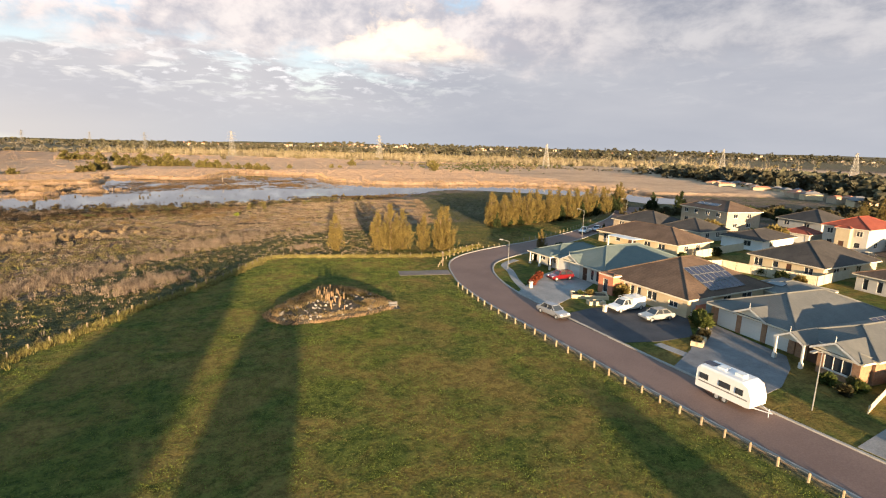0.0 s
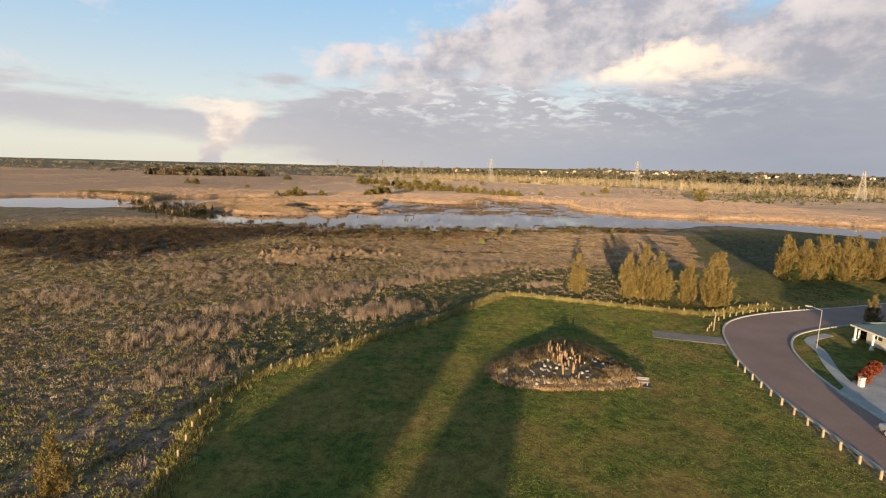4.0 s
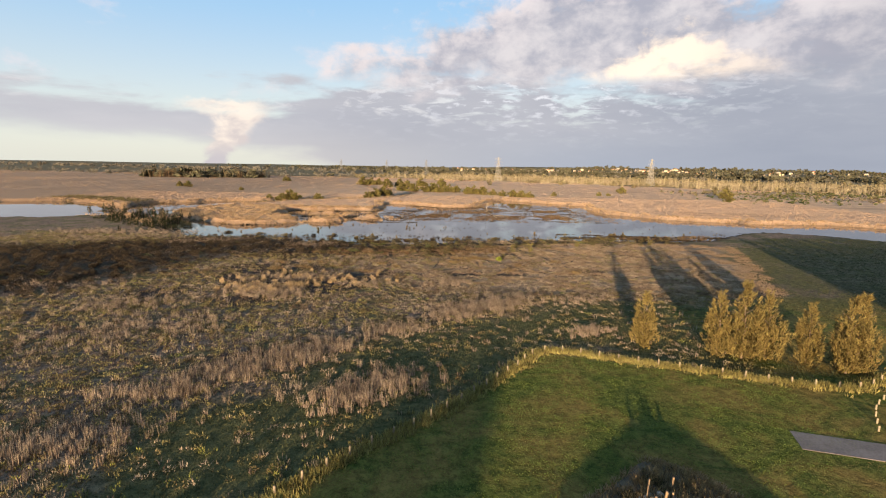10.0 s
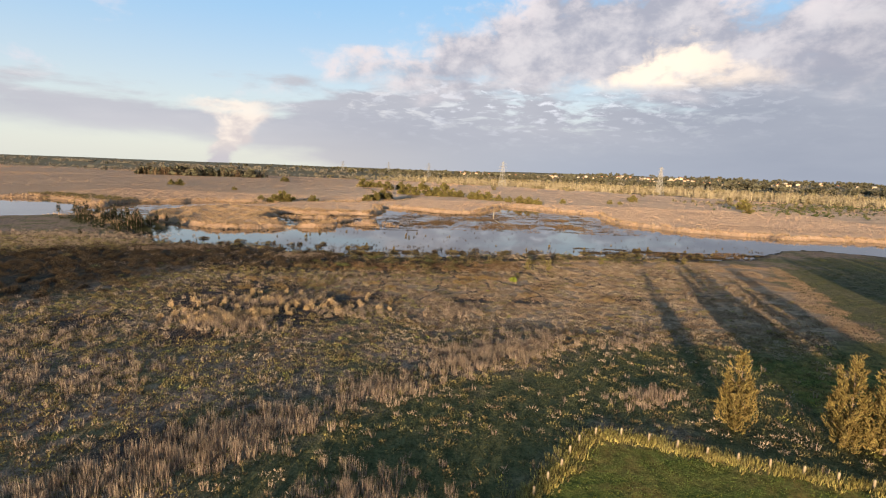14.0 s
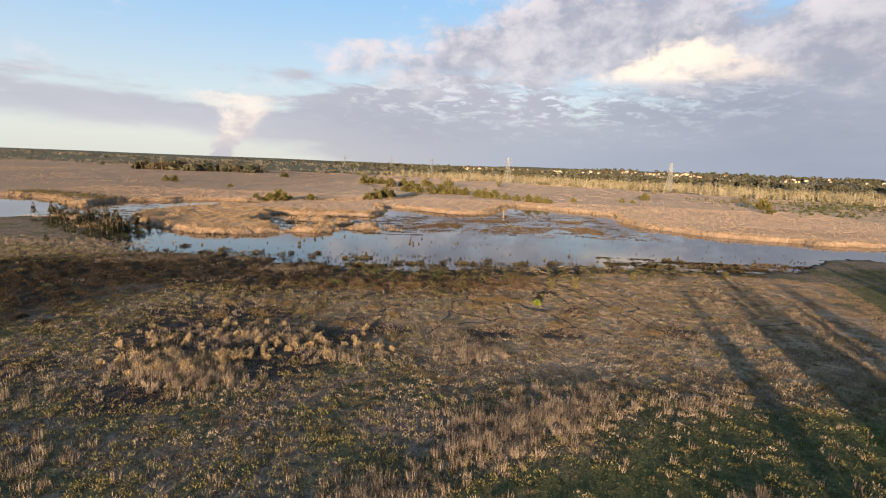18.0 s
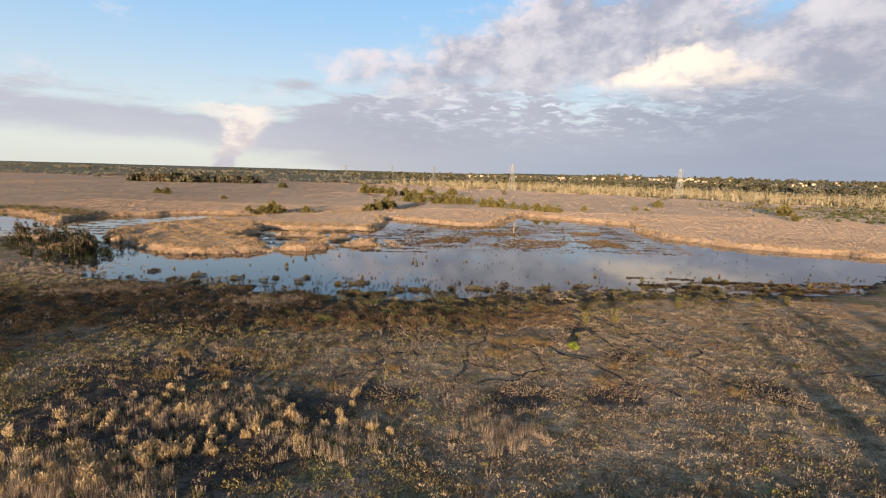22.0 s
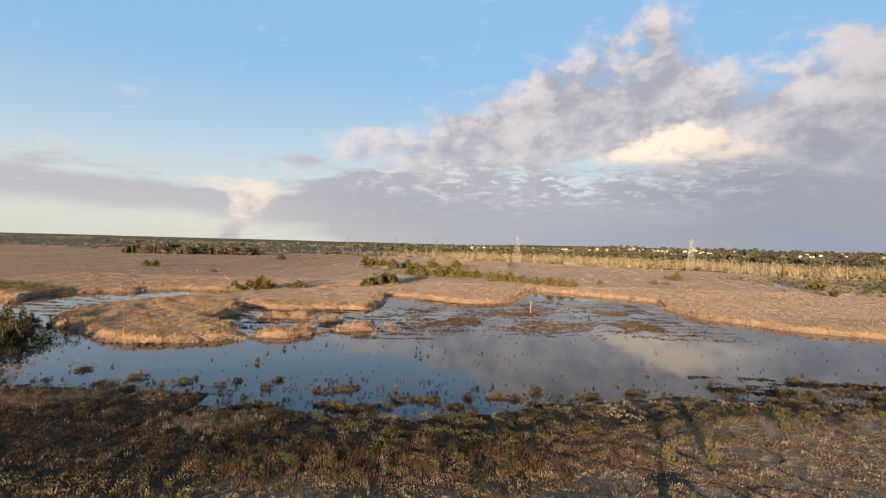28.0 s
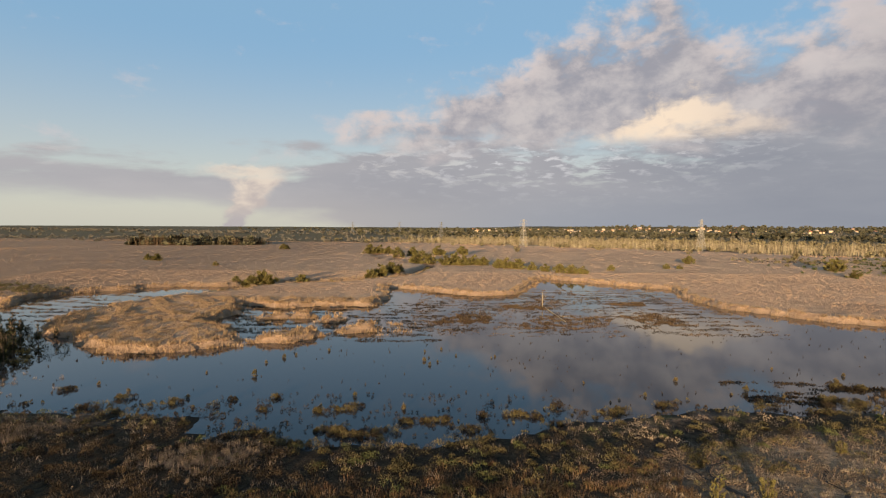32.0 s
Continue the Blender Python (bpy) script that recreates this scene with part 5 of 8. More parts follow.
def build_trees():
    rng = random.Random(4)
    kinds = [(crown_mesh("crown", 8.0, 2.15 + 0.2 * k, 0.4, 3000, GOLD_LEAF, 80 + k, 0.2, "plume", 1.6, 16, 0.2), trunk_mesh("trunk", 8.0, 0.14, 9, 2.0, 0.8, k)) for k in range(4)]
    row = [(27.5, 105.4, 0.86, 0), (35.4, 103.2, 0.92, 1), (37.8, 102.2, 1.08, 2), (40.4, 102.0, 0.96, 3), (44.6, 101.0, 0.84, 1), (47.0, 98.2, 1.06, 0), (48.6, 98.8, 1.02, 2)]
    for x, y, s, k in row:
        tree("she_oak", "slender she-oak with olive-gold foliage behind the park fence", x, y, *kinds[k], s, rng.uniform(0, 360), "she-oaks behind the park fence")
    belt = [(75.0, 122.0), (76.8, 122.9), (78.5, 121.0), (80.5, 123.1), (82.5, 122.3), (84.5, 123.1), (86.5, 121.1), (88.8, 123.5), (91.0, 123.1), (93.2, 124.4), (95.5, 122.9), (97.5, 125.4), (99.5, 125.0), (102.0, 126.5), (104.5, 125.1), (107.0, 127.7), (109.5, 127.5), (112.0, 129.0), (114.5, 127.7), (117.2, 130.5), (120.0, 130.5), (122.8, 132.4), (125.5, 131.5), (128.5, 134.9), (131.5, 135.5), (144.5, 142.5), (147.0, 145.9), (149.5, 146.5)]
    for i, (x, y) in enumerate(belt):
        tree("she_oak", "she-oak with golden sunlit foliage in the belt beside the street", x, y, *kinds[i % 4], rng.uniform(0.92, 1.15), rng.uniform(0, 360), "belt of she-oaks beside the street")
    dark = (crown_mesh("crown", 5.0, 2.0, 0.2, 1500, DARK_LEAF, 91, 0.28, "plume", 0.9, 12), trunk_mesh("trunk", 5.0, 0.11, 6, 1.6, 1.0, 9))
    tree("she_oak", "small she-oak with golden foliage beside the street", 65.8, 89.2, *kinds[1], 0.55, 40)
    for x, y, s in ((80, 121.5, 0.8), (90, 123, 0.8), (101, 124, 0.85), (112, 127, 0.9), (121, 130, 0.9), (76, 120.5, 0.7), (85, 122, 0.75), (95.5, 123.5, 0.8), (106.5, 126, 0.85), (117, 129, 0.8), (127, 133, 1.0), (134, 136, 1.1), (140, 138, 0.9), (95, 100.8, 0.5), (150, 132, 1.2), (160, 128, 1.3), (158, 118, 1.0)):
        tree("street_tree", "small dark green tree beside the street", x, y, *dark, s, rng.uniform(0, 360))
    thin = (crown_mesh("crown", 8.0, 2.4, 0.3, 420, BUSH_LEAF, 97, 0.32, "plume", 1.8, 10), trunk_mesh("trunk", 8.0, 0.12, 9, 2.0, 0.8, 12))
    for x, y, s in ((25, 174.9, 0.38), (20.6, 175.3, 0.3), (17, 166.2, 0.17), (40, 186, 0.24), (62, 190, 0.28)):
        tree("sapling", "thin olive sapling standing on the matted marsh", x, y, *thin, s, rng.uniform(0, 360))
    tree("fence_bush", "brown-gold bush outside the park fence", -21.4, 48.6, *kinds[2], 0.5, 30)
    for x, y, s in ((196, 88, 0.8), (204, 86, 0.95), (212, 85, 0.85), (221, 82, 1.0), (230, 80, 0.9)):
        tree("she_oak", "she-oak with golden sunlit foliage east of the suburb", x, y, *kinds[int(x) % 4], s, rng.uniform(0, 360), "she-oaks east of the suburb")
    # tall trees of the park behind the camera's start, whose shadows lie on the lawn
    for x, y, h, r in SHADE_TREES:
        c = crown_mesh("crown", h, r, h * 0.12, 2600, GREEN_LEAF, int(h * 10 + r), 0.5, "round")
        tree("park_tree", "broad green park tree at the end of the lawn", x, y, c, trunk_mesh("trunk", h, 0.25, 8, r, 2.0, int(h)), 1.0, 0.0)


SHADE_TREES = [(-24.4, -20, 11.8, 2.9), (-29.2, -19, 10.9, 3.3), (-31.6, -20, 8.0, 1.6), (-16.2, -20, 8.8, 1.15), (-13.3, -20, 8.6, 1.6), (15.4, -20, 5.2, 2.2), (-2.0, -20, 4.3, 0.95)]
build_trees()


def build_runnels():
    """Narrow muddy channels that the tide has cut in the marsh."""
    for line in runnel_lines():
        pts = resample(line, 0.6)
        left, right = [], []
        for i, (x, y) in enumerate(pts):
            ax, ay = pts[max(0, i - 1)]
            bx, by = pts[min(len(pts) - 1, i + 1)]
            l = math.hypot(bx - ax, by - ay) or 1
            nx, ny = -(by - ay) / l, (bx - ax) / l
            w = 0.14 + 0.05 * math.sin(i * 0.9) + 0.04 * math.sin(i * 2.3)
            wig = 0.3 * math.sin(i * 0.7)
            left.append((x + nx * (w + wig), y + ny * (w + wig)))
            right.append((x - nx * (w - wig), y - ny * (w - wig)))
        n = len(pts)
        flat = np.array(left + right)
        z = ground_height(flat[:, 0], flat[:, 1]) + 0.06
        v = [(px, py, pz) for (px, py), pz in zip(left + right, z)]
        low = [(x, y, float(min(z[i], z[n + i])) - 0.25) for i, (x, y) in enumerate(pts)]
        v += [(x, y, zz + 0.22) for x, y, zz in low]
        f = [(i, i + 1, 2 * n + i + 1, 2 * n + i) for i in range(n - 1)] + [(2 * n + i, 2 * n + i + 1, n + i + 1, n + i) for i in range(n - 1)]
        tagged(new("mud_runnel", mesh_of("mud_runnel", v, f, WET_MUD, False)), "narrow dark muddy channel winding across the marsh", "channel", kind="structure")


WET_MUD = material("wet_black_mud", (0.022, 0.016, 0.012), (0.055, 0.04, 0.028), 3, 0.8, 0.3)
build_runnels()


# ---------------------------------------------------------------- park fence, mound, pad
LOG_TAN = material("tan_log_timber", (0.16, 0.10, 0.055), (0.30, 0.20, 0.11), 6, 0.85, 0.4)


def build_park():
    rng = random.Random(5)
    bm = bmesh.new()
    prof = [(0.10, -0.2), (0.105, 0.62), (0.09, 0.70), (0.05, 0.735)]
    rings = [[bm.verts.new((r * math.cos(i * 0.7854), r * math.sin(i * 0.7854), z)) for i in range(8)] for r, z in prof]
    for a, b in zip(rings, rings[1:]):
        for i in range(8):
            bm.faces.new((a[i], a[(i + 1) % 8], b[(i + 1) % 8], b[i]))
    bm.faces.new(rings[-1])
    post = bpy.data.meshes.new("post")
    bm.to_mesh(post)
    bm.free()
    post.materials.append(POST_WOOD)
    fence = tagged(new("park_fence"), "low timber bollard fence round the park lawn", "fence")
    for x, y in resample(PARK[2:18], 2.15):
        part("post", post, None, fence, m=pose(x, y, -0.06, rng.uniform(-3, 3), rng.uniform(-3, 3), rng.uniform(0, 90)) @ Matrix.Diagonal((0.9, 0.9, 1.2, 1)))
    road = tagged(new("street_fence"), "low fence of pale bollards and dark log rails along the street", "fence")
    line = resample([(35.0, -8), (34.5, 14), (34.6, 40), (34.9, 52), (35.2, 60), (35.9, 67), (36.9, 73)], 1.95)
    for x, y in line:
        part("post", post, None, road, m=pose(x, y, 0, rng.uniform(-2, 2), rng.uniform(-2, 2), rng.uniform(0, 90)))
    for (ax, ay), (bx, by) in zip(line, line[1:]):
        if ay < 52:
            b = bmesh.new()
            tube(b, (ax + 0.16, ay + 0.1, 0.42), (bx + 0.16, by - 0.1, 0.42 + rng.uniform(-0.03, 0.03)), 0.07, 0.065, 6)
            part("rail", b, LOG_WOOD, road, "dark log rail")
    bend = tagged(new("bend_fence"), "short pale bollards round the bend of the street", "fence")
    for x, y in resample([(40.0, 85.5), (43.6, 90), (48.4, 93.4), (54, 96), (60, 97.6), (68, 100)], 1.7):
        part("post", post, None, bend, m=pose(x, y, -0.1, rng.uniform(-2, 2), rng.uniform(-2, 2)) @ Matrix.Diagonal((0.8, 0.8, 0.85, 1)))
    outer = tagged(new("verge_fence"), "row of pale bollards along the far side of the street", "fence")
    for x, y in resample([(70, 100.6), (86, 106.5), (103, 116), (124, 130), (148, 150)], 2.4):
        part("post", post, None, outer, m=pose(x, y, 0))
    # concrete pad with a sign post and a low rock
    slab = bmesh.new()
    box(slab, -4.3, 4.3, -1.5, 1.5, -0.05, 0.06)
    tagged(part("concrete_pad", slab, PAD, None, "", pose(35.9, 82.6, 0.0, 0, 0, -17)), "plain grey concrete pad joining the lawn to the street", "paving")
    sign = tagged(new("marker_post"), "tall dark timber marker post by the pad", "post")
    sign.matrix_basis = pose(40.9, 85.6, 0)
    b = bmesh.new()
    tube(b, (0, 0, -0.2), (0.05, 0, 2.6), 0.09, 0.08, 8)
    part("pole", b, LOG_WOOD, sign)
    b = bmesh.new()
    tube(b, (0, 0, 2.55), (0.05, 0, 2.66), 0.1, 0.06, 8)
    part("cap", b, STEEL, sign)
    # mound bed
    mound = tagged(new("garden_mound"), "raised garden bed of soil, rocks and dry grass", "garden bed")
    ring = resample(MOUND + [MOUND[0]], 0.5)[:-1]
    cx, cy = 16.4, 71.8
    v, f = [], []
    steps = 9
    for j in range(steps + 1):
        s = 1 - j / steps
        for x, y in ring:
            px, py = cx + (x - cx) * s, cy + (y - cy) * s
            v.append((px, py, 0.02 + 0.95 * (1 - s) ** 0.5 + (0.12 * noise.noise((px * 0.9, py * 0.9, 0)) if j else -0.1)))
    n = len(ring)
    for j in range(steps):
        f += [(j * n + i, j * n + (i + 1) % n, (j + 1) * n + (i + 1) % n, (j + 1) * n + i) for i in range(n)]
    part("soil", mesh_of("soil", v, f, SOIL), None, mound)
    stones = []
    for k in range(5):
        b = bmesh.new()
        bmesh.ops.create_icosphere(b, subdivisions=2, radius=0.3)
        for w in b.verts:
            w.co *= 1 + 0.35 * noise.noise(w.co * 3 + Vector((k * 7, 0, 0)))
            w.co.z *= 0.65
        me = bpy.data.meshes.new("rock")
        b.to_mesh(me)
        b.free()
        me.materials.append(ROCK)
        stones.append(me)
    gr = random.Random(8)
    top = lambda px, py: 0.02 + 0.95 * (1 - max(0.0, min(1.0, 1 - 2.2 * float(signed(MOUND, np.array([px]), np.array([py]))[0]) / 12))) ** 0.5
    for _ in range(190):
        px, py = gr.uniform(9.5, 24), gr.uniform(66.2, 75.5)
        if signed(MOUND, np.array([px]), np.array([py]))[0] > 0.5:
            part("rock", gr.choice(stones), None, mound, m=pose(px, py, top(px, py) + 0.05, gr.uniform(-25, 25), gr.uniform(-25, 25), gr.uniform(0, 360)) @ Matrix.Diagonal((*[gr.uniform(0.25, 0.75)] * 2, gr.uniform(0.35, 1.0), 1)))
    # pale upright posts of the garden
    for _ in range(46):
        px, py = gr.gauss(16.9, 0.75), gr.gauss(71.6, 1.9)
        b = bmesh.new()
        h = gr.uniform(0.45, 1.15)
        tube(b, (0, 0, -0.3), (gr.uniform(-0.1, 0.1), gr.uniform(-0.1, 0.1), h), 0.085, 0.07, 7)
        part("upright_log", b, LOG_TAN, mound, "tan upright log", pose(px, py, top(px, py)))
    r2 = np.random.RandomState(17)
    x, y = spread(r2, 5200, 8, 25, 65.5, 81)
    d = signed(MOUND, x, y)
    rim = (d > -0.2) & (d < 0.6) & (waves(x, y, 1.6, 182) > -0.35)
    tagged(new("rim_grass", blades("rim_grass", x[rim], y[rim], np.full(rim.sum(), 0.08), 0.34, 0.05, 8, 0.6, SPIT_REED, r2, 0.25)), "yellow grass along the rim of the garden bed", "grass", kind="stuff")
    body = (d >= 0.7) & ((y > 71 + 1.5 * waves(x, y, 5, 18) + 0.25 * (x - 15)) | (d < 1.4) | (np.hypot(x - 22, y - 68.5) < 1.8)) & (waves(x, y, 1.8, 181) > -0.32)
    zz = np.array([top(a, b) for a, b in zip(x[body], y[body])])
    tagged(new("bed_grass", blades("bed_grass", x[body], y[body], zz, 0.42, 0.035, 10, 0.5, BED_GRASS, r2, 0.3)), "tall dry grass on the garden bed", "grass", kind="stuff")
    low = (d >= 0.9) & (waves(x, y, 2.4, 19) > 0.62)
    zz = np.array([top(a, b) for a, b in zip(x[low], y[low])])
    tagged(new("bed_shrub", blades("bed_shrub", x[low], y[low], zz, 0.4, 0.07, 12, 0.8, SCRUB_LEAF, r2, 0.35)), "low dark shrubs on the garden bed", "shrub", kind="stuff")
    bench = tagged(new("park_bench"), "grey picnic bench on a concrete slab beside the garden bed", "bench")
    bench.matrix_basis = pose(23.9, 67.3, 0, 0, 0, -12) @ Matrix.Diagonal((0.62, 0.62, 0.85, 1))
    b = bmesh.new()
    box(b, -1.3, 1.3, -0.9, 0.9, -0.05, 0.08)
    part("slab", b, DARK_ASPHALT, bench)
    for dy in (-0.22, 0.0, 0.22):
        b = bmesh.new()
        box(b, -0.9, 0.9, dy - 0.09, dy + 0.09, 0.46, 0.51)
        part("seat_plank", b, CONCRETE, bench)
    for dx in (-0.6, 0.6):
        b = bmesh.new()
        box(b, dx - 0.05, dx + 0.05, -0.28, 0.28, 0.08, 0.46)
        part("leg", b, PYLON_STEEL, bench)
    for z in (0.68, 0.86):
        b = bmesh.new()
        box(b, -0.9, 0.9, 0.33, 0.38, z - 0.07, z + 0.07)
        part("back_plank", b, STENCIL, bench)


build_park()

# ---------------------------------------------------------------- houses
BRICK_TAN = material("tan_brick", (0.33, 0.25, 0.17), (0.46, 0.36, 0.25), 5, 0.85, 0.3)
BRICK_CREAM = material("cream_render", (0.45, 0.345, 0.215), (0.54, 0.43, 0.275), 1.5, 0.85, 0.15)
BRICK_RED = material("salmon_red_render", (0.42, 0.16, 0.09), (0.52, 0.21, 0.12), 2, 0.85, 0.15)
BRICK_BROWN = material("brown_face_brick", (0.22, 0.12, 0.07), (0.36, 0.21, 0.12), 7, 0.85, 0.35)
RENDER_GREY = material("pale_grey_render", (0.40, 0.37, 0.32), (0.50, 0.46, 0.40), 1.5, 0.85, 0.1)
ROOF_BLUE = banded("blue_green_steel_roofing", (0.10, 0.128, 0.118), (0.135, 0.162, 0.147), 0.25, "X", 0.55, 0.03, 0.35)
ROOF_GREY = banded("blue_grey_steel_roofing", (0.105, 0.105, 0.098), (0.145, 0.142, 0.13), 0.25, "X", 0.55, 0.03, 0.35)
ROOF_BROWN = banded("brown_roof_tiles", (0.07, 0.047, 0.033), (0.125, 0.085, 0.06), 0.33, "Y", 0.7, 0.05, 0.9)
ROOF_DARK = banded("charcoal_roof_tiles", (0.038, 0.034, 0.031), (0.068, 0.06, 0.053), 0.33, "Y", 0.7, 0.05, 0.9)
ROOF_RED = banded("red_roof_tiles", (0.18, 0.045, 0.028), (0.26, 0.07, 0.042), 0.33, "Y", 0.7, 0.05, 0.9)
ROOF_TAN = banded("warm_tan_roof_tiles", (0.17, 0.125, 0.085), (0.25, 0.19, 0.13), 0.33, "Y", 0.7, 0.05, 0.9)
FASCIA = material("cream_fascia", (0.55, 0.48, 0.36), (0.64, 0.57, 0.44), 2, 0.6, 0.05)
GARAGE = material("pale_garage_door", (0.52, 0.50, 0.46), (0.60, 0.58, 0.53), 2, 0.5, 0.05)
TRIM_WHITE = material("white_window_trim", (0.54, 0.51, 0.46), (0.63, 0.60, 0.54), 2, 0.5, 0.03)
DOOR_DARK = material("dark_timber_door", (0.06, 0.03, 0.02), (0.10, 0.05, 0.03), 4, 0.5, 0.1)
CREAM_STEEL = material("cream_steel_fencing", (0.46, 0.39, 0.28), (0.54, 0.47, 0.34), 2, 0.5, 0.1)
SOLAR = material("blue_black_solar_cells", (0.02, 0.022, 0.04), (0.035, 0.036, 0.06), 8, 0.22, 0.0, gloss=0.35)
GLASS_DARK = material("window_glass", (0.025, 0.03, 0.035), (0.04, 0.045, 0.05), 1, 0.06, 0.0, gloss=0.7)


def bm_mesh(name, bm, mat):
    me = bpy.data.meshes.new(name)
    bm.to_mesh(me)
    bm.free()
    me.materials.append(mat)
    return me


def wall_panel(length, height, openings, thick=0.22):
    """A wall along +x, its outer face at y = 0, with openings (x, width, sill, head) cut through."""
    bm = bmesh.new()
    xs = sorted({0.0, length, *[o[0] for o in openings], *[o[0] + o[1] for o in openings]})
    zs = sorted({0.0, height, *[max(0.0, o[2]) for o in openings], *[min(height, o[3]) for o in openings]})
    nx, nz = len(xs) - 1, len(zs) - 1
    def solid(i, k):
        if not (0 <= i < nx and 0 <= k < nz):
            return False
        cx, cz = (xs[i] + xs[i + 1]) / 2, (zs[k] + zs[k + 1]) / 2
        return not any(x < cx < x + w and lo < cz < hi for x, w, lo, hi in openings)
    made = {}
    def v(i, k, y):
        if (i, k, y) not in made:
            made[i, k, y] = bm.verts.new((xs[i], y, zs[k]))
        return made[i, k, y]
    for i in range(nx):
        for k in range(nz):
            if not solid(i, k):
                continue
            bm.faces.new((v(i, k, 0), v(i + 1, k, 0), v(i + 1, k + 1, 0), v(i, k + 1, 0)))
            bm.faces.new((v(i, k + 1, thick), v(i + 1, k + 1, thick), v(i + 1, k, thick), v(i, k, thick)))
            for di, dk, a, b in ((-1, 0, (i, k + 1), (i, k)), (1, 0, (i + 1, k), (i + 1, k + 1)), (0, -1, (i, k), (i + 1, k)), (0, 1, (i + 1, k + 1), (i, k + 1))):
                if not solid(i + di, k + dk):
                    bm.faces.new((v(*b, 0), v(*a, 0), v(*a, thick), v(*b, thick)))
    return bm


def window(parent, m, w, lo, hi, trim=None, panes=2):
    """A framed window set in an opening whose left foot is at m."""
    trim = trim or TRIM_WHITE
    light = (w - 0.06) / panes
    bm = wall_panel(w, hi - lo, [(0.06 + k * light, light - 0.06, 0.06, hi - lo - 0.06) for k in range(panes)], 0.09)
    bmesh.ops.translate(bm, vec=(0, 0.03, lo), verts=bm.verts)
    win = part("window", bm, trim, parent, "", m)
    b = bmesh.new()
    box(b, 0.06, w - 0.06, 0.07, 0.085, lo + 0.06, hi - 0.06)
    part("pane", b, GLASS_DARK, win)
    b = bmesh.new()
    box(b, -0.05, w + 0.05, -0.06, 0.03, lo - 0.07, lo)
    part("sill", b, trim, win)
    return win


def garage_door(parent, m, w, h, mat=None):
    d = bmesh.new()
    rows = 5
    box(d, 0.02, w - 0.02, 0.085, 0.11, 0.0, h)
    door = part("garage_door", d, mat or GARAGE, parent, "", m)
    b = bmesh.new()
    box(b, 0.03, w - 0.03, 0.055, 0.083, 0.012, h / rows - 0.012)
    panel = bm_mesh("panel", b, mat or GARAGE)
    for k in range(rows):
        part("panel", panel, None, door, m=pose(0, 0, h * k / rows))
    return door


def house_door(parent, m, w, h):
    b = bmesh.new()
    box(b, 0.06, w - 0.06, 0.05, 0.10, 0, h - 0.06)
    for x0, x1, z0, z1 in ((0, 0.06, 0, h), (w - 0.06, w, 0, h), (0.06, w - 0.06, h - 0.06, h)):
        box(b, x0, x1, 0.02, 0.13, z0, z1)
    d = part("door", b, DOOR_DARK, parent, "", m)
    b = bmesh.new()
    tube(b, (w - 0.16, 0.0, 1.0), (w - 0.16, 0.06, 1.0), 0.03, 0.03, 6)
    part("handle", b, STEEL, d)


def roof_faces(bm, quads, uv):
    for pts in quads:
        vs = [bm.verts.new(p) for p in pts]
        f = bm.faces.new(vs)
        a, b = Vector(pts[0]), Vector(pts[1])
        ux = (b - a).normalized()
        nrm = f.normal if f.normal.length else (b - a).cross(Vector(pts[2]) - a).normalized()
        f.normal_update()
        vy = f.normal.cross(ux)
        for l in f.loops:
            d = l.vert.co - a
            l[uv].uv = (d.dot(ux), d.dot(vy))


def hip_roof(x0, x1, y0, y1, z, pitch, over=0.5, gable=None):
    """A hipped roof over a rectangle, with eaves; gable: 'front' or 'back' ends it upright there."""
    x0, x1, y0, y1 = x0 - over, x1 + over, y0 - over, y1 + over
    z -= 0.05
    w, d = x1 - x0, y1 - y0
    k = math.tan(radians(pitch))
    bm = bmesh.new()
    uv = bm.loops.layers.uv.new("UVMap")
    if w >= d:
        h, cy = d / 2 * k, (y0 + y1) / 2
        r0, r1 = (x0 + d / 2, cy, z + h), (x1 - d / 2, cy, z + h)
        quads = [[(x0, y0, z), (x1, y0, z), r1, r0], [(x1, y1, z), (x0, y1, z), r0, r1], [(x0, y1, z), (x0, y0, z), r0], [(x1, y0, z), (x1, y1, z), r1]]
        ridge = [(r0, r1), ((x0, y0, z), r0), ((x0, y1, z), r0), ((x1, y0, z), r1), ((x1, y1, z), r1)]
    else:
        h, cx = w / 2 * k, (x0 + x1) / 2
        f0 = y0 if gable == "front" else y0 + w / 2
        r0, r1 = (cx, f0, z + h), (cx, y1 - w / 2, z + h)
        quads = [[(x0, y1, z), (x0, y0, z), r0, r1], [(x1, y0, z), (x1, y1, z), r1, r0], [(x1, y1, z), (x0, y1, z), r1]]
        ridge = [(r0, r1), ((x0, y1, z), r1), ((x1, y1, z), r1)]
        if gable != "front":
            quads.append([(x0, y0, z), (x1, y0, z), r0])
            ridge += [((x0, y0, z), r0), ((x1, y0, z), r0)]
    roof_faces(bm, quads, uv)
    caps = bmesh.new()
    for a, b in ridge:
        tube(caps, Vector(a) + Vector((0, 0, 0.02)), Vector(b) + Vector((0, 0, 0.02)), 0.11, 0.11, 6)
    eave = bmesh.new()
    for a, b, c, e in ((x0, x1, y0, y0 + 0.12), (x0, x1, y1 - 0.12, y1), (x0, x0 + 0.12, y0 + 0.12, y1 - 0.12), (x1 - 0.12, x1, y0 + 0.12, y1 - 0.12)):
        box(eave, a, b, c, e, z - 0.2, z - 0.004)
    soffit = bmesh.new()
    box(soffit, x0 + 0.12, x1 - 0.12, y0 + 0.12, y1 - 0.12, z - 0.06, z - 0.03)
    return bm, caps, eave, soffit


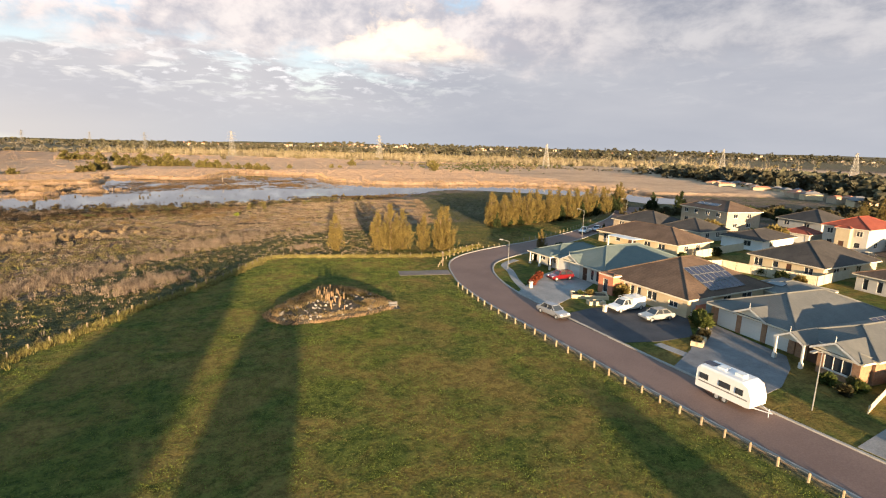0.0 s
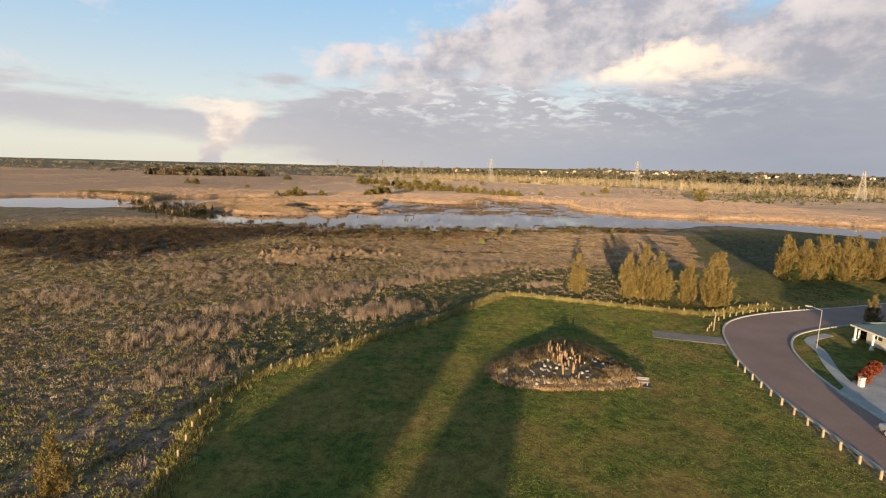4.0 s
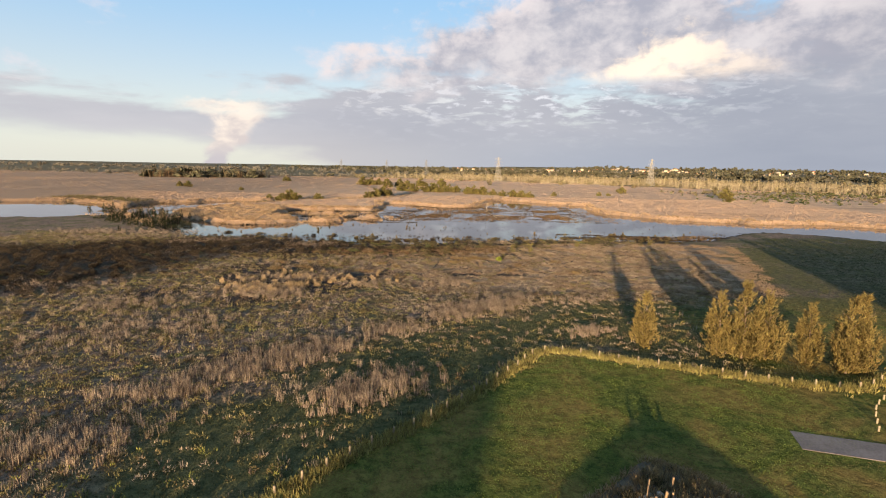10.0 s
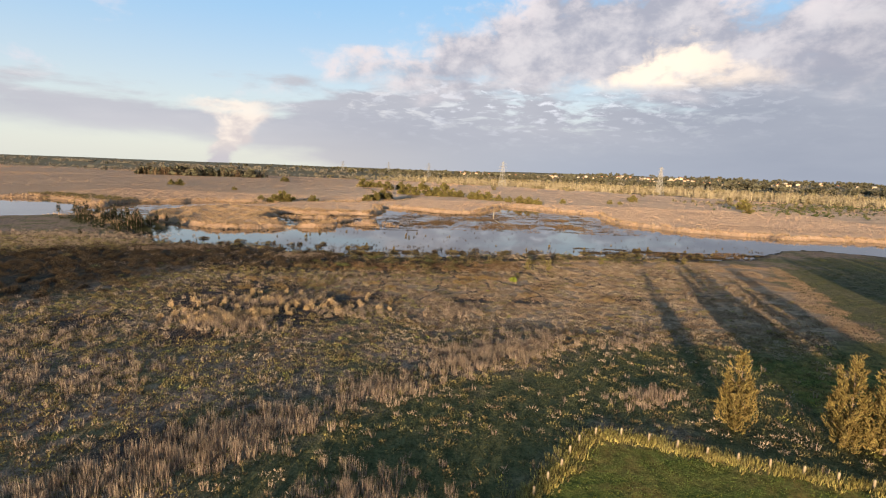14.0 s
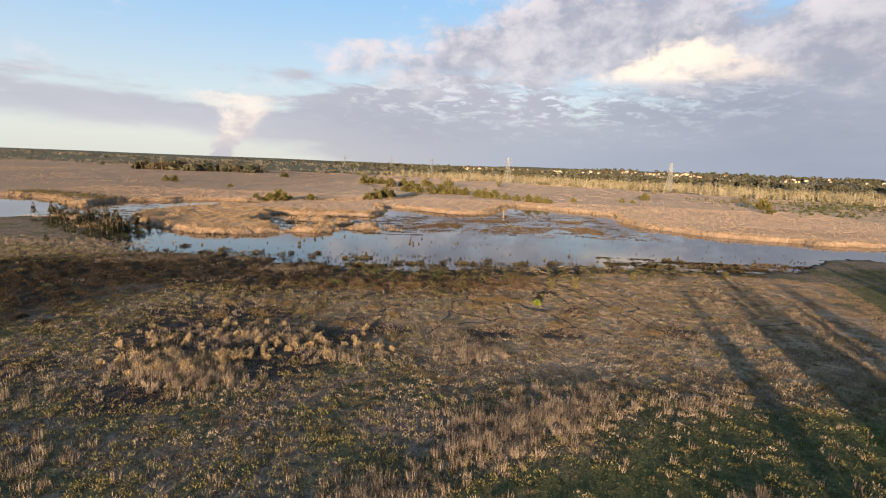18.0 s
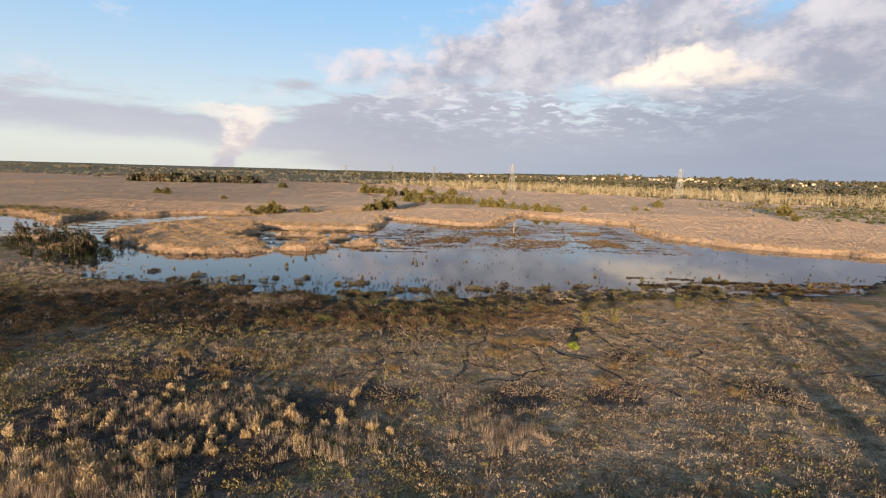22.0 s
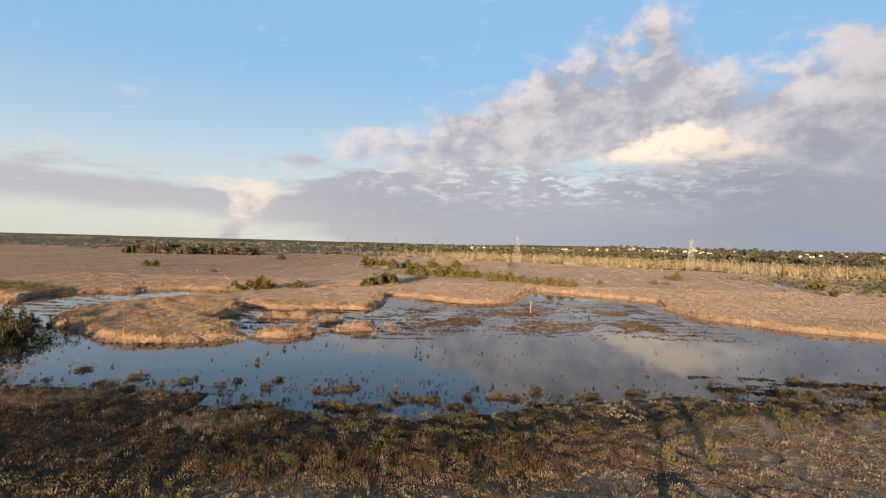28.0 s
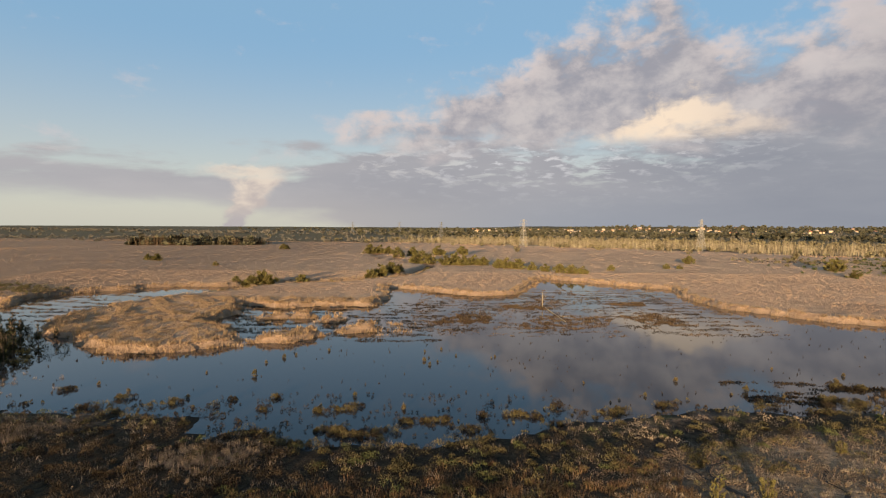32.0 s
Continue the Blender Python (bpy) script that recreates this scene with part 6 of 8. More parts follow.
def block(parent, x0, x1, y0, y1, h, wall, roof, pitch=22, front=(), right=(), left=(), back=(), over=0.5, gable=None, base=0.0, trim=None, roofed=True, fascia=None):
    """One wing of a house: four walls with their windows and doors, and its roof. Openings: (kind, x, width, sill, head)."""
    sides = ((front, pose(x0, y0, base), x1 - x0), (right, pose(x1, y0 + 0.22, base, 0, 0, 90), y1 - y0 - 0.44), (back, pose(x1, y1, base, 0, 0, 180), x1 - x0), (left, pose(x0, y1 - 0.22, base, 0, 0, -90), y1 - y0 - 0.44))
    for ops, m, length in sides:
        part("wall", wall_panel(length, h, [o[1:5] for o in ops]), wall, parent, "", m)
        for kind, x, w, lo, hi in (o[:5] for o in ops):
            q = m @ Matrix.Translation((x, 0, 0))
            if kind == "window":
                window(parent, q, w, lo, hi, trim, max(1, round(w / 0.9)))
            elif kind == "garage":
                garage_door(parent, q, w, hi)
            elif kind == "door":
                house_door(parent, q, w, hi)
    if roofed:
        bm, caps, eave, soffit = hip_roof(x0, x1, y0, y1, base + h, pitch, over, gable)
        top = part("roof", bm, roof, parent)
        part("ridge_cap", caps, roof, top)
        part("gutter", eave, fascia or FASCIA, top)
        part("soffit", soffit, TRIM_WHITE, top)


def gable_front(parent, cx, y, w, z, pitch, depth, roof, trim):
    """A small gable that faces the street: two slopes, bargeboards and a filled face."""
    h = w / 2 * math.tan(radians(pitch))
    bm = bmesh.new()
    uv = bm.loops.layers.uv.new("UVMap")
    roof_faces(bm, [[(cx - w / 2, y + depth, z), (cx - w / 2, y, z), (cx, y, z + h), (cx, y + depth, z + h)], [(cx + w / 2, y, z), (cx + w / 2, y + depth, z), (cx, y + depth, z + h), (cx, y, z + h)]], uv)
    g = part("gable", bm, roof, parent)
    b = bmesh.new()
    for s in (-1, 1):
        a, c = Vector((cx + s * w / 2, y - 0.03, z - 0.04)), Vector((cx, y - 0.03, z + h - 0.04))
        vs = [b.verts.new(p) for p in (a, c, c - Vector((0, 0, 0.22)), a - Vector((0, 0, 0.22)))]
        b.faces.new(vs if s < 0 else vs[::-1])
        vs2 = [b.verts.new(v.co + Vector((0, 0.05, 0))) for v in vs]
        b.faces.new(vs2[::-1] if s < 0 else vs2)
    part("bargeboard", b, trim, g, "white bargeboards")
    b = bmesh.new()
    b.faces.new([b.verts.new(p) for p in ((cx - w / 2 + 0.2, y + 0.25, z - 0.02), (cx + w / 2 - 0.2, y + 0.25, z - 0.02), (cx, y + 0.25, z + h - 0.1))])
    part("gable_face", b, FASCIA, g)
    b = bmesh.new()
    tube(b, (cx, y, z + h - 0.05), (cx, y, z + h + 0.55), 0.035, 0.02, 5)
    part("finial", b, TRIM_WHITE, g)


def columns(parent, spots, h, mat):
    for x, y in spots:
        b = bmesh.new()
        box(b, x - 0.16, x + 0.16, y - 0.16, y + 0.16, 0, 0.6)
        box(b, x - 0.09, x + 0.09, y - 0.09, y + 0.09, 0.6, h)
        part("porch_post", b, mat, parent)


def solar_panels(parent, m, cols, rows):
    for i in range(cols):
        for j in range(rows):
            b = bmesh.new()
            box(b, i * 1.05, i * 1.05 + 1.0, j * 1.7, j * 1.7 + 1.64, 0.06, 0.10)
            p = part("solar_panel", b, SOLAR, parent, "", m)
            f = bmesh.new()
            for a, c, d, e in ((0, 1.0, 0, 0.04), (0, 1.0, 1.6, 1.64), (0, 0.04, 0.04, 1.6), (0.96, 1.0, 0.04, 1.6)):
                box(f, i * 1.05 + a, i * 1.05 + c, j * 1.7 + d, j * 1.7 + e, 0.05, 0.115)
            part("panel_frame", f, PYLON_STEEL, p)


def slope(x, y, z, pitch, turn):
    return pose(x, y, z, 0, 0, turn) @ pose(0, 0, 0, pitch, 0, 0)


def lot(name, label, x, y, turn):
    h = tagged(new(name), label, "house")
    h.matrix_basis = pose(x, y, 0.0, 0, 0, turn)
    return h


W = lambda x, w, lo=0.9, hi=2.1: ("window", x, w, lo, hi)
G = lambda x, w, h=2.15: ("garage", x, w, 0, h)
D = lambda x, w=1.0, h=2.05: ("door", x, w, 0, h)


def build_houses():
    # blue-green steel roof, two wings
    h = lot("house", "single-storey house with pale walls and a blue-green steel roof", 58.2, 82, -91)
    block(h, 0, 6.2, 0.8, 12, 2.5, RENDER_GREY, ROOF_BLUE, 21, front=[W(0.8, 1.6), D(3.4), W(4.8, 1.0)], left=[W(3, 1.5), W(7, 1.5)])
    block(h, 6.42, 18, 0, 19, 2.55, RENDER_GREY, ROOF_BLUE, 22, front=[G(0.5, 2.5), G(3.5, 2.5), D(6.8), W(8.6, 0.7, 0.4, 2.1), W(9.8, 0.7, 0.4, 2.1)], right=[W(4, 1.8), W(10, 1.2)])
    gable_front(h, 10.4, -0.55, 4.6, 2.55, 26, 4.5, ROOF_BLUE, TRIM_WHITE)
    columns(h, [(0.2, -0.9), (3.0, -0.9), (5.9, -0.9)], 2.45, TRIM_WHITE)
    bm, caps, eave, soffit = hip_roof(0.0, 6.0, -1.1, 2.0, 2.48, 14, 0.25)
    r = part("porch_roof", bm, ROOF_BLUE, h)
    part("gutter", eave, FASCIA, r)
    # brown tiles, red feature wall and solar panels
    h = lot("house", "cream house with brown roof tiles and a red rendered corner", 56.8, 63, -91)
    block(h, 0, 14.6, 0, 17, 2.6, BRICK_CREAM, ROOF_BROWN, 24, front=[W(4.0, 0.7, 0.5, 2.1), W(5.2, 0.7, 0.5, 2.1), W(6.4, 0.7, 0.5, 2.1), W(8.2, 1.6), W(11.8, 1.4, 0.9, 1.7)], right=[G(0.6, 4.2), W(7, 1.6), W(11, 2.2, 0.1, 2.1)])
    block(h, 0.5, 3.4, -1.6, -0.02, 3.0, BRICK_RED, ROOF_BROWN, 4, front=[W(1.0, 0.9, 0.3, 2.3)], over=0.05)
    solar_panels(h, pose(14.2, 4.9, 2.96, 0, 0, 90) @ pose(0, 0, 0, 24), 7, 3)
    # brick house with three garage doors and a porch
    h = lot("house", "brown brick house with a grey steel roof and three garage doors", 58, 46, -97.5)
    block(h, 0, 10.6, 0, 17, 2.6, BRICK_BROWN, ROOF_GREY, 22, front=[G(0.9, 2.6), G(4.1, 2.6), G(7.3, 2.6)], left=[W(4, 1.4), W(9, 1.4)])
    block(h, 10.85, 18.2, -0.2, 21, 2.7, BRICK_BROWN, ROOF_GREY, 22, front=[D(1.2, 1.2), W(4.2, 2.2, 0.6, 2.2)], right=[W(4, 1.4), W(9, 1.8), W(14, 1.4)])
    block(h, 14.2, 18.0, -2.0, -0.45, 2.55, BRICK_BROWN, ROOF_GREY, 24, front=[W(0.6, 2.5, 0.7, 2.15)], over=0.35)
    gable_front(h, 15.9, -2.6, 4.4, 2.6, 28, 4.6, ROOF_GREY, TRIM_WHITE)
    gable_front(h, 11.9, -3.0, 3.2, 2.5, 30, 4.0, ROOF_GREY, TRIM_WHITE)
    gable_front(h, 5.4, -0.6, 4.4, 2.6, 26, 4.4, ROOF_GREY, TRIM_WHITE)
    columns(h, [(10.5, -2.8), (13.3, -2.8)], 2.5, TRIM_WHITE)
    solar_panels(h, slope(15.3, 5.6, 3.9, 22, 90), 3, 1)
    # near neighbour at the street's south
    h = lot("house", "cream house with warm tan roof tiles", 56.4, 25, -94)
    block(h, 0, 13, 0, 16, 2.6, BRICK_CREAM, ROOF_TAN, 23, front=[G(0.8, 4.8), D(6.8), W(9, 2.0)], left=[W(4, 1.4), W(9, 1.4)])
    # second row and beyond
    h = lot("house", "long cream house with brown roof tiles and a white pergola", 87.6, 95, -87)
    block(h, 0, 20.5, 0, 11, 2.6, BRICK_CREAM, ROOF_BROWN, 23, front=[W(1.5, 1.6), W(5, 1.2), D(8.4, 2.0), W(12.5, 1.6), W(16, 1.6)], right=[W(2, 1.4), W(6, 1.4)])
    b = bmesh.new()
    box(b, 5.5, 12.5, -3.6, -0.55, 2.42, 2.5)
    pg = part("pergola_roof", b, WHITE, h, "white flat pergola roof")
    columns(pg, [(5.8, -3.4), (12.2, -3.4)], 2.42, TRIM_WHITE)
    h = lot("house", "house with dark brown roof tiles behind the second row", 107, 109, -89)
    block(h, 0, 14, 0, 12, 2.6, BRICK_TAN, ROOF_DARK, 23, front=[W(2, 1.6), W(7, 1.6)], right=[W(2, 1.4), W(7, 1.4)])
    block(h, 14.25, 25, 1.5, 12, 2.6, RENDER_GREY, ROOF_DARK, 23, front=[W(1.5, 1.6), W(6, 1.4)], right=[W(2, 1.4), W(6, 1.4)])
    h = lot("house", "two-storey tan brick house with brown roof tiles and solar panels", 137, 110.5, -104)
    block(h, 0, 18, 0, 11, 5.3, BRICK_TAN, ROOF_BROWN, 21, front=[W(1.5, 1.6), W(5.5, 1.6), W(10, 1.6), W(14, 1.4), ], right=[W(2, 1.4), W(6.5, 1.4)])
    for x in (1.5, 5.5, 10, 14):
        window(h, pose(x, -0.14, 0), 1.5, 3.5, 4.7)
    for y in (2, 6.5):
        window(h, pose(18.14, y, 0, 0, 0, 90), 1.4, 3.5, 4.7)
    solar_panels(h, slope(4, 1.6, 6.1, 21, 0), 8, 1)
    h = lot("house", "low white-walled house with a charcoal roof", 111, 80, -86)
    block(h, 0, 9, 0, 14, 2.5, WHITE, ROOF_DARK, 18, front=[W(5, 1.6)], right=[W(3, 1.4)])
    h = lot("house", "cream house with a dark brown hipped tile roof", 95, 63.6, -92)
    block(h, 0, 12.6, 0, 17, 2.6, BRICK_CREAM, ROOF_DARK, 24, front=[W(0.8, 1.6, 0.6, 2.1), W(4.2, 1.0), D(6.6, 0.9), W(9.6, 1.4)], right=[W(3, 1.6), W(6, 0.8), W(10, 1.6)])
    h = lot("house", "grey rendered house with a covered terrace and brown roof", 95, 46.5, -98)
    block(h, 0, 13, 0, 12, 2.7, RENDER_GREY, ROOF_BROWN, 20, front=[W(1.0, 0.8, 0.3, 2.1), W(3.0, 0.8, 0.3, 2.1), W(6, 2.4, 0.05, 2.1), W(10, 2.0, 0.05, 2.1)])
    h = lot("house", "two-storey pale house with a red tile roof", 133.5, 70, -92)
    block(h, 0, 9.0, 0, 13, 5.3, RENDER_GREY, ROOF_RED, 24, front=[W(1, 1.2), D(4), W(6.5, 1.2)], right=[W(3, 1.4), W(8, 1.4)])
    block(h, 3.2, 6.0, -1.2, -0.02, 5.2, BRICK_CREAM, ROOF_RED, 24, front=[D(0.8, 1.1, 2.2)], over=0.3)
    for x in (0.9, 6.8):
        window(h, pose(x, -0.14, 0), 1.2, 3.5, 4.7)
    h = lot("garage", "small open garage with a red tile roof", 133, 78.5, -90)
    block(h, 0, 6.0, 0, 6, 2.4, RENDER_GREY, ROOF_RED, 22, front=[G(0.6, 4.6)])
    h = lot("house", "house with a grey-brown hipped roof at the suburb's edge", 159, 94, -100)
    block(h, 0, 13, 0, 13, 2.7, RENDER_GREY, ROOF_DARK, 24, front=[W(2, 1.6), W(8, 1.6)])
    h = lot("house", "distant cream house with a tan tile roof", 175, 76, -100)
    block(h, 0, 13, 0, 13, 2.7, BRICK_CREAM, ROOF_TAN, 24, front=[W(2, 1.6), W(8, 1.6)])
    h = lot("house", "distant house with charcoal tiles", 149, 50, -100)
    block(h, 0, 14, 0, 13, 2.7, BRICK_CREAM, ROOF_DARK, 24, front=[W(2, 1.6), W(8, 1.6)])
    h = lot("house", "distant brick house with red tiles", 127, 40, -100)
    block(h, 0, 14, 0, 13, 2.7, BRICK_TAN, ROOF_BROWN, 24, front=[W(2, 1.6), W(8, 1.6)])
    # shed with a low steel roof between two houses
    h = tagged(new("shed"), "low backyard shed with a blue-grey steel roof and a skylight", "shed")
    h.matrix_basis = pose(73, 51.5, 0, 0, 0, -95)
    block(h, 0, 7.5, 0, 9, 2.2, RENDER_GREY, ROOF_GREY, 12, front=[D(1)], over=0.3)
    b = bmesh.new()
    box(b, 0, 2.2, 0, 1.4, 0.03, 0.1)
    part("skylight", b, GLASS_DARK, h, "", slope(2.4, 1.8, 2.6, 12, 0))


build_houses()


def fence_run(name, label, corners, h, mat, bay=2.35):
    """A steel or timber fence: posts and panels between corners."""
    f = tagged(new(name), label, "fence")
    for a, b in zip(corners, corners[1:]):
        a, b = Vector((*a, 0)), Vector((*b, 0))
        n = max(1, round((b - a).length / bay))
        turn = math.degrees(math.atan2(b.y - a.y, b.x - a.x))
        step = (b - a).length / n
        pm = bmesh.new()
        k = int((step - 0.12) / 0.1)
        edge = [(0.06 + i * 0.1 + d, -0.035 if i % 2 else -0.01) for i in range(k) for d in (0.01, 0.09)]
        rim = [[pm.verts.new((x, y + dy, z)) for x, y in edge] for dy, z in ((0, 0.05), (0, h), (0.02, h), (0.02, 0.05))]
        for p, q in zip(rim, rim[1:] + rim[:1]):
            for i in range(len(edge) - 1):
                pm.faces.new((p[i], p[i + 1], q[i + 1], q[i]))
        for i in (0, -1):
            pm.faces.new([r[i] for r in rim])
        panel = bm_mesh("panel", pm, mat)
        qm = bmesh.new()
        box(qm, -0.04, 0.04, -0.04, 0.04, -0.1, h + 0.04)
        post = bm_mesh("post", qm, mat)
        for i in range(n):
            m = Matrix.Translation(a + (b - a) * i / n) @ pose(0, 0, 0, 0, 0, turn)
            part("panel", panel, None, f, m=m)
            part("post", post, None, f, m=m)
    return f


fence_run("steel_fence", "cream steel fence behind the second row of houses", [(81, 66), (88, 64.5), (91, 50)], 1.7, CREAM_STEEL)
fence_run("steel_fence", "cream steel fence between two backyards", [(91, 72), (103, 73.5), (110, 74)], 1.7, CREAM_STEEL)
fence_run("steel_fence", "cream steel fence along a side lane", [(91, 50), (107, 51), (112, 54)], 1.7, CREAM_STEEL)
fence_run("front_fence", "white front fence on the street corner", [(58.8, 83), (61.4, 85.3), (66.4, 87.5), (77, 88.5)], 1.3, WHITE)
fence_run("timber_fence", "red-brown timber side gate between houses", [(57.6, 47.9), (59.9, 48)], 1.7, BRICK_RED)
fence_run("steel_fence", "cream steel side fence beside the brick house", [(54.6, 26.6), (59.4, 26.8), (73, 26.2)], 1.6, CREAM_STEEL)
fence_run("front_fence", "low cream front wall beside the lawn", [(48.9, 25.6), (54.6, 26.6)], 0.7, CREAM_STEEL)


def slab(name, label, corners, z, mat, category="driveway"):
    """A thin slab on the ground with a worn rim."""
    bm = bmesh.new()
    top = [bm.verts.new((x, y, z)) for x, y in corners]
    low = [bm.verts.new((x, y, -0.05)) for x, y in corners]
    f = bm.faces.new(top)
    n = len(corners)
    for i in range(n):
        bm.faces.new((low[i], low[(i + 1) % n], top[(i + 1) % n], top[i]))
    bmesh.ops.recalc_face_normals(bm, faces=bm.faces)
    return tagged(part(name, bm, mat), label, category, kind="structure")


slab("driveway_1", "wide patterned grey driveway before the three garages", [(42.2, 39), (47.4, 41), (50.9, 43.2), (57.7, 45.6), (55.4, 35.5), (52.4, 33.5), (47.4, 31.6), (42.2, 31.2)], 0.06, STENCIL)
slab("driveway_2", "dark asphalt driveway before the cream house", [(42, 56), (48.4, 56.5), (56.3, 53.5), (56.4, 48), (51.4, 43.6), (46.4, 44.2), (42, 45.8)], 0.055, DARK_ASPHALT)
slab("driveway_3", "pale concrete driveway before the blue-green roofed house", [(43.1, 66.5), (46, 68.5), (51.4, 72.8), (57.9, 75.5), (57.8, 66), (51.4, 62.4), (42.5, 58.6)], 0.06, CONCRETE)
slab("driveway_4", "pale concrete driveway at the south end", [(42.3, 23.5), (56.4, 24.2), (56.4, 18.5), (42.3, 19)], 0.06, CONCRETE)
walkway = resample([(45.4, 67.5), (47.6, 73), (50.2, 78), (52, 82.5), (56.5, 85)], 1.0)
tagged(new("footpath", solid_path("footpath", walkway, [(-0.6, -0.05), (-0.6, 0.05), (0.6, 0.05), (0.6, -0.05)], CONCRETE)), "narrow concrete footpath on the inner verge", "path", kind="structure")
walkway = resample([(45.6, 43.8), (45.9, 39.5)], 1.0)
tagged(new("footpath", solid_path("footpath", walkway, [(-0.6, -0.05), (-0.6, 0.045), (0.6, 0.045), (0.6, -0.05)], CONCRETE)), "narrow concrete footpath on the inner verge", "path", kind="structure")


# ---------------------------------------------------------------- gardens of the houses
def shrub(name, label, x, y, size, mat, seed, tall=1.0):
    ob = tagged(new(name), label, "shrub")
    ob.matrix_basis = pose(x, y, 0) @ Matrix.Diagonal((size, size, size * tall, 1))
    part("crown", crown_mesh("crown", 1.5, 0.85, 0.0, 420, mat, seed, 0.26, "round"), None, ob)
    b = bmesh.new()
    tube(b, (0, 0, -0.1), (0, 0, 0.8), 0.06, 0.03, 5)
    part("stem", b, BARK, ob)


def build_gardens():
    rng = random.Random(12)
    RED_LEAF = leaf_material("red_hedge_leaves", (0.12, 0.028, 0.014), (0.24, 0.06, 0.028), 0.3)
    for x, y in ((47.9, 69.2), (49.4, 70.4), (50.8, 71.4), (52.2, 72.6)):
        shrub("hedge_shrub", "low red-leaved hedge shrub beside the driveway", x, y, 0.6, RED_LEAF, rng.randint(0, 99))
    for x, y, s, m in ((56, 58.8, 1.1, GOLD_LEAF), (60.4, 83.4, 1.0, DARK_LEAF), (62.4, 84, 1.2, DARK_LEAF), (64.4, 85, 1.2, DARK_LEAF), (54.8, 44.8, 1.0, GREEN_LEAF), (55.8, 45.9, 1.1, GREEN_LEAF), (51.8, 42.6, 0.7, SCRUB_LEAF), (49.6, 42, 0.6, SCRUB_LEAF),
                       (45.8, 20.8, 1.6, GREEN_LEAF), (52, 60.8, 0.6, GOLD_LEAF), (50.8, 61.6, 0.5, GREEN_LEAF), (52.8, 27.9, 0.6, GREEN_LEAF), (53.6, 28.6, 0.6, GOLD_LEAF), (51.8, 30, 0.7, GREEN_LEAF), (50.9, 28.2, 0.6, SCRUB_LEAF), (87, 72, 1.0, DARK_LEAF), (85, 70, 1.0, GREEN_LEAF), (90, 58, 0.9, DARK_LEAF), (89, 54.6, 1.0, DARK_LEAF), (89.6, 51.8, 0.9, GOLD_LEAF),
                       (125, 76, 2.6, GOLD_LEAF), (121, 90, 2.4, GOLD_LEAF), (142, 58, 2.0, GREEN_LEAF), (98, 72.5, 1.1, DARK_LEAF), (127, 82, 1.6, GREEN_LEAF), (149, 72, 2.2, DARK_LEAF), (163, 106, 2.6, DARK_LEAF), (169, 98, 2.6, DARK_LEAF)):
        shrub("garden_shrub", "rounded garden shrub beside a house", x, y, s, m, rng.randint(100, 999))
    shrub("marsh_shrub", "bright yellow-green bush alone on the matted marsh", 15.6, 162.3, 0.6, BRIGHT_LEAF, 55)
    # walled planters
    for x, y, w, d, turn in ((51.6, 60.6, 5.2, 2.2, -35), (50, 41.9, 2.6, 1.2, 25), (54, 44.2, 3.4, 1.0, 30), (50, 57.6, 2.4, 1.2, -20)):
        p = tagged(new("planter"), "low cream walled planter of soil before a house", "planter")
        p.matrix_basis = pose(x, y, 0, 0, 0, turn)
        b = bmesh.new()
        for a, c, e, g in ((-w / 2, w / 2, -d / 2, -d / 2 + 0.2), (-w / 2, w / 2, d / 2 - 0.2, d / 2), (-w / 2, -w / 2 + 0.2, -d / 2 + 0.2, d / 2 - 0.2), (w / 2 - 0.2, w / 2, -d / 2 + 0.2, d / 2 - 0.2)):
            box(b, a, c, e, g, -0.05, 0.55)
        part("wall", b, BRICK_CREAM, p)
        b = bmesh.new()
        box(b, -w / 2 + 0.2, w / 2 - 0.2, -d / 2 + 0.2, d / 2 - 0.2, 0, 0.42)
        part("soil", b, SOIL, p)
    for x, y in ((46.8, 68), (48.6, 54.6)):
        p = tagged(new("letterbox"), "yellow rendered letterbox pillar at the driveway", "letterbox")
        p.matrix_basis = pose(x, y, 0)
        b = bmesh.new()
        box(b, -0.22, 0.22, -0.18, 0.18, -0.05, 0.95)
        part("pillar", b, FASCIA, p)
        b = bmesh.new()
        box(b, -0.26, 0.26, -0.22, 0.22, 0.95, 1.05)
        part("cap", b, KERB, p)
        b = bmesh.new()
        box(b, -0.23, -0.22, -0.1, 0.1, 0.68, 0.74)
        part("slot", b, PLASTIC_DARK, p)
    for x, y in ((72.0, 91.4), (73.4, 91.9)):
        p = tagged(new("wheelie_bin"), "dark wheelie bin standing at the kerb", "bin")
        p.matrix_basis = pose(x, y, 0)
        b = bmesh.new()
        vs = box(b, -0.3, 0.3, -0.34, 0.34, 0.05, 1.0)
        for v in vs[:4]:
            v.co.x *= 0.8
            v.co.y *= 0.8
        part("body", b, PLASTIC_DARK, p)
        b = bmesh.new()
        box(b, -0.32, 0.32, -0.38, 0.36, 1.0, 1.07)
        part("lid", b, DARK_LEAF, p)
        for s in (-0.25, 0.25):
            b = bmesh.new()
            tube(b, (s - 0.03, 0.3, 0.1), (s + 0.03, 0.3, 0.1), 0.1, 0.1, 10)
            part("wheel", b, PLASTIC_DARK, p)


build_gardens()


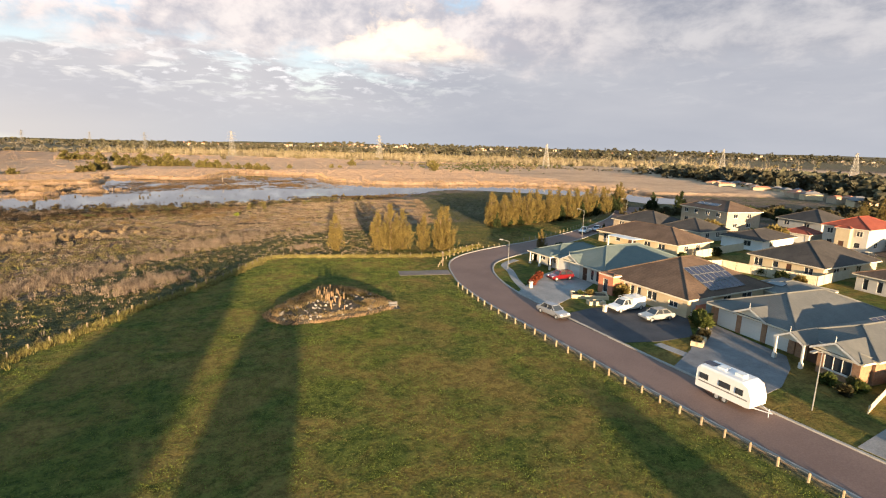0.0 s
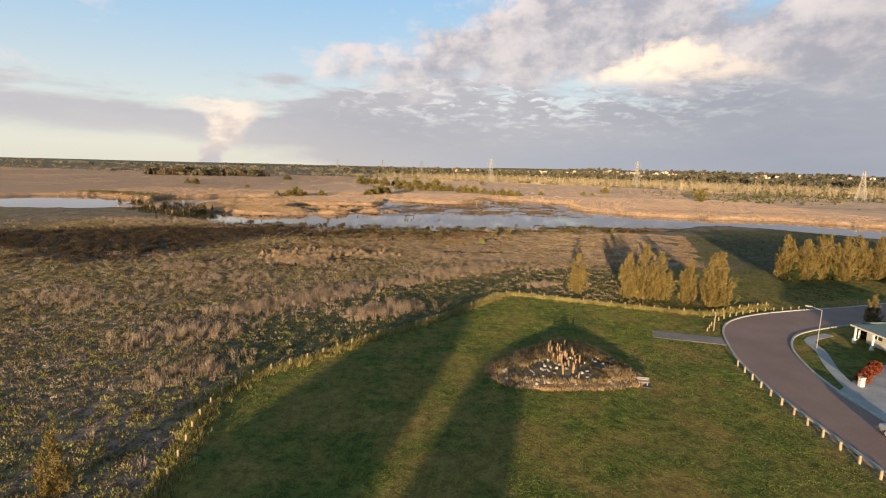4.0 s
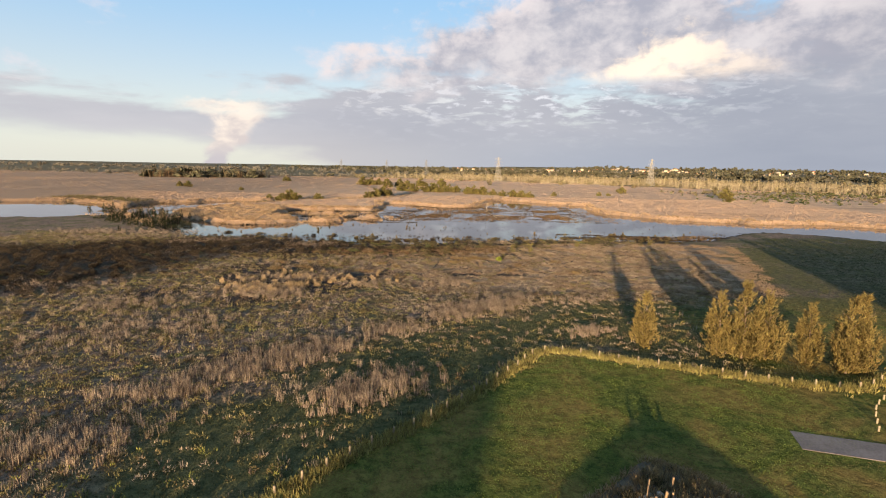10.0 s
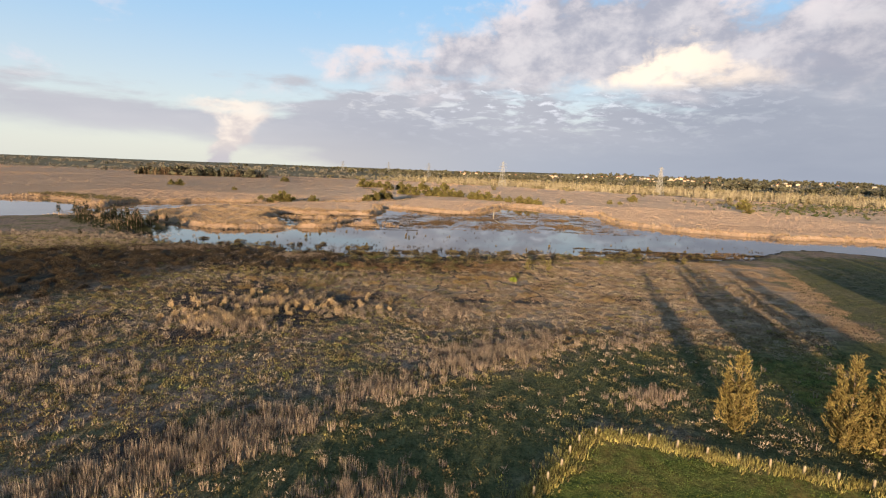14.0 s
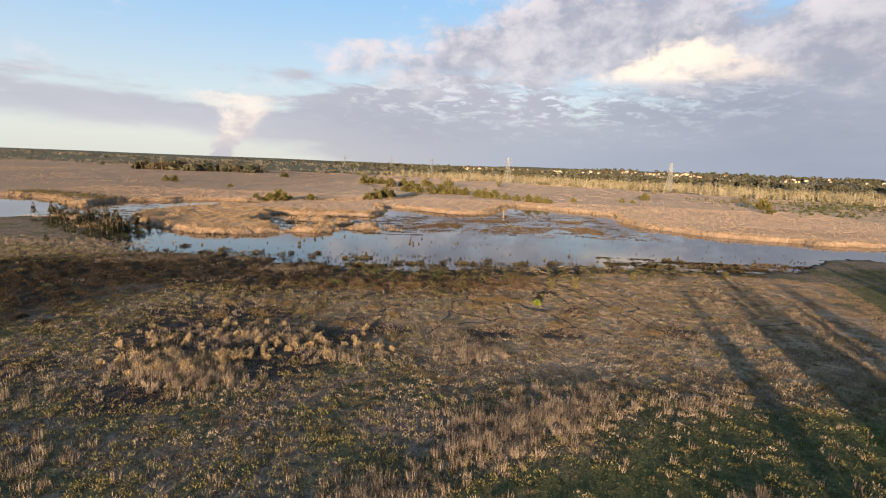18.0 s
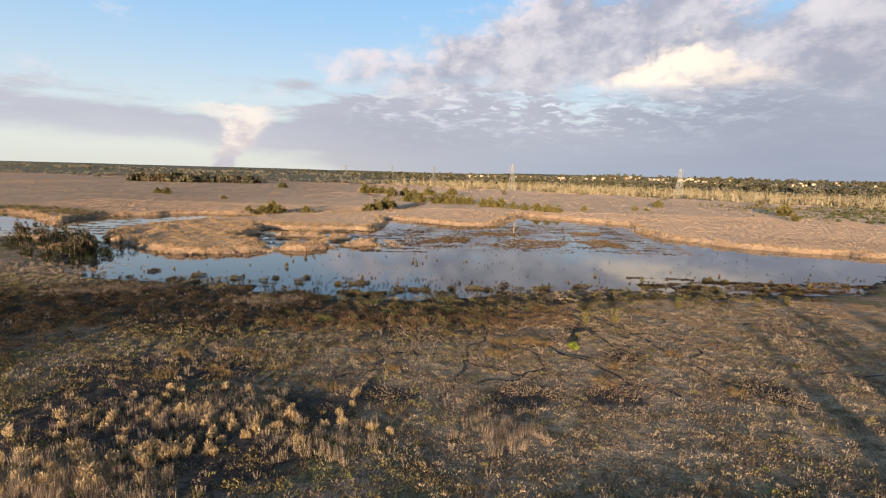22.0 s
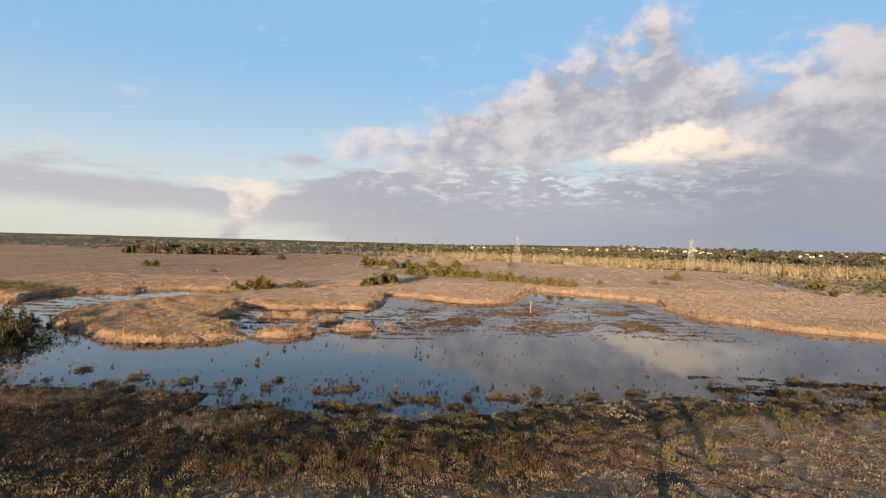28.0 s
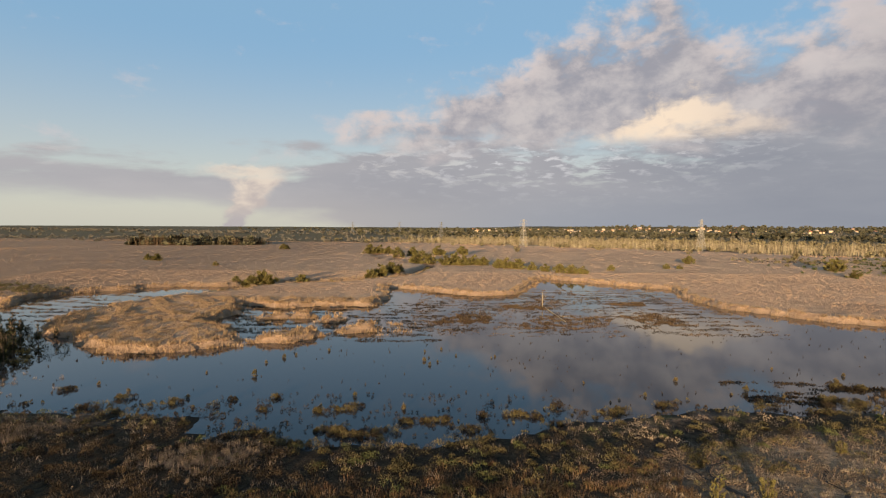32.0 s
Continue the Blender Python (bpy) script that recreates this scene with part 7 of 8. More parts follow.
def street_lamp(x, y, turn, h=7.5):
    l = tagged(new("street_lamp"), "tall galvanised street lamp with a short arm", "street lamp")
    l.matrix_basis = pose(x, y, 0, 0, 0, turn)
    b = bmesh.new()
    tube(b, (0, 0, -0.1), (0, 0, h), 0.06, 0.04, 8)
    part("pole", b, PYLON_STEEL, l)
    b = bmesh.new()
    tube(b, (0, 0, h - 0.05), (1.1, 0, h + 0.25), 0.035, 0.03, 6)
    part("arm", b, PYLON_STEEL, l)
    b = bmesh.new()
    vs = box(b, 1.0, 1.75, -0.13, 0.13, h + 0.2, h + 0.32)
    part("lantern", b, PYLON_STEEL, l)
    b = bmesh.new()
    box(b, 1.1, 1.65, -0.1, 0.1, h + 0.17, h + 0.2)
    part("diffuser", b, CONCRETE, l)


street_lamp(50.6, 79.4, 140, 5.0)
street_lamp(84.5, 97.2, 120, 7.0)
street_lamp(45.2, 28.0, 180, 5.2)
street_lamp(116, 113, 120, 7.0)


# ---------------------------------------------------------------- vehicles
def paint(name, colour, rough=0.25):
    m = material(name, colour, tuple(min(1, c * 1.08) for c in colour), 1, rough, 0.0, gloss=0.6)
    m.node_tree.nodes["Principled BSDF"].inputs["Coat Weight"].default_value = 0.5
    return m


def loft(sections, mat_name="body"):
    """A closed skin over cross sections: each a list of (x, y, z) of equal count."""
    bm = bmesh.new()
    rows = [[bm.verts.new(p) for p in s] for s in sections]
    n = len(rows[0])
    for a, b in zip(rows, rows[1:]):
        for i in range(n):
            bm.faces.new((a[i], a[(i + 1) % n], b[(i + 1) % n], b[i]))
    bm.faces.new(rows[0][::-1])
    bm.faces.new(rows[-1])
    bmesh.ops.recalc_face_normals(bm, faces=bm.faces)
    return bm


def ring_section(x, half, z0, z1, top, inset=0.12):
    """An upright section at x, rounded towards its roof."""
    return [(x, -half * 0.92, z0), (x, -half, z0 + (z1 - z0) * 0.35), (x, -half * 0.97, z1 * 0.98), (x, -top, z1), (x, top, z1), (x, half * 0.97, z1 * 0.98), (x, half, z0 + (z1 - z0) * 0.35), (x, half * 0.92, z0)]


def wheels(car, spots, r=0.32, w=0.2):
    tyre = bmesh.new()
    prof = [(r * 0.62, -w / 2), (r * 0.95, -w / 2), (r, -w / 4), (r, w / 4), (r * 0.95, w / 2), (r * 0.62, w / 2)]
    rows = [[tyre.verts.new((q * math.cos(i * 0.3927), y, q * math.sin(i * 0.3927))) for q, y in prof] for i in range(16)]
    for i in range(16):
        for j in range(5):
            tyre.faces.new((rows[i][j], rows[i][j + 1], rows[(i + 1) % 16][j + 1], rows[(i + 1) % 16][j]))
    tm = bm_mesh("tyre", tyre, PLASTIC_DARK)
    rim = bmesh.new()
    tube(rim, (0, -w * 0.42, 0), (0, w * 0.42, 0), r * 0.63, r * 0.63, 14)
    for i in range(5):
        a = i * 1.2566
        box(rim, r * 0.12, r * 0.58, -w * 0.47, w * 0.47, -0.025, 0.025, pose(0, 0, 0, 0, math.degrees(a), 0))
    rm = bm_mesh("rim", rim, STEEL)
    for x, y in spots:
        wh = part("wheel", tm.copy(), None, car, "", pose(x, y, r))
        wh.name = "wheel"
        part("rim", rm, None, wh)


LAMP_CLEAR = material("clear_lamp_lens", (0.6, 0.6, 0.6), (0.75, 0.75, 0.75), 3, 0.15, 0.0, gloss=0.6)
LAMP_RED = material("red_lamp_lens", (0.35, 0.02, 0.02), (0.45, 0.03, 0.03), 3, 0.2, 0.0, gloss=0.6)


def car(name, label, x, y, turn, colour, length=4.3, kind="sedan", z=0.07):
    """A car that faces its own +x."""
    c = tagged(new(name), label, "car")
    c.matrix_basis = pose(x, y, z, 0, 0, turn)
    l, h = length / 2, 0.86
    skin = paint("car_paint", colour)
    hw = 0.86
    if kind == "ute":
        body = [(-l, 0.45, 0.9, 0.75), (-l + 0.1, 0.32, 0.95, 0.8), (0.2, 0.3, 0.95, 0.8), (l - 1.3, 0.3, 0.98, 0.8), (l - 0.35, 0.32, 0.88, 0.72), (l, 0.42, 0.7, 0.6)]
        cabin = [(-0.15, 0.92, 1.0), (0.0, 0.92, 1.58), (0.9, 0.92, 1.6), (l - 1.15, 0.95, 1.0)]
    else:
        rear = -l + (0.55 if kind == "sedan" else 0.1)
        body = [(-l, 0.45, 0.82, 0.62), (-l + 0.12, 0.3, 0.9, 0.74), (-0.4, 0.26, 0.92, 0.8), (l - 1.4, 0.26, 0.92, 0.78), (l - 0.35, 0.3, 0.78, 0.68), (l, 0.42, 0.62, 0.52)]
        cabin = [(rear, 0.86, 0.92), (rear + (0.55 if kind == "sedan" else 0.35), 0.88, 1.40), (0.35, 0.88, 1.42), (l - 1.25, 0.9, 0.93)]
    part("body", loft([ring_section(px, hw, z0, z1, t) for px, z0, z1, t in body]), skin, c)
    g = [[(px, -hw * 0.93 if zt < 1.2 else -hw * 0.72, zb), (px, -hw * (0.9 if zt < 1.2 else 0.70), zt), (px, hw * (0.9 if zt < 1.2 else 0.70), zt), (px, hw * 0.93 if zt < 1.2 else hw * 0.72, zb)] for px, zb, zt in cabin]
    part("glasshouse", loft(g), GLASS_DARK, c, "dark car windows")
    b = bmesh.new()
    x0, x1, zt = cabin[1][0] + 0.02, cabin[2][0] + 0.08, cabin[1][2]
    box(b, x0, x1, -hw * 0.66, hw * 0.66, zt - 0.01, zt + 0.035)
    rf = part("roof_panel", b, skin, c)
    for s in (-1, 1):
        for a, d in ((cabin[0], cabin[1]), (cabin[3], cabin[2])):
            b = bmesh.new()
            tube(b, (a[0], s * hw * 0.88, a[2] - 0.02), (d[0], s * hw * 0.70, d[2]), 0.045, 0.04, 5)
            part("pillar", b, skin, c)
        xm = (x0 + x1) / 2
        b = bmesh.new()
        tube(b, (xm, s * hw * 0.93, 0.9), (xm, s * hw * 0.71, zt), 0.04, 0.04, 5)
        part("pillar", b, skin, c)
        b = bmesh.new()
        box(b, l - 0.28, l - 0.06, s * 0.62 - 0.17, s * 0.62 + 0.17, 0.60, 0.74)
        part("headlight", b, LAMP_CLEAR, c, "clear headlight")
        b = bmesh.new()
        box(b, -l - 0.01, -l + 0.12, s * 0.64 - 0.16, s * 0.64 + 0.16, 0.62, 0.80)
        part("tail_light", b, LAMP_RED, c, "red tail light")
        b = bmesh.new()
        box(b, cabin[3][0] - 0.45, cabin[3][0] - 0.3, s * (hw + 0.1) - 0.09, s * (hw + 0.1) + 0.09, 0.95, 1.08)
        part("wing_mirror", b, skin, c)
    b = bmesh.new()
    box(b, -l - 0.04, -l + 0.1, -0.8, 0.8, 0.34, 0.5)
    part("bumper", b, PLASTIC_DARK, c)
    b = bmesh.new()
    box(b, l - 0.12, l + 0.05, -0.72, 0.72, 0.3, 0.46)
    part("bumper", b, PLASTIC_DARK, c)
    wheels(c, [(sx, sy) for sx in (-l + 0.8, l - 0.82) for sy in (-0.76, 0.76)])
    return c


car("hatchback", "red hatchback parked on the concrete driveway", 54.5, 70.2, 175, (0.13, 0.007, 0.009), 4.2, "hatch")
car("sedan", "silver sedan parked at the kerb of the street", 41.3, 56.3, -88, (0.19, 0.2, 0.215), 4.5)
car("sedan", "pale silver sedan parked on the asphalt driveway", 52.4, 49.6, 172, (0.30, 0.29, 0.265), 4.4)
car("utility", "white utility truck far along the street", 92.5, 104.6, 205, (0.72, 0.72, 0.70), 4.6, "ute")
car("sedan", "white sedan parked far along the street", 98.2, 106, 28, (0.66, 0.67, 0.68), 4.4)
car("sedan", "dark sedan parked beside the red-roofed house", 126, 58, 170, (0.02, 0.02, 0.025), 4.4)
ute = car("utility", "white utility truck with covered tray and roof rack", 51.9, 54.0, 178, (0.62, 0.62, 0.60), 5.2, "ute")
b = bmesh.new()
for vs in (box(b, -2.55, -0.2, -0.88, 0.88, 0.93, 1.72),):
    for v in vs[4:]:
        v.co.y *= 0.93
part("canopy", b, WHITE, ute, "white tray canopy")
b = bmesh.new()
for s in (-0.7, -0.2, 0.3, 0.7):
    tube(b, (-2.4, s, 1.85), (0.9, s, 1.85), 0.025, 0.025, 5)
for px in (-2.2, -0.9, 0.6):
    tube(b, (px, -0.75, 1.83), (px, 0.75, 1.83), 0.025, 0.025, 5)
    for s in (-0.75, 0.75):
        tube(b, (px, s, 1.6), (px, s, 1.85), 0.02, 0.02, 5)
part("roof_rack", b, STEEL, ute)


def caravan(x, y, turn):
    c = tagged(new("caravan"), "white touring caravan parked at the kerb of the street", "caravan")
    c.matrix_basis = pose(x, y, 0.05, 0, 0, turn) @ Matrix.Diagonal((0.92, 0.92, 0.92, 1))
    skin = paint("caravan_skin", (0.62, 0.62, 0.61), 0.35)
    l = 2.7
    prof = [(-l, 0.6, 1.5), (-l + 0.05, 0.5, 2.5), (-l + 0.3, 0.5, 2.72), (l - 0.9, 0.5, 2.72), (l - 0.35, 0.5, 2.45), (l, 0.6, 1.5)]
    secs = [[(px, -1.18, zb), (px, -1.2, zt - 0.15), (px, -1.05, zt), (px, 1.05, zt), (px, 1.2, zt - 0.15), (px, 1.18, zb)] for px, zb, zt in prof]
    part("body", loft(secs), skin, c)
    for px, w in ((-1.9, 0.9), (0.2, 1.1), (1.6, 0.7)):
        for s in (-1, 1):
            b = bmesh.new()
            box(b, px - w / 2, px + w / 2, s * 1.2 - 0.03, s * 1.2 + 0.03, 1.45, 2.0)
            wn = part("window", b, PLASTIC_DARK, c)
            b = bmesh.new()
            box(b, px - w / 2 + 0.06, px + w / 2 - 0.06, s * 1.2 - 0.04, s * 1.2 + 0.04, 1.51, 1.94)
            part("pane", b, GLASS_DARK, wn)
    b = bmesh.new()
    box(b, -l - 0.03, -l + 0.02, -0.5, 0.5, 1.55, 2.1)
    part("rear_window", b, GLASS_DARK, c)
    b = bmesh.new()
    box(b, -1.2, -0.4, -0.4, 0.4, 2.72, 2.88)
    part("roof_hatch", b, WHITE, c)
    b = bmesh.new()
    box(b, 0.5, 1.3, -0.35, 0.35, 2.72, 2.95)
    part("air_conditioner", b, WHITE, c)
    b = bmesh.new()
    box(b, -2.6, -1.5, -0.5, 0.5, 2.73, 2.77)
    part("solar_panel", b, SOLAR, c)
    for s in (-1, 1):
        b = bmesh.new()
        box(b, -2.4, 2.4, s * 1.205 - 0.01, s * 1.205 + 0.01, 1.12, 1.24)
        part("stripe", b, STENCIL, c, "grey side stripe")
        b = bmesh.new()
        tube(b, (l - 0.1, s * 0.7, 0.55), (l + 1.3, 0, 0.5), 0.05, 0.05, 6)
        part("drawbar", b, STEEL, c)
    b = bmesh.new()
    tube(b, (l + 1.0, 0, 0.0), (l + 1.0, 0, 0.8), 0.04, 0.04, 6)
    part("jockey_stand", b, STEEL, c)
    wheels(c, [(sx, sy) for sx in (-0.45, 0.3) for sy in (-1.08, 1.08)], 0.33, 0.2)


caravan(40.55, 32.3, -91)

# ---------------------------------------------------------------- wetland trees, pylons and distance
def pylon_mesh(h):
    """A lattice tower with three pairs of cross arms."""
    bm = bmesh.new()
    def half(z):
        return 3.4 * (1 - z / h) ** 1.2 + 0.5
    levels = [0, 0.12, 0.24, 0.36, 0.47, 0.57, 0.66, 0.74, 0.82, 0.9, 0.97]
    for a, b in zip(levels, levels[1:]):
        za, zb = a * h, b * h
        ra, rb = half(za), half(zb)
        ca = [(sx * ra, sy * ra, za) for sx, sy in ((-1, -1), (1, -1), (1, 1), (-1, 1))]
        cb = [(sx * rb, sy * rb, zb) for sx, sy in ((-1, -1), (1, -1), (1, 1), (-1, 1))]
        for i in range(4):
            j = (i + 1) % 4
            tube(bm, ca[i], cb[i], 0.17, 0.17, 4)
            tube(bm, ca[i], cb[j], 0.09, 0.09, 4)
            tube(bm, ca[j], cb[i], 0.09, 0.09, 4)
            tube(bm, cb[i], cb[j], 0.09, 0.09, 4)
    return bm


def pylon(x, y, h, turn):
    p = tagged(new("power_pylon"), "tall grey lattice power pylon in the wetland", "pylon", "line of power pylons")
    p.matrix_basis = pose(x, y, 0, 0, 0, turn)
    # painted sunlight on near towers only; far ones are duller to look faint
    steel = SUNLIT_STEEL if y < 1000 else PYLON_STEEL
    part("tower", pylon_mesh(h), steel, p)
    for f, r in ((0.68, 8.4), (0.80, 7.0), (0.92, 5.4)):
        b = bmesh.new()
        z = f * h
        for s in (-1, 1):
            tube(b, (0, 0, z + 0.9), (s * r, 0, z), 0.13, 0.09, 4)
            tube(b, (0, 0, z - 0.1), (s * r, 0, z), 0.13, 0.09, 4)
            tube(b, (s * r, 0, z), (s * r, 0, z - 1.5), 0.1, 0.1, 5)
        part("cross_arm", b, steel, p)


for x, y, h in ((262, 690, 35), (76, 745, 35), (-36, 1150, 34), (372, 462, 27), (600, 405, 27), (577, 256, 25), (-160, 1500, 36), (-300, 1560, 36)):
    pylon(x, y, h, 38)


def dead_tree_mesh(h, seed):
    rng = random.Random(seed)
    bm = bmesh.new()
    tube(bm, (0, 0, -0.3), (rng.uniform(-0.3, 0.3), rng.uniform(-0.3, 0.3), h), 0.16, 0.05, 5)
    for i in range(7):
        z = h * (0.3 + 0.09 * i)
        a = rng.uniform(0, 6.28)
        r = h * 0.16 * rng.uniform(0.6, 1.3)
        tube(bm, (0, 0, z), (r * math.cos(a), r * math.sin(a), z + r * 1.3), 0.06, 0.02, 4)
    return bm


def build_wetland():
    rng = random.Random(21)
    # the bleached tree and its fallen limb in the pond
    d = tagged(new("dead_tree"), "bleached dead tree standing in the pond with a fallen limb", "dead tree")
    d.matrix_basis = pose(23.5, 292, -0.4)
    part("trunk", dead_tree_mesh(5.2, 3), GREY_STICK, d)
    b = bmesh.new()
    tube(b, (0.5, -2, 0.3), (2.0, -26, 0.3), 0.22, 0.1, 5)
    tube(b, (1.4, -16, 0.3), (5.0, -20, 0.6), 0.1, 0.04, 5)
    part("fallen_limb", b, GREY_STICK, d)
    # green tussocks in open water
    kinds = []
    for k in range(3):
        r2 = np.random.RandomState(200 + k)
        n = 26
        a, r = r2.uniform(0, 6.28, n), 0.8 * np.sqrt(r2.uniform(0, 1, n))
        kinds.append(cushions("tuft", 0.55 * r[:5] * np.cos(a[:5]), 0.55 * r[:5] * np.sin(a[:5]), np.zeros(5), r2.uniform(0.35, 0.6, 5), r2.uniform(0.6, 1.3, 5), 70, 0.16, (MOSS_LEAF, CUSHION_LEAF, MOSS_LEAF)[k], r2))
    root = bmesh.new()
    bmesh.ops.create_icosphere(root, subdivisions=2, radius=0.7)
    for v in root.verts:
        v.co.z *= 0.18
        v.co *= 1 + 0.2 * noise.noise(v.co * 2)
    root = bm_mesh("root_mat", root, SOIL)
    spots = [(-10.6, 225, 1.5), (-9.4, 222, 1.0), (-11, 232, 0.9), (-7.6, 234, 0.8), (-4.5, 229, 0.7), (3.4, 228.5, 1.1), (-31, 232, 1.0), (-38.5, 226, 1.2), (-36.8, 228, 1.0), (-40.5, 222, 0.8), (-39.5, 214, 1.5), (-48.5, 215, 0.9),
             (33, 214, 1.3), (42, 209, 1.3), (46, 206, 1.2), (54, 222, 0.9), (25, 206, 1.0), (60, 214, 1.5), (64, 218, 1.2), (72, 211, 1.3), (78, 207, 1.4), (68, 206, 1.2), (84, 216, 1.0), (-56, 205, 0.9), (-63, 208, 1.1), (-20, 204, 1.1), (-12, 199, 1.2), (-24, 199, 1.0), (-45, 202, 1.1), (17, 212, 0.6), (90, 224, 0.9), (-8, 224, 0.7), (-9.8, 227, 0.6), (2.6, 227.5, 0.6), (-37.6, 229.6, 0.6)]
    for i, (x, y, s) in enumerate(spots):
        s *= rng.uniform(0.42, 0.62)
        t = tagged(new("water_tussock"), "green-yellow sedge tussock standing in the pond", "tussock", "tussocks in the pond")
        t.matrix_basis = pose(x, y, -0.22, 0, 0, rng.uniform(0, 360)) @ Matrix.Diagonal((s * 0.75, s * 0.75, s * 1.1, 1))
        part("root_mat", root, None, t)
        part("tuft", kinds[i % 3], None, t)
    # bushes on the reed flats
    bush = [crown_mesh("crown", 4.6, 3.2, 0.0, 620, BUSH_LEAF, 300 + k, 0.42, "plume", 0.8, 8) for k in range(3)]
    stem = trunk_mesh("trunk", 4.0, 0.12, 7, 2.4, 0.3, 33)
    places = [(-90, 336, 1.0), (-86, 338, 1.1), (-82, 337, 0.8), (-72, 347, 0.9), (-80, 570, 1.6), (-72, 575, 1.4), (-64, 566, 1.2), (-46, 371, 1.0), (-42, 378, 1.1), (-38, 388, 1.1), (-35, 396, 0.8), (-33, 470, 1.3), (-28, 476, 1.4), (-22, 462, 1.2), (-12, 446, 1.2), (-6, 448, 1.3), (0, 446, 1.2), (7, 450, 1.2), (12, 446, 1.0),
              (20, 426, 1.0), (25, 424, 1.2), (31, 421, 1.1), (38, 414, 0.9), (44, 408, 0.8), (50, 398, 0.9), (56, 395, 0.9), (61, 392, 0.8), (82, 414, 0.6), (120, 431, 0.6), (126, 428, 0.5), (-50, 520, 1.4), (-40, 540, 1.4), (-20, 550, 1.5), (0, 560, 1.4), (-100, 345, 0.5), (-60, 352, 0.5), (150, 470, 1.0), (210, 420, 1.4), (190, 380, 0.8), (-180, 636, 1.0), (-178, 640, 0.9), (-150, 430, 0.5), (-210, 470, 0.9), (-220, 476, 0.8)]
    for i, (x, y, s) in enumerate(places):
        z = float(ground_height(np.array([x]), np.array([y]))[0]) - 0.3
        t = tagged(new("wetland_bush"), "ragged olive-tan bush on the reed flats", "bush", "bushes on the reed flats")
        t.matrix_basis = pose(x, y, z, 0, 0, rng.uniform(0, 360)) @ Matrix.Diagonal((s * 1.4, s * 1.4, s * 1.15, 1))
        part("trunk", stem, None, t)
        part("crown", bush[i % 3], None, t)
    # drowned paperbarks at the left arm of the pond
    bark = [dead_tree_mesh(6.0, 400 + k) for k in range(3)]
    bark = [bm_mesh("trunk", m, BARK) for m in bark]
    wisp = [crown_mesh("crown", 6.0, 1.2, 1.2, 130, SWAMP_LEAF, 410 + k, 0.3, "plume", 1.0) for k in range(3)]
    for i in range(78):
        f = i / 45
        x, y = -138 + 48 * f + rng.uniform(-6, 6), 258 - 36 * f + rng.uniform(-8, 8)
        if i > 45:
            x, y = (rng.uniform(-119, -93), rng.gauss(231, 4.5)) if i < 66 else (rng.uniform(-104, -86), rng.gauss(213, 5))
        t = tagged(new("drowned_tree"), "thin dark drowned tree at the edge of the pond", "tree", "drowned trees at the pond")
        t.matrix_basis = pose(x, y, -0.4, 0, 0, rng.uniform(0, 360)) @ Matrix.Diagonal((*[rng.uniform(0.4, 0.85)] * 3, 1))
        part("trunk", bark[i % 3], None, t)
        part("crown", wisp[(i + 1) % 3], None, t)
    # belts of dead and living trees in the distance, as one mass each
    def woods(name, label, count, place, hs, mat, seed, leaf=2.2, shape="round"):
        r2 = np.random.RandomState(seed)
        vs, fs = [], []
        base = [crown_mesh("woods", 1.0, 0.42, 0.05, 20, mat, seed + k, 0.2, shape, broad=0.85) for k in range(3)]
        arr = []
        for me in base:
            co = np.empty(len(me.vertices) * 3, np.float32)
            me.vertices.foreach_get("co", co)
            arr.append(co.reshape(-1, 3))
        out, feet = [], []
        for i in range(count):
            x, y = place(r2)
            swell = 0.5 + 0.5 * math.sin(x * 0.021 + seed) * math.sin(x * 0.0083 + y * 0.013)
            h = hs[0] + (hs[1] - hs[0]) * (0.45 * swell + 0.55 * r2.uniform(0, 1) ** 2.2)
            co = arr[i % 3] * h * np.array([r2.uniform(0.8, 1.7), r2.uniform(0.8, 1.7), 1], np.float32)
            a = r2.uniform(0, 6.28)
            rot = np.array([[math.cos(a), -math.sin(a), 0], [math.sin(a), math.cos(a), 0], [0, 0, 1]], np.float32)
            out.append(co @ rot.T + np.array([x, y, 0], np.float32))
            feet += [(x, y)] * len(co)
        v = np.concatenate(out)
        f = np.array(feet[::len(arr[0])]) if len({len(a) for a in arr}) == 1 else np.array(feet)
        z = ground_height(f[:, 0], f[:, 1]) - 0.5
        v[:, 2] += (np.repeat(z, len(arr[0])) if len(f) != len(v) else z).astype(np.float32)
        me = bpy.data.meshes.new(name)
        me.vertices.add(len(v))
        me.vertices.foreach_set("co", v.ravel())
        me.loops.add(len(v))
        me.loops.foreach_set("vertex_index", np.arange(len(v), dtype=np.int32))
        me.polygons.add(len(v) // 4)
        me.polygons.foreach_set("loop_start", (np.arange(len(v) // 4) * 4).astype(np.int32))
        me.update(calc_edges=True)
        me.materials.append(mat)
        tagged(new(name, me), label, "trees", kind="stuff")
    def belt(line, wide):
        pts = np.array(resample(line, 10))
        def place(r2):
            p = pts[r2.randint(len(pts))]
            return p[0] + r2.normal(0, wide), p[1] + r2.normal(0, wide)
        return place
    r3 = np.random.RandomState(77)
    place = belt([(-30, 920), (110, 840), (240, 750), (360, 660), (480, 550), (640, 430)], 42)
    spots = np.array([place(r3) for _ in range(17000)])
    spots = spots[waves(spots[:, 0], spots[:, 1], 46, 331) + 0.5 * r3.normal(0, 1, len(spots)) > 0.25]
    spots = spots[np.hypot(spots[:, 0] - 252, spots[:, 1] - 662) > 34]
    tall = 0.5 + 0.5 * np.clip(0.5 + waves(spots[:, 0], spots[:, 1], 70, 332), 0, 1)
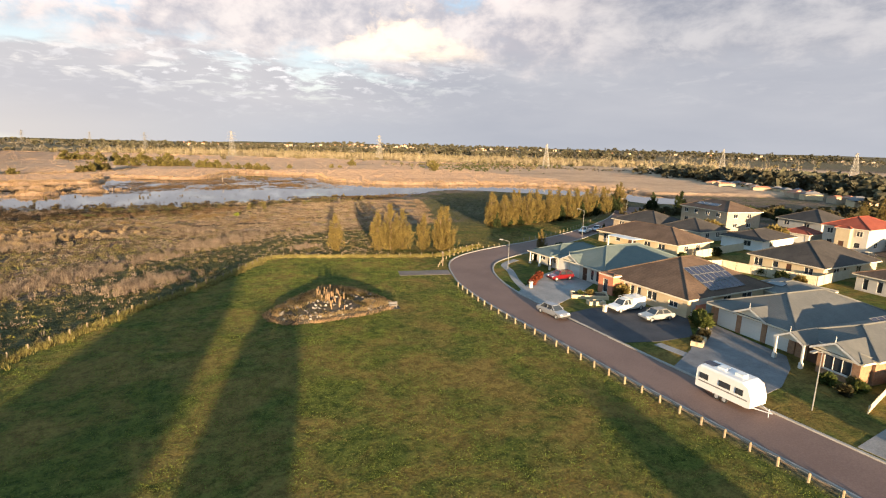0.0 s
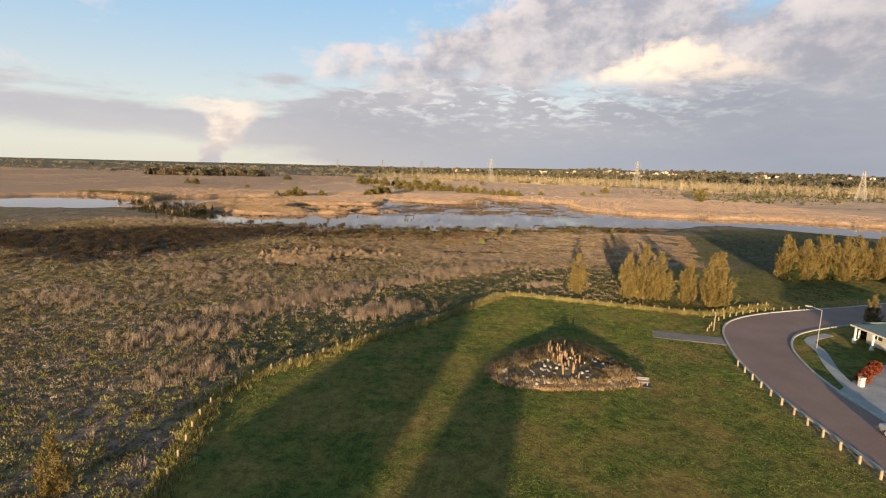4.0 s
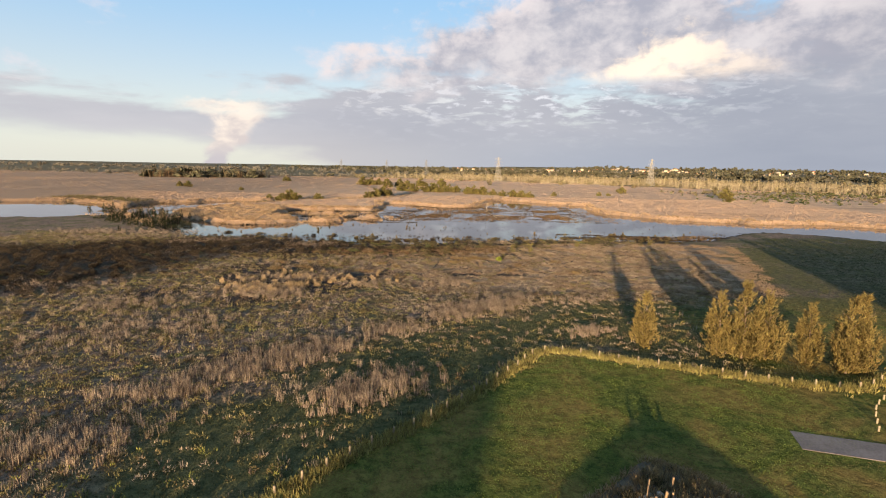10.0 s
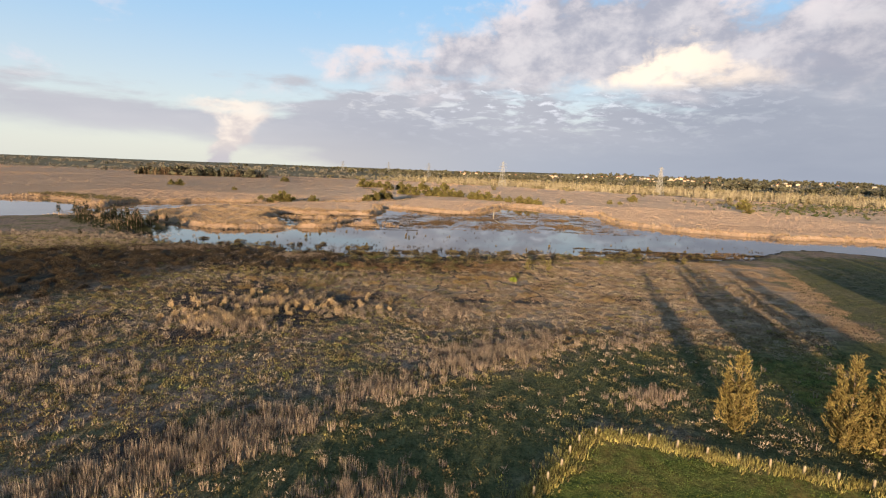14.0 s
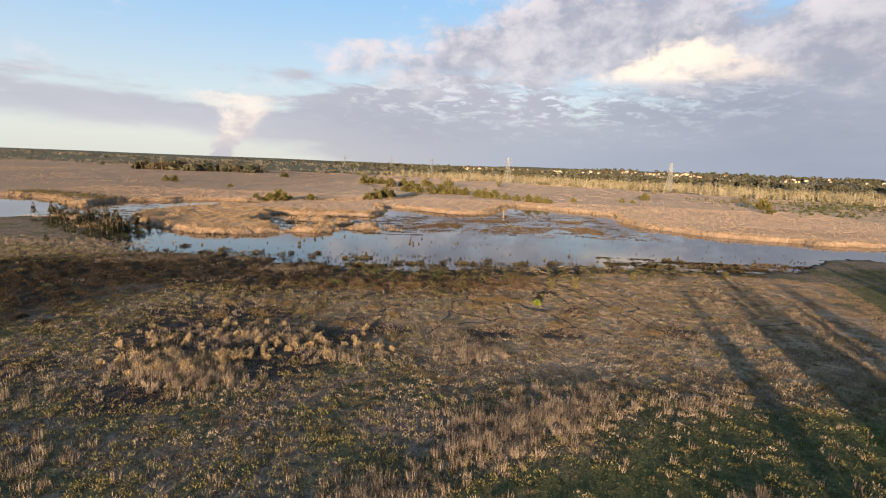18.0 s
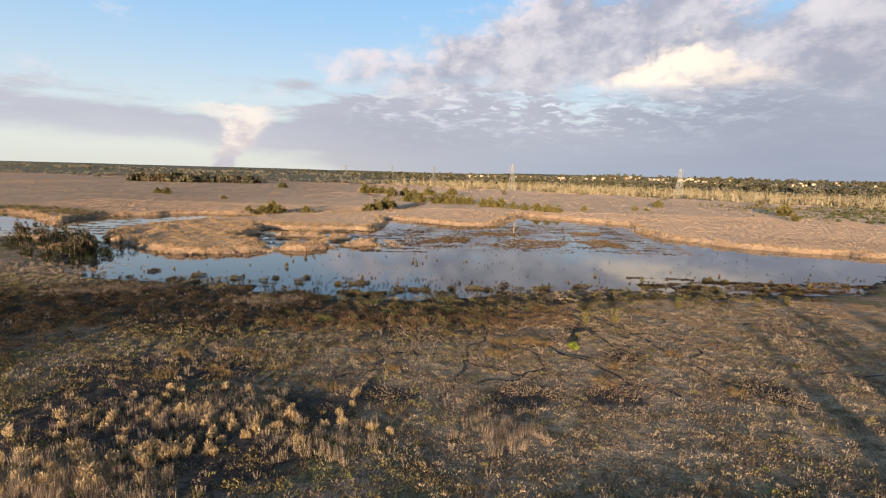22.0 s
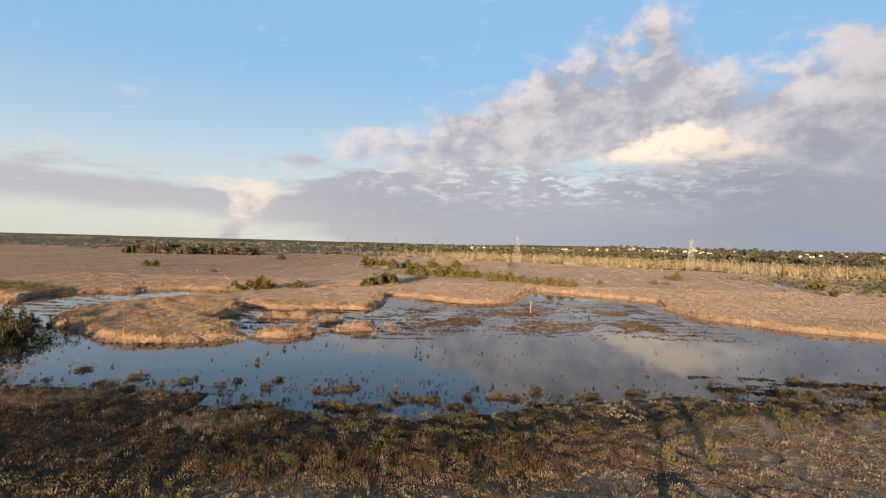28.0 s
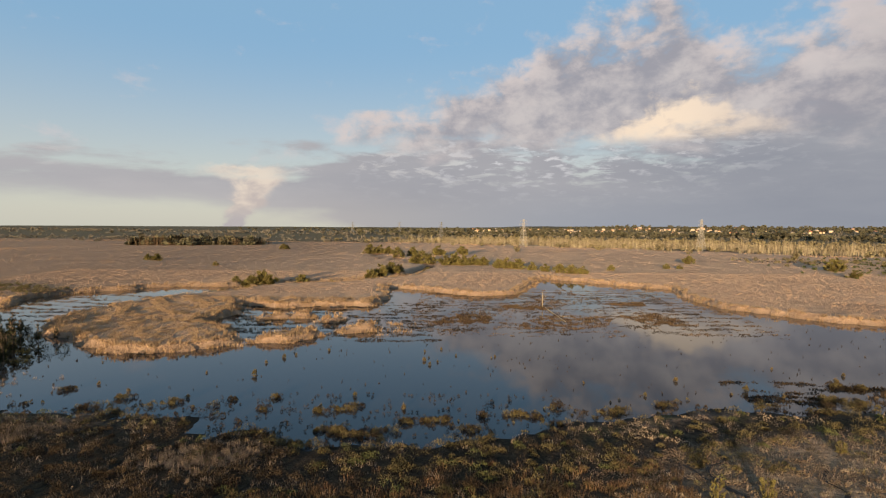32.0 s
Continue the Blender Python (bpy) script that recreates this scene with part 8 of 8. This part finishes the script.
    meadow("dead_woods", "belt of bleached dead paperbark trees across the flats", spots[:, 0], spots[:, 1], 3.0 + 15 * tall * r3.uniform(0, 1, len(spots)) ** 1.5, 0.24, 5, 0.1, GREY_LEAF, 78, 1.4)
    woods("flat_scrub", "olive scrub under the dead paperbarks", 420, place, (2, 4.5), BELT_LEAF, 505)
    east = belt([(215, 505), (290, 470), (350, 430), (400, 380)], 15)
    woods("flat_scrub", "low olive scrub on the eastern reed flats", 150, east, (0.9, 2.6), BELT_LEAF, 506)
    woods("flat_scrub", "dark russet sedge on the eastern reed flats", 230, east, (0.6, 1.3), RUSSET_LEAF, 507)
    woods("far_woods", "belt of olive trees behind the dead paperbarks", 1000, belt([(-40, 1060), (120, 1000), (300, 890), (450, 770), (700, 590)], 110), (3, 6.5), BELT_LEAF, 510)
    line = belt([(-378, 724), (-330, 737), (-256, 754)], 9)
    spots = np.array([line(r3) for _ in range(900)])
    spots = spots[waves(spots[:, 0], spots[:, 1], 22, 333) > -0.1]
    meadow("tree_line", "line of thin brown dead trees on the flats", spots[:, 0], spots[:, 1], r3.uniform(6, 15, len(spots)), 0.3, 6, 0.12, RUST_LEAF, 81, 1.2)
    woods("tree_line", "scattered olive trees along the dead tree line", 85, line, (7, 16), FAR_LEAF, 520, shape="plume")
    woods("far_woods", "woods greyed by painted haze along the horizon", 1500, belt([(-2600, 1900), (-1400, 1750), (-800, 1600), (-300, 1500), (100, 1500), (500, 1400), (1000, 1150), (1700, 700)], 150), (3, 9), HAZE_LEAF, 530)
    woods("far_woods", "tall dark gum trees on the crest beyond the flats", 360, belt([(-170, 1420), (20, 1400), (160, 1380), (330, 1330), (520, 1240), (760, 1080), (1000, 860)], 55), (4, 17), GUM_LEAF, 535)
    woods("far_woods", "low scrub flats greyed by painted haze, running west to the horizon", 560, belt([(-1500, 1150), (-900, 1060), (-500, 1010), (-260, 1000), (-40, 1010)], 75), (2, 5.5), HAZE_LEAF, 536)
    woods("far_woods", "dark trees behind the eastern fields", 420, belt([(420, 330), (370, 240), (335, 165), (310, 110), (290, 60)], 16), (4, 11), GUM_LEAF, 537)
    woods("flat_scrub", "dark scrub at the edge of the suburb", 260, belt([(150, 124), (180, 112), (215, 102), (250, 90)], 7), (1.0, 3.4), SCRUB_LEAF, 538)
    woods("flat_scrub", "green sedge meadow at the east of the reed flats", 500, belt([(240, 400), (275, 460), (330, 500), (400, 500)], 26), (0.8, 2.2), LUSH_LEAF, 539)
    woods("far_woods", "hill woods beyond the flats", 1500, belt([(-400, 2300), (200, 2100), (800, 1800), (1500, 1400), (2200, 800)], 280), (4, 12.5), FAR_LEAF, 540)
    # far houses among the trees, pale in the sun
    pale = [bm_mesh("far_wall", far_house(k), (BRICK_CREAM, BRICK_TAN)[k % 2]) for k in range(2)]
    r2 = random.Random(31)
    for i in range(190):
        x = 60 + 1840 * r2.random() ** 1.5 if i % 3 else r2.gauss(650, 150)
        y = 2050 - 0.6 * x + r2.uniform(-260, 420)
        z = float(ground_height(np.array([x]), np.array([y]))[0]) - 0.3
        t = tagged(new("far_house"), "pale distant house among the hill trees", "house", "houses on the far hill")
        t.matrix_basis = pose(x, y, z + 2.6, 0, 0, r2.uniform(-60, 60)) @ Matrix.Diagonal((*[r2.uniform(0.4, 0.75) * min(1.0, math.hypot(x, y) / 2000)] * 3, 1))
        part("wall", pale[i % 2], None, t)
        part("roof", FAR_ROOF[i % 2], None, t)


    for i in range(26):
        f = i / 25
        x, y = 325 - 65 * f + r2.uniform(-9, 9), 225 - 110 * f + r2.uniform(-9, 9)
        t = tagged(new("far_house"), "low pale building before the eastern trees", "house", "buildings at the eastern fields")
        t.matrix_basis = pose(x, y, 1.0, 0, 0, r2.uniform(-60, 60)) @ Matrix.Diagonal((r2.uniform(0.3, 0.6), r2.uniform(0.3, 0.5), 0.36, 1))
        part("wall", pale[i % 2], None, t)
        part("roof", FAR_ROOF[(i + 1) % 2], None, t)


def far_house(k):
    bm = bmesh.new()
    box(bm, -8, 8, -5, 5, -4, 4 + k)
    return bm


def far_roof(k):
    bm = bmesh.new()
    z = 4 + k
    v = [bm.verts.new(p) for p in ((-8.6, -5.6, z), (8.6, -5.6, z), (8.6, 5.6, z), (-8.6, 5.6, z), (-4, 0, z + 3), (4, 0, z + 3))]
    for f in ((0, 1, 5, 4), (1, 2, 5), (2, 3, 4, 5), (3, 0, 4), (3, 2, 1, 0)):
        bm.faces.new([v[i] for i in f])
    return bm


FAR_ROOF = [bm_mesh("far_roof", far_roof(k), (BRICK_RED, STENCIL)[k]) for k in range(2)]
build_wetland()
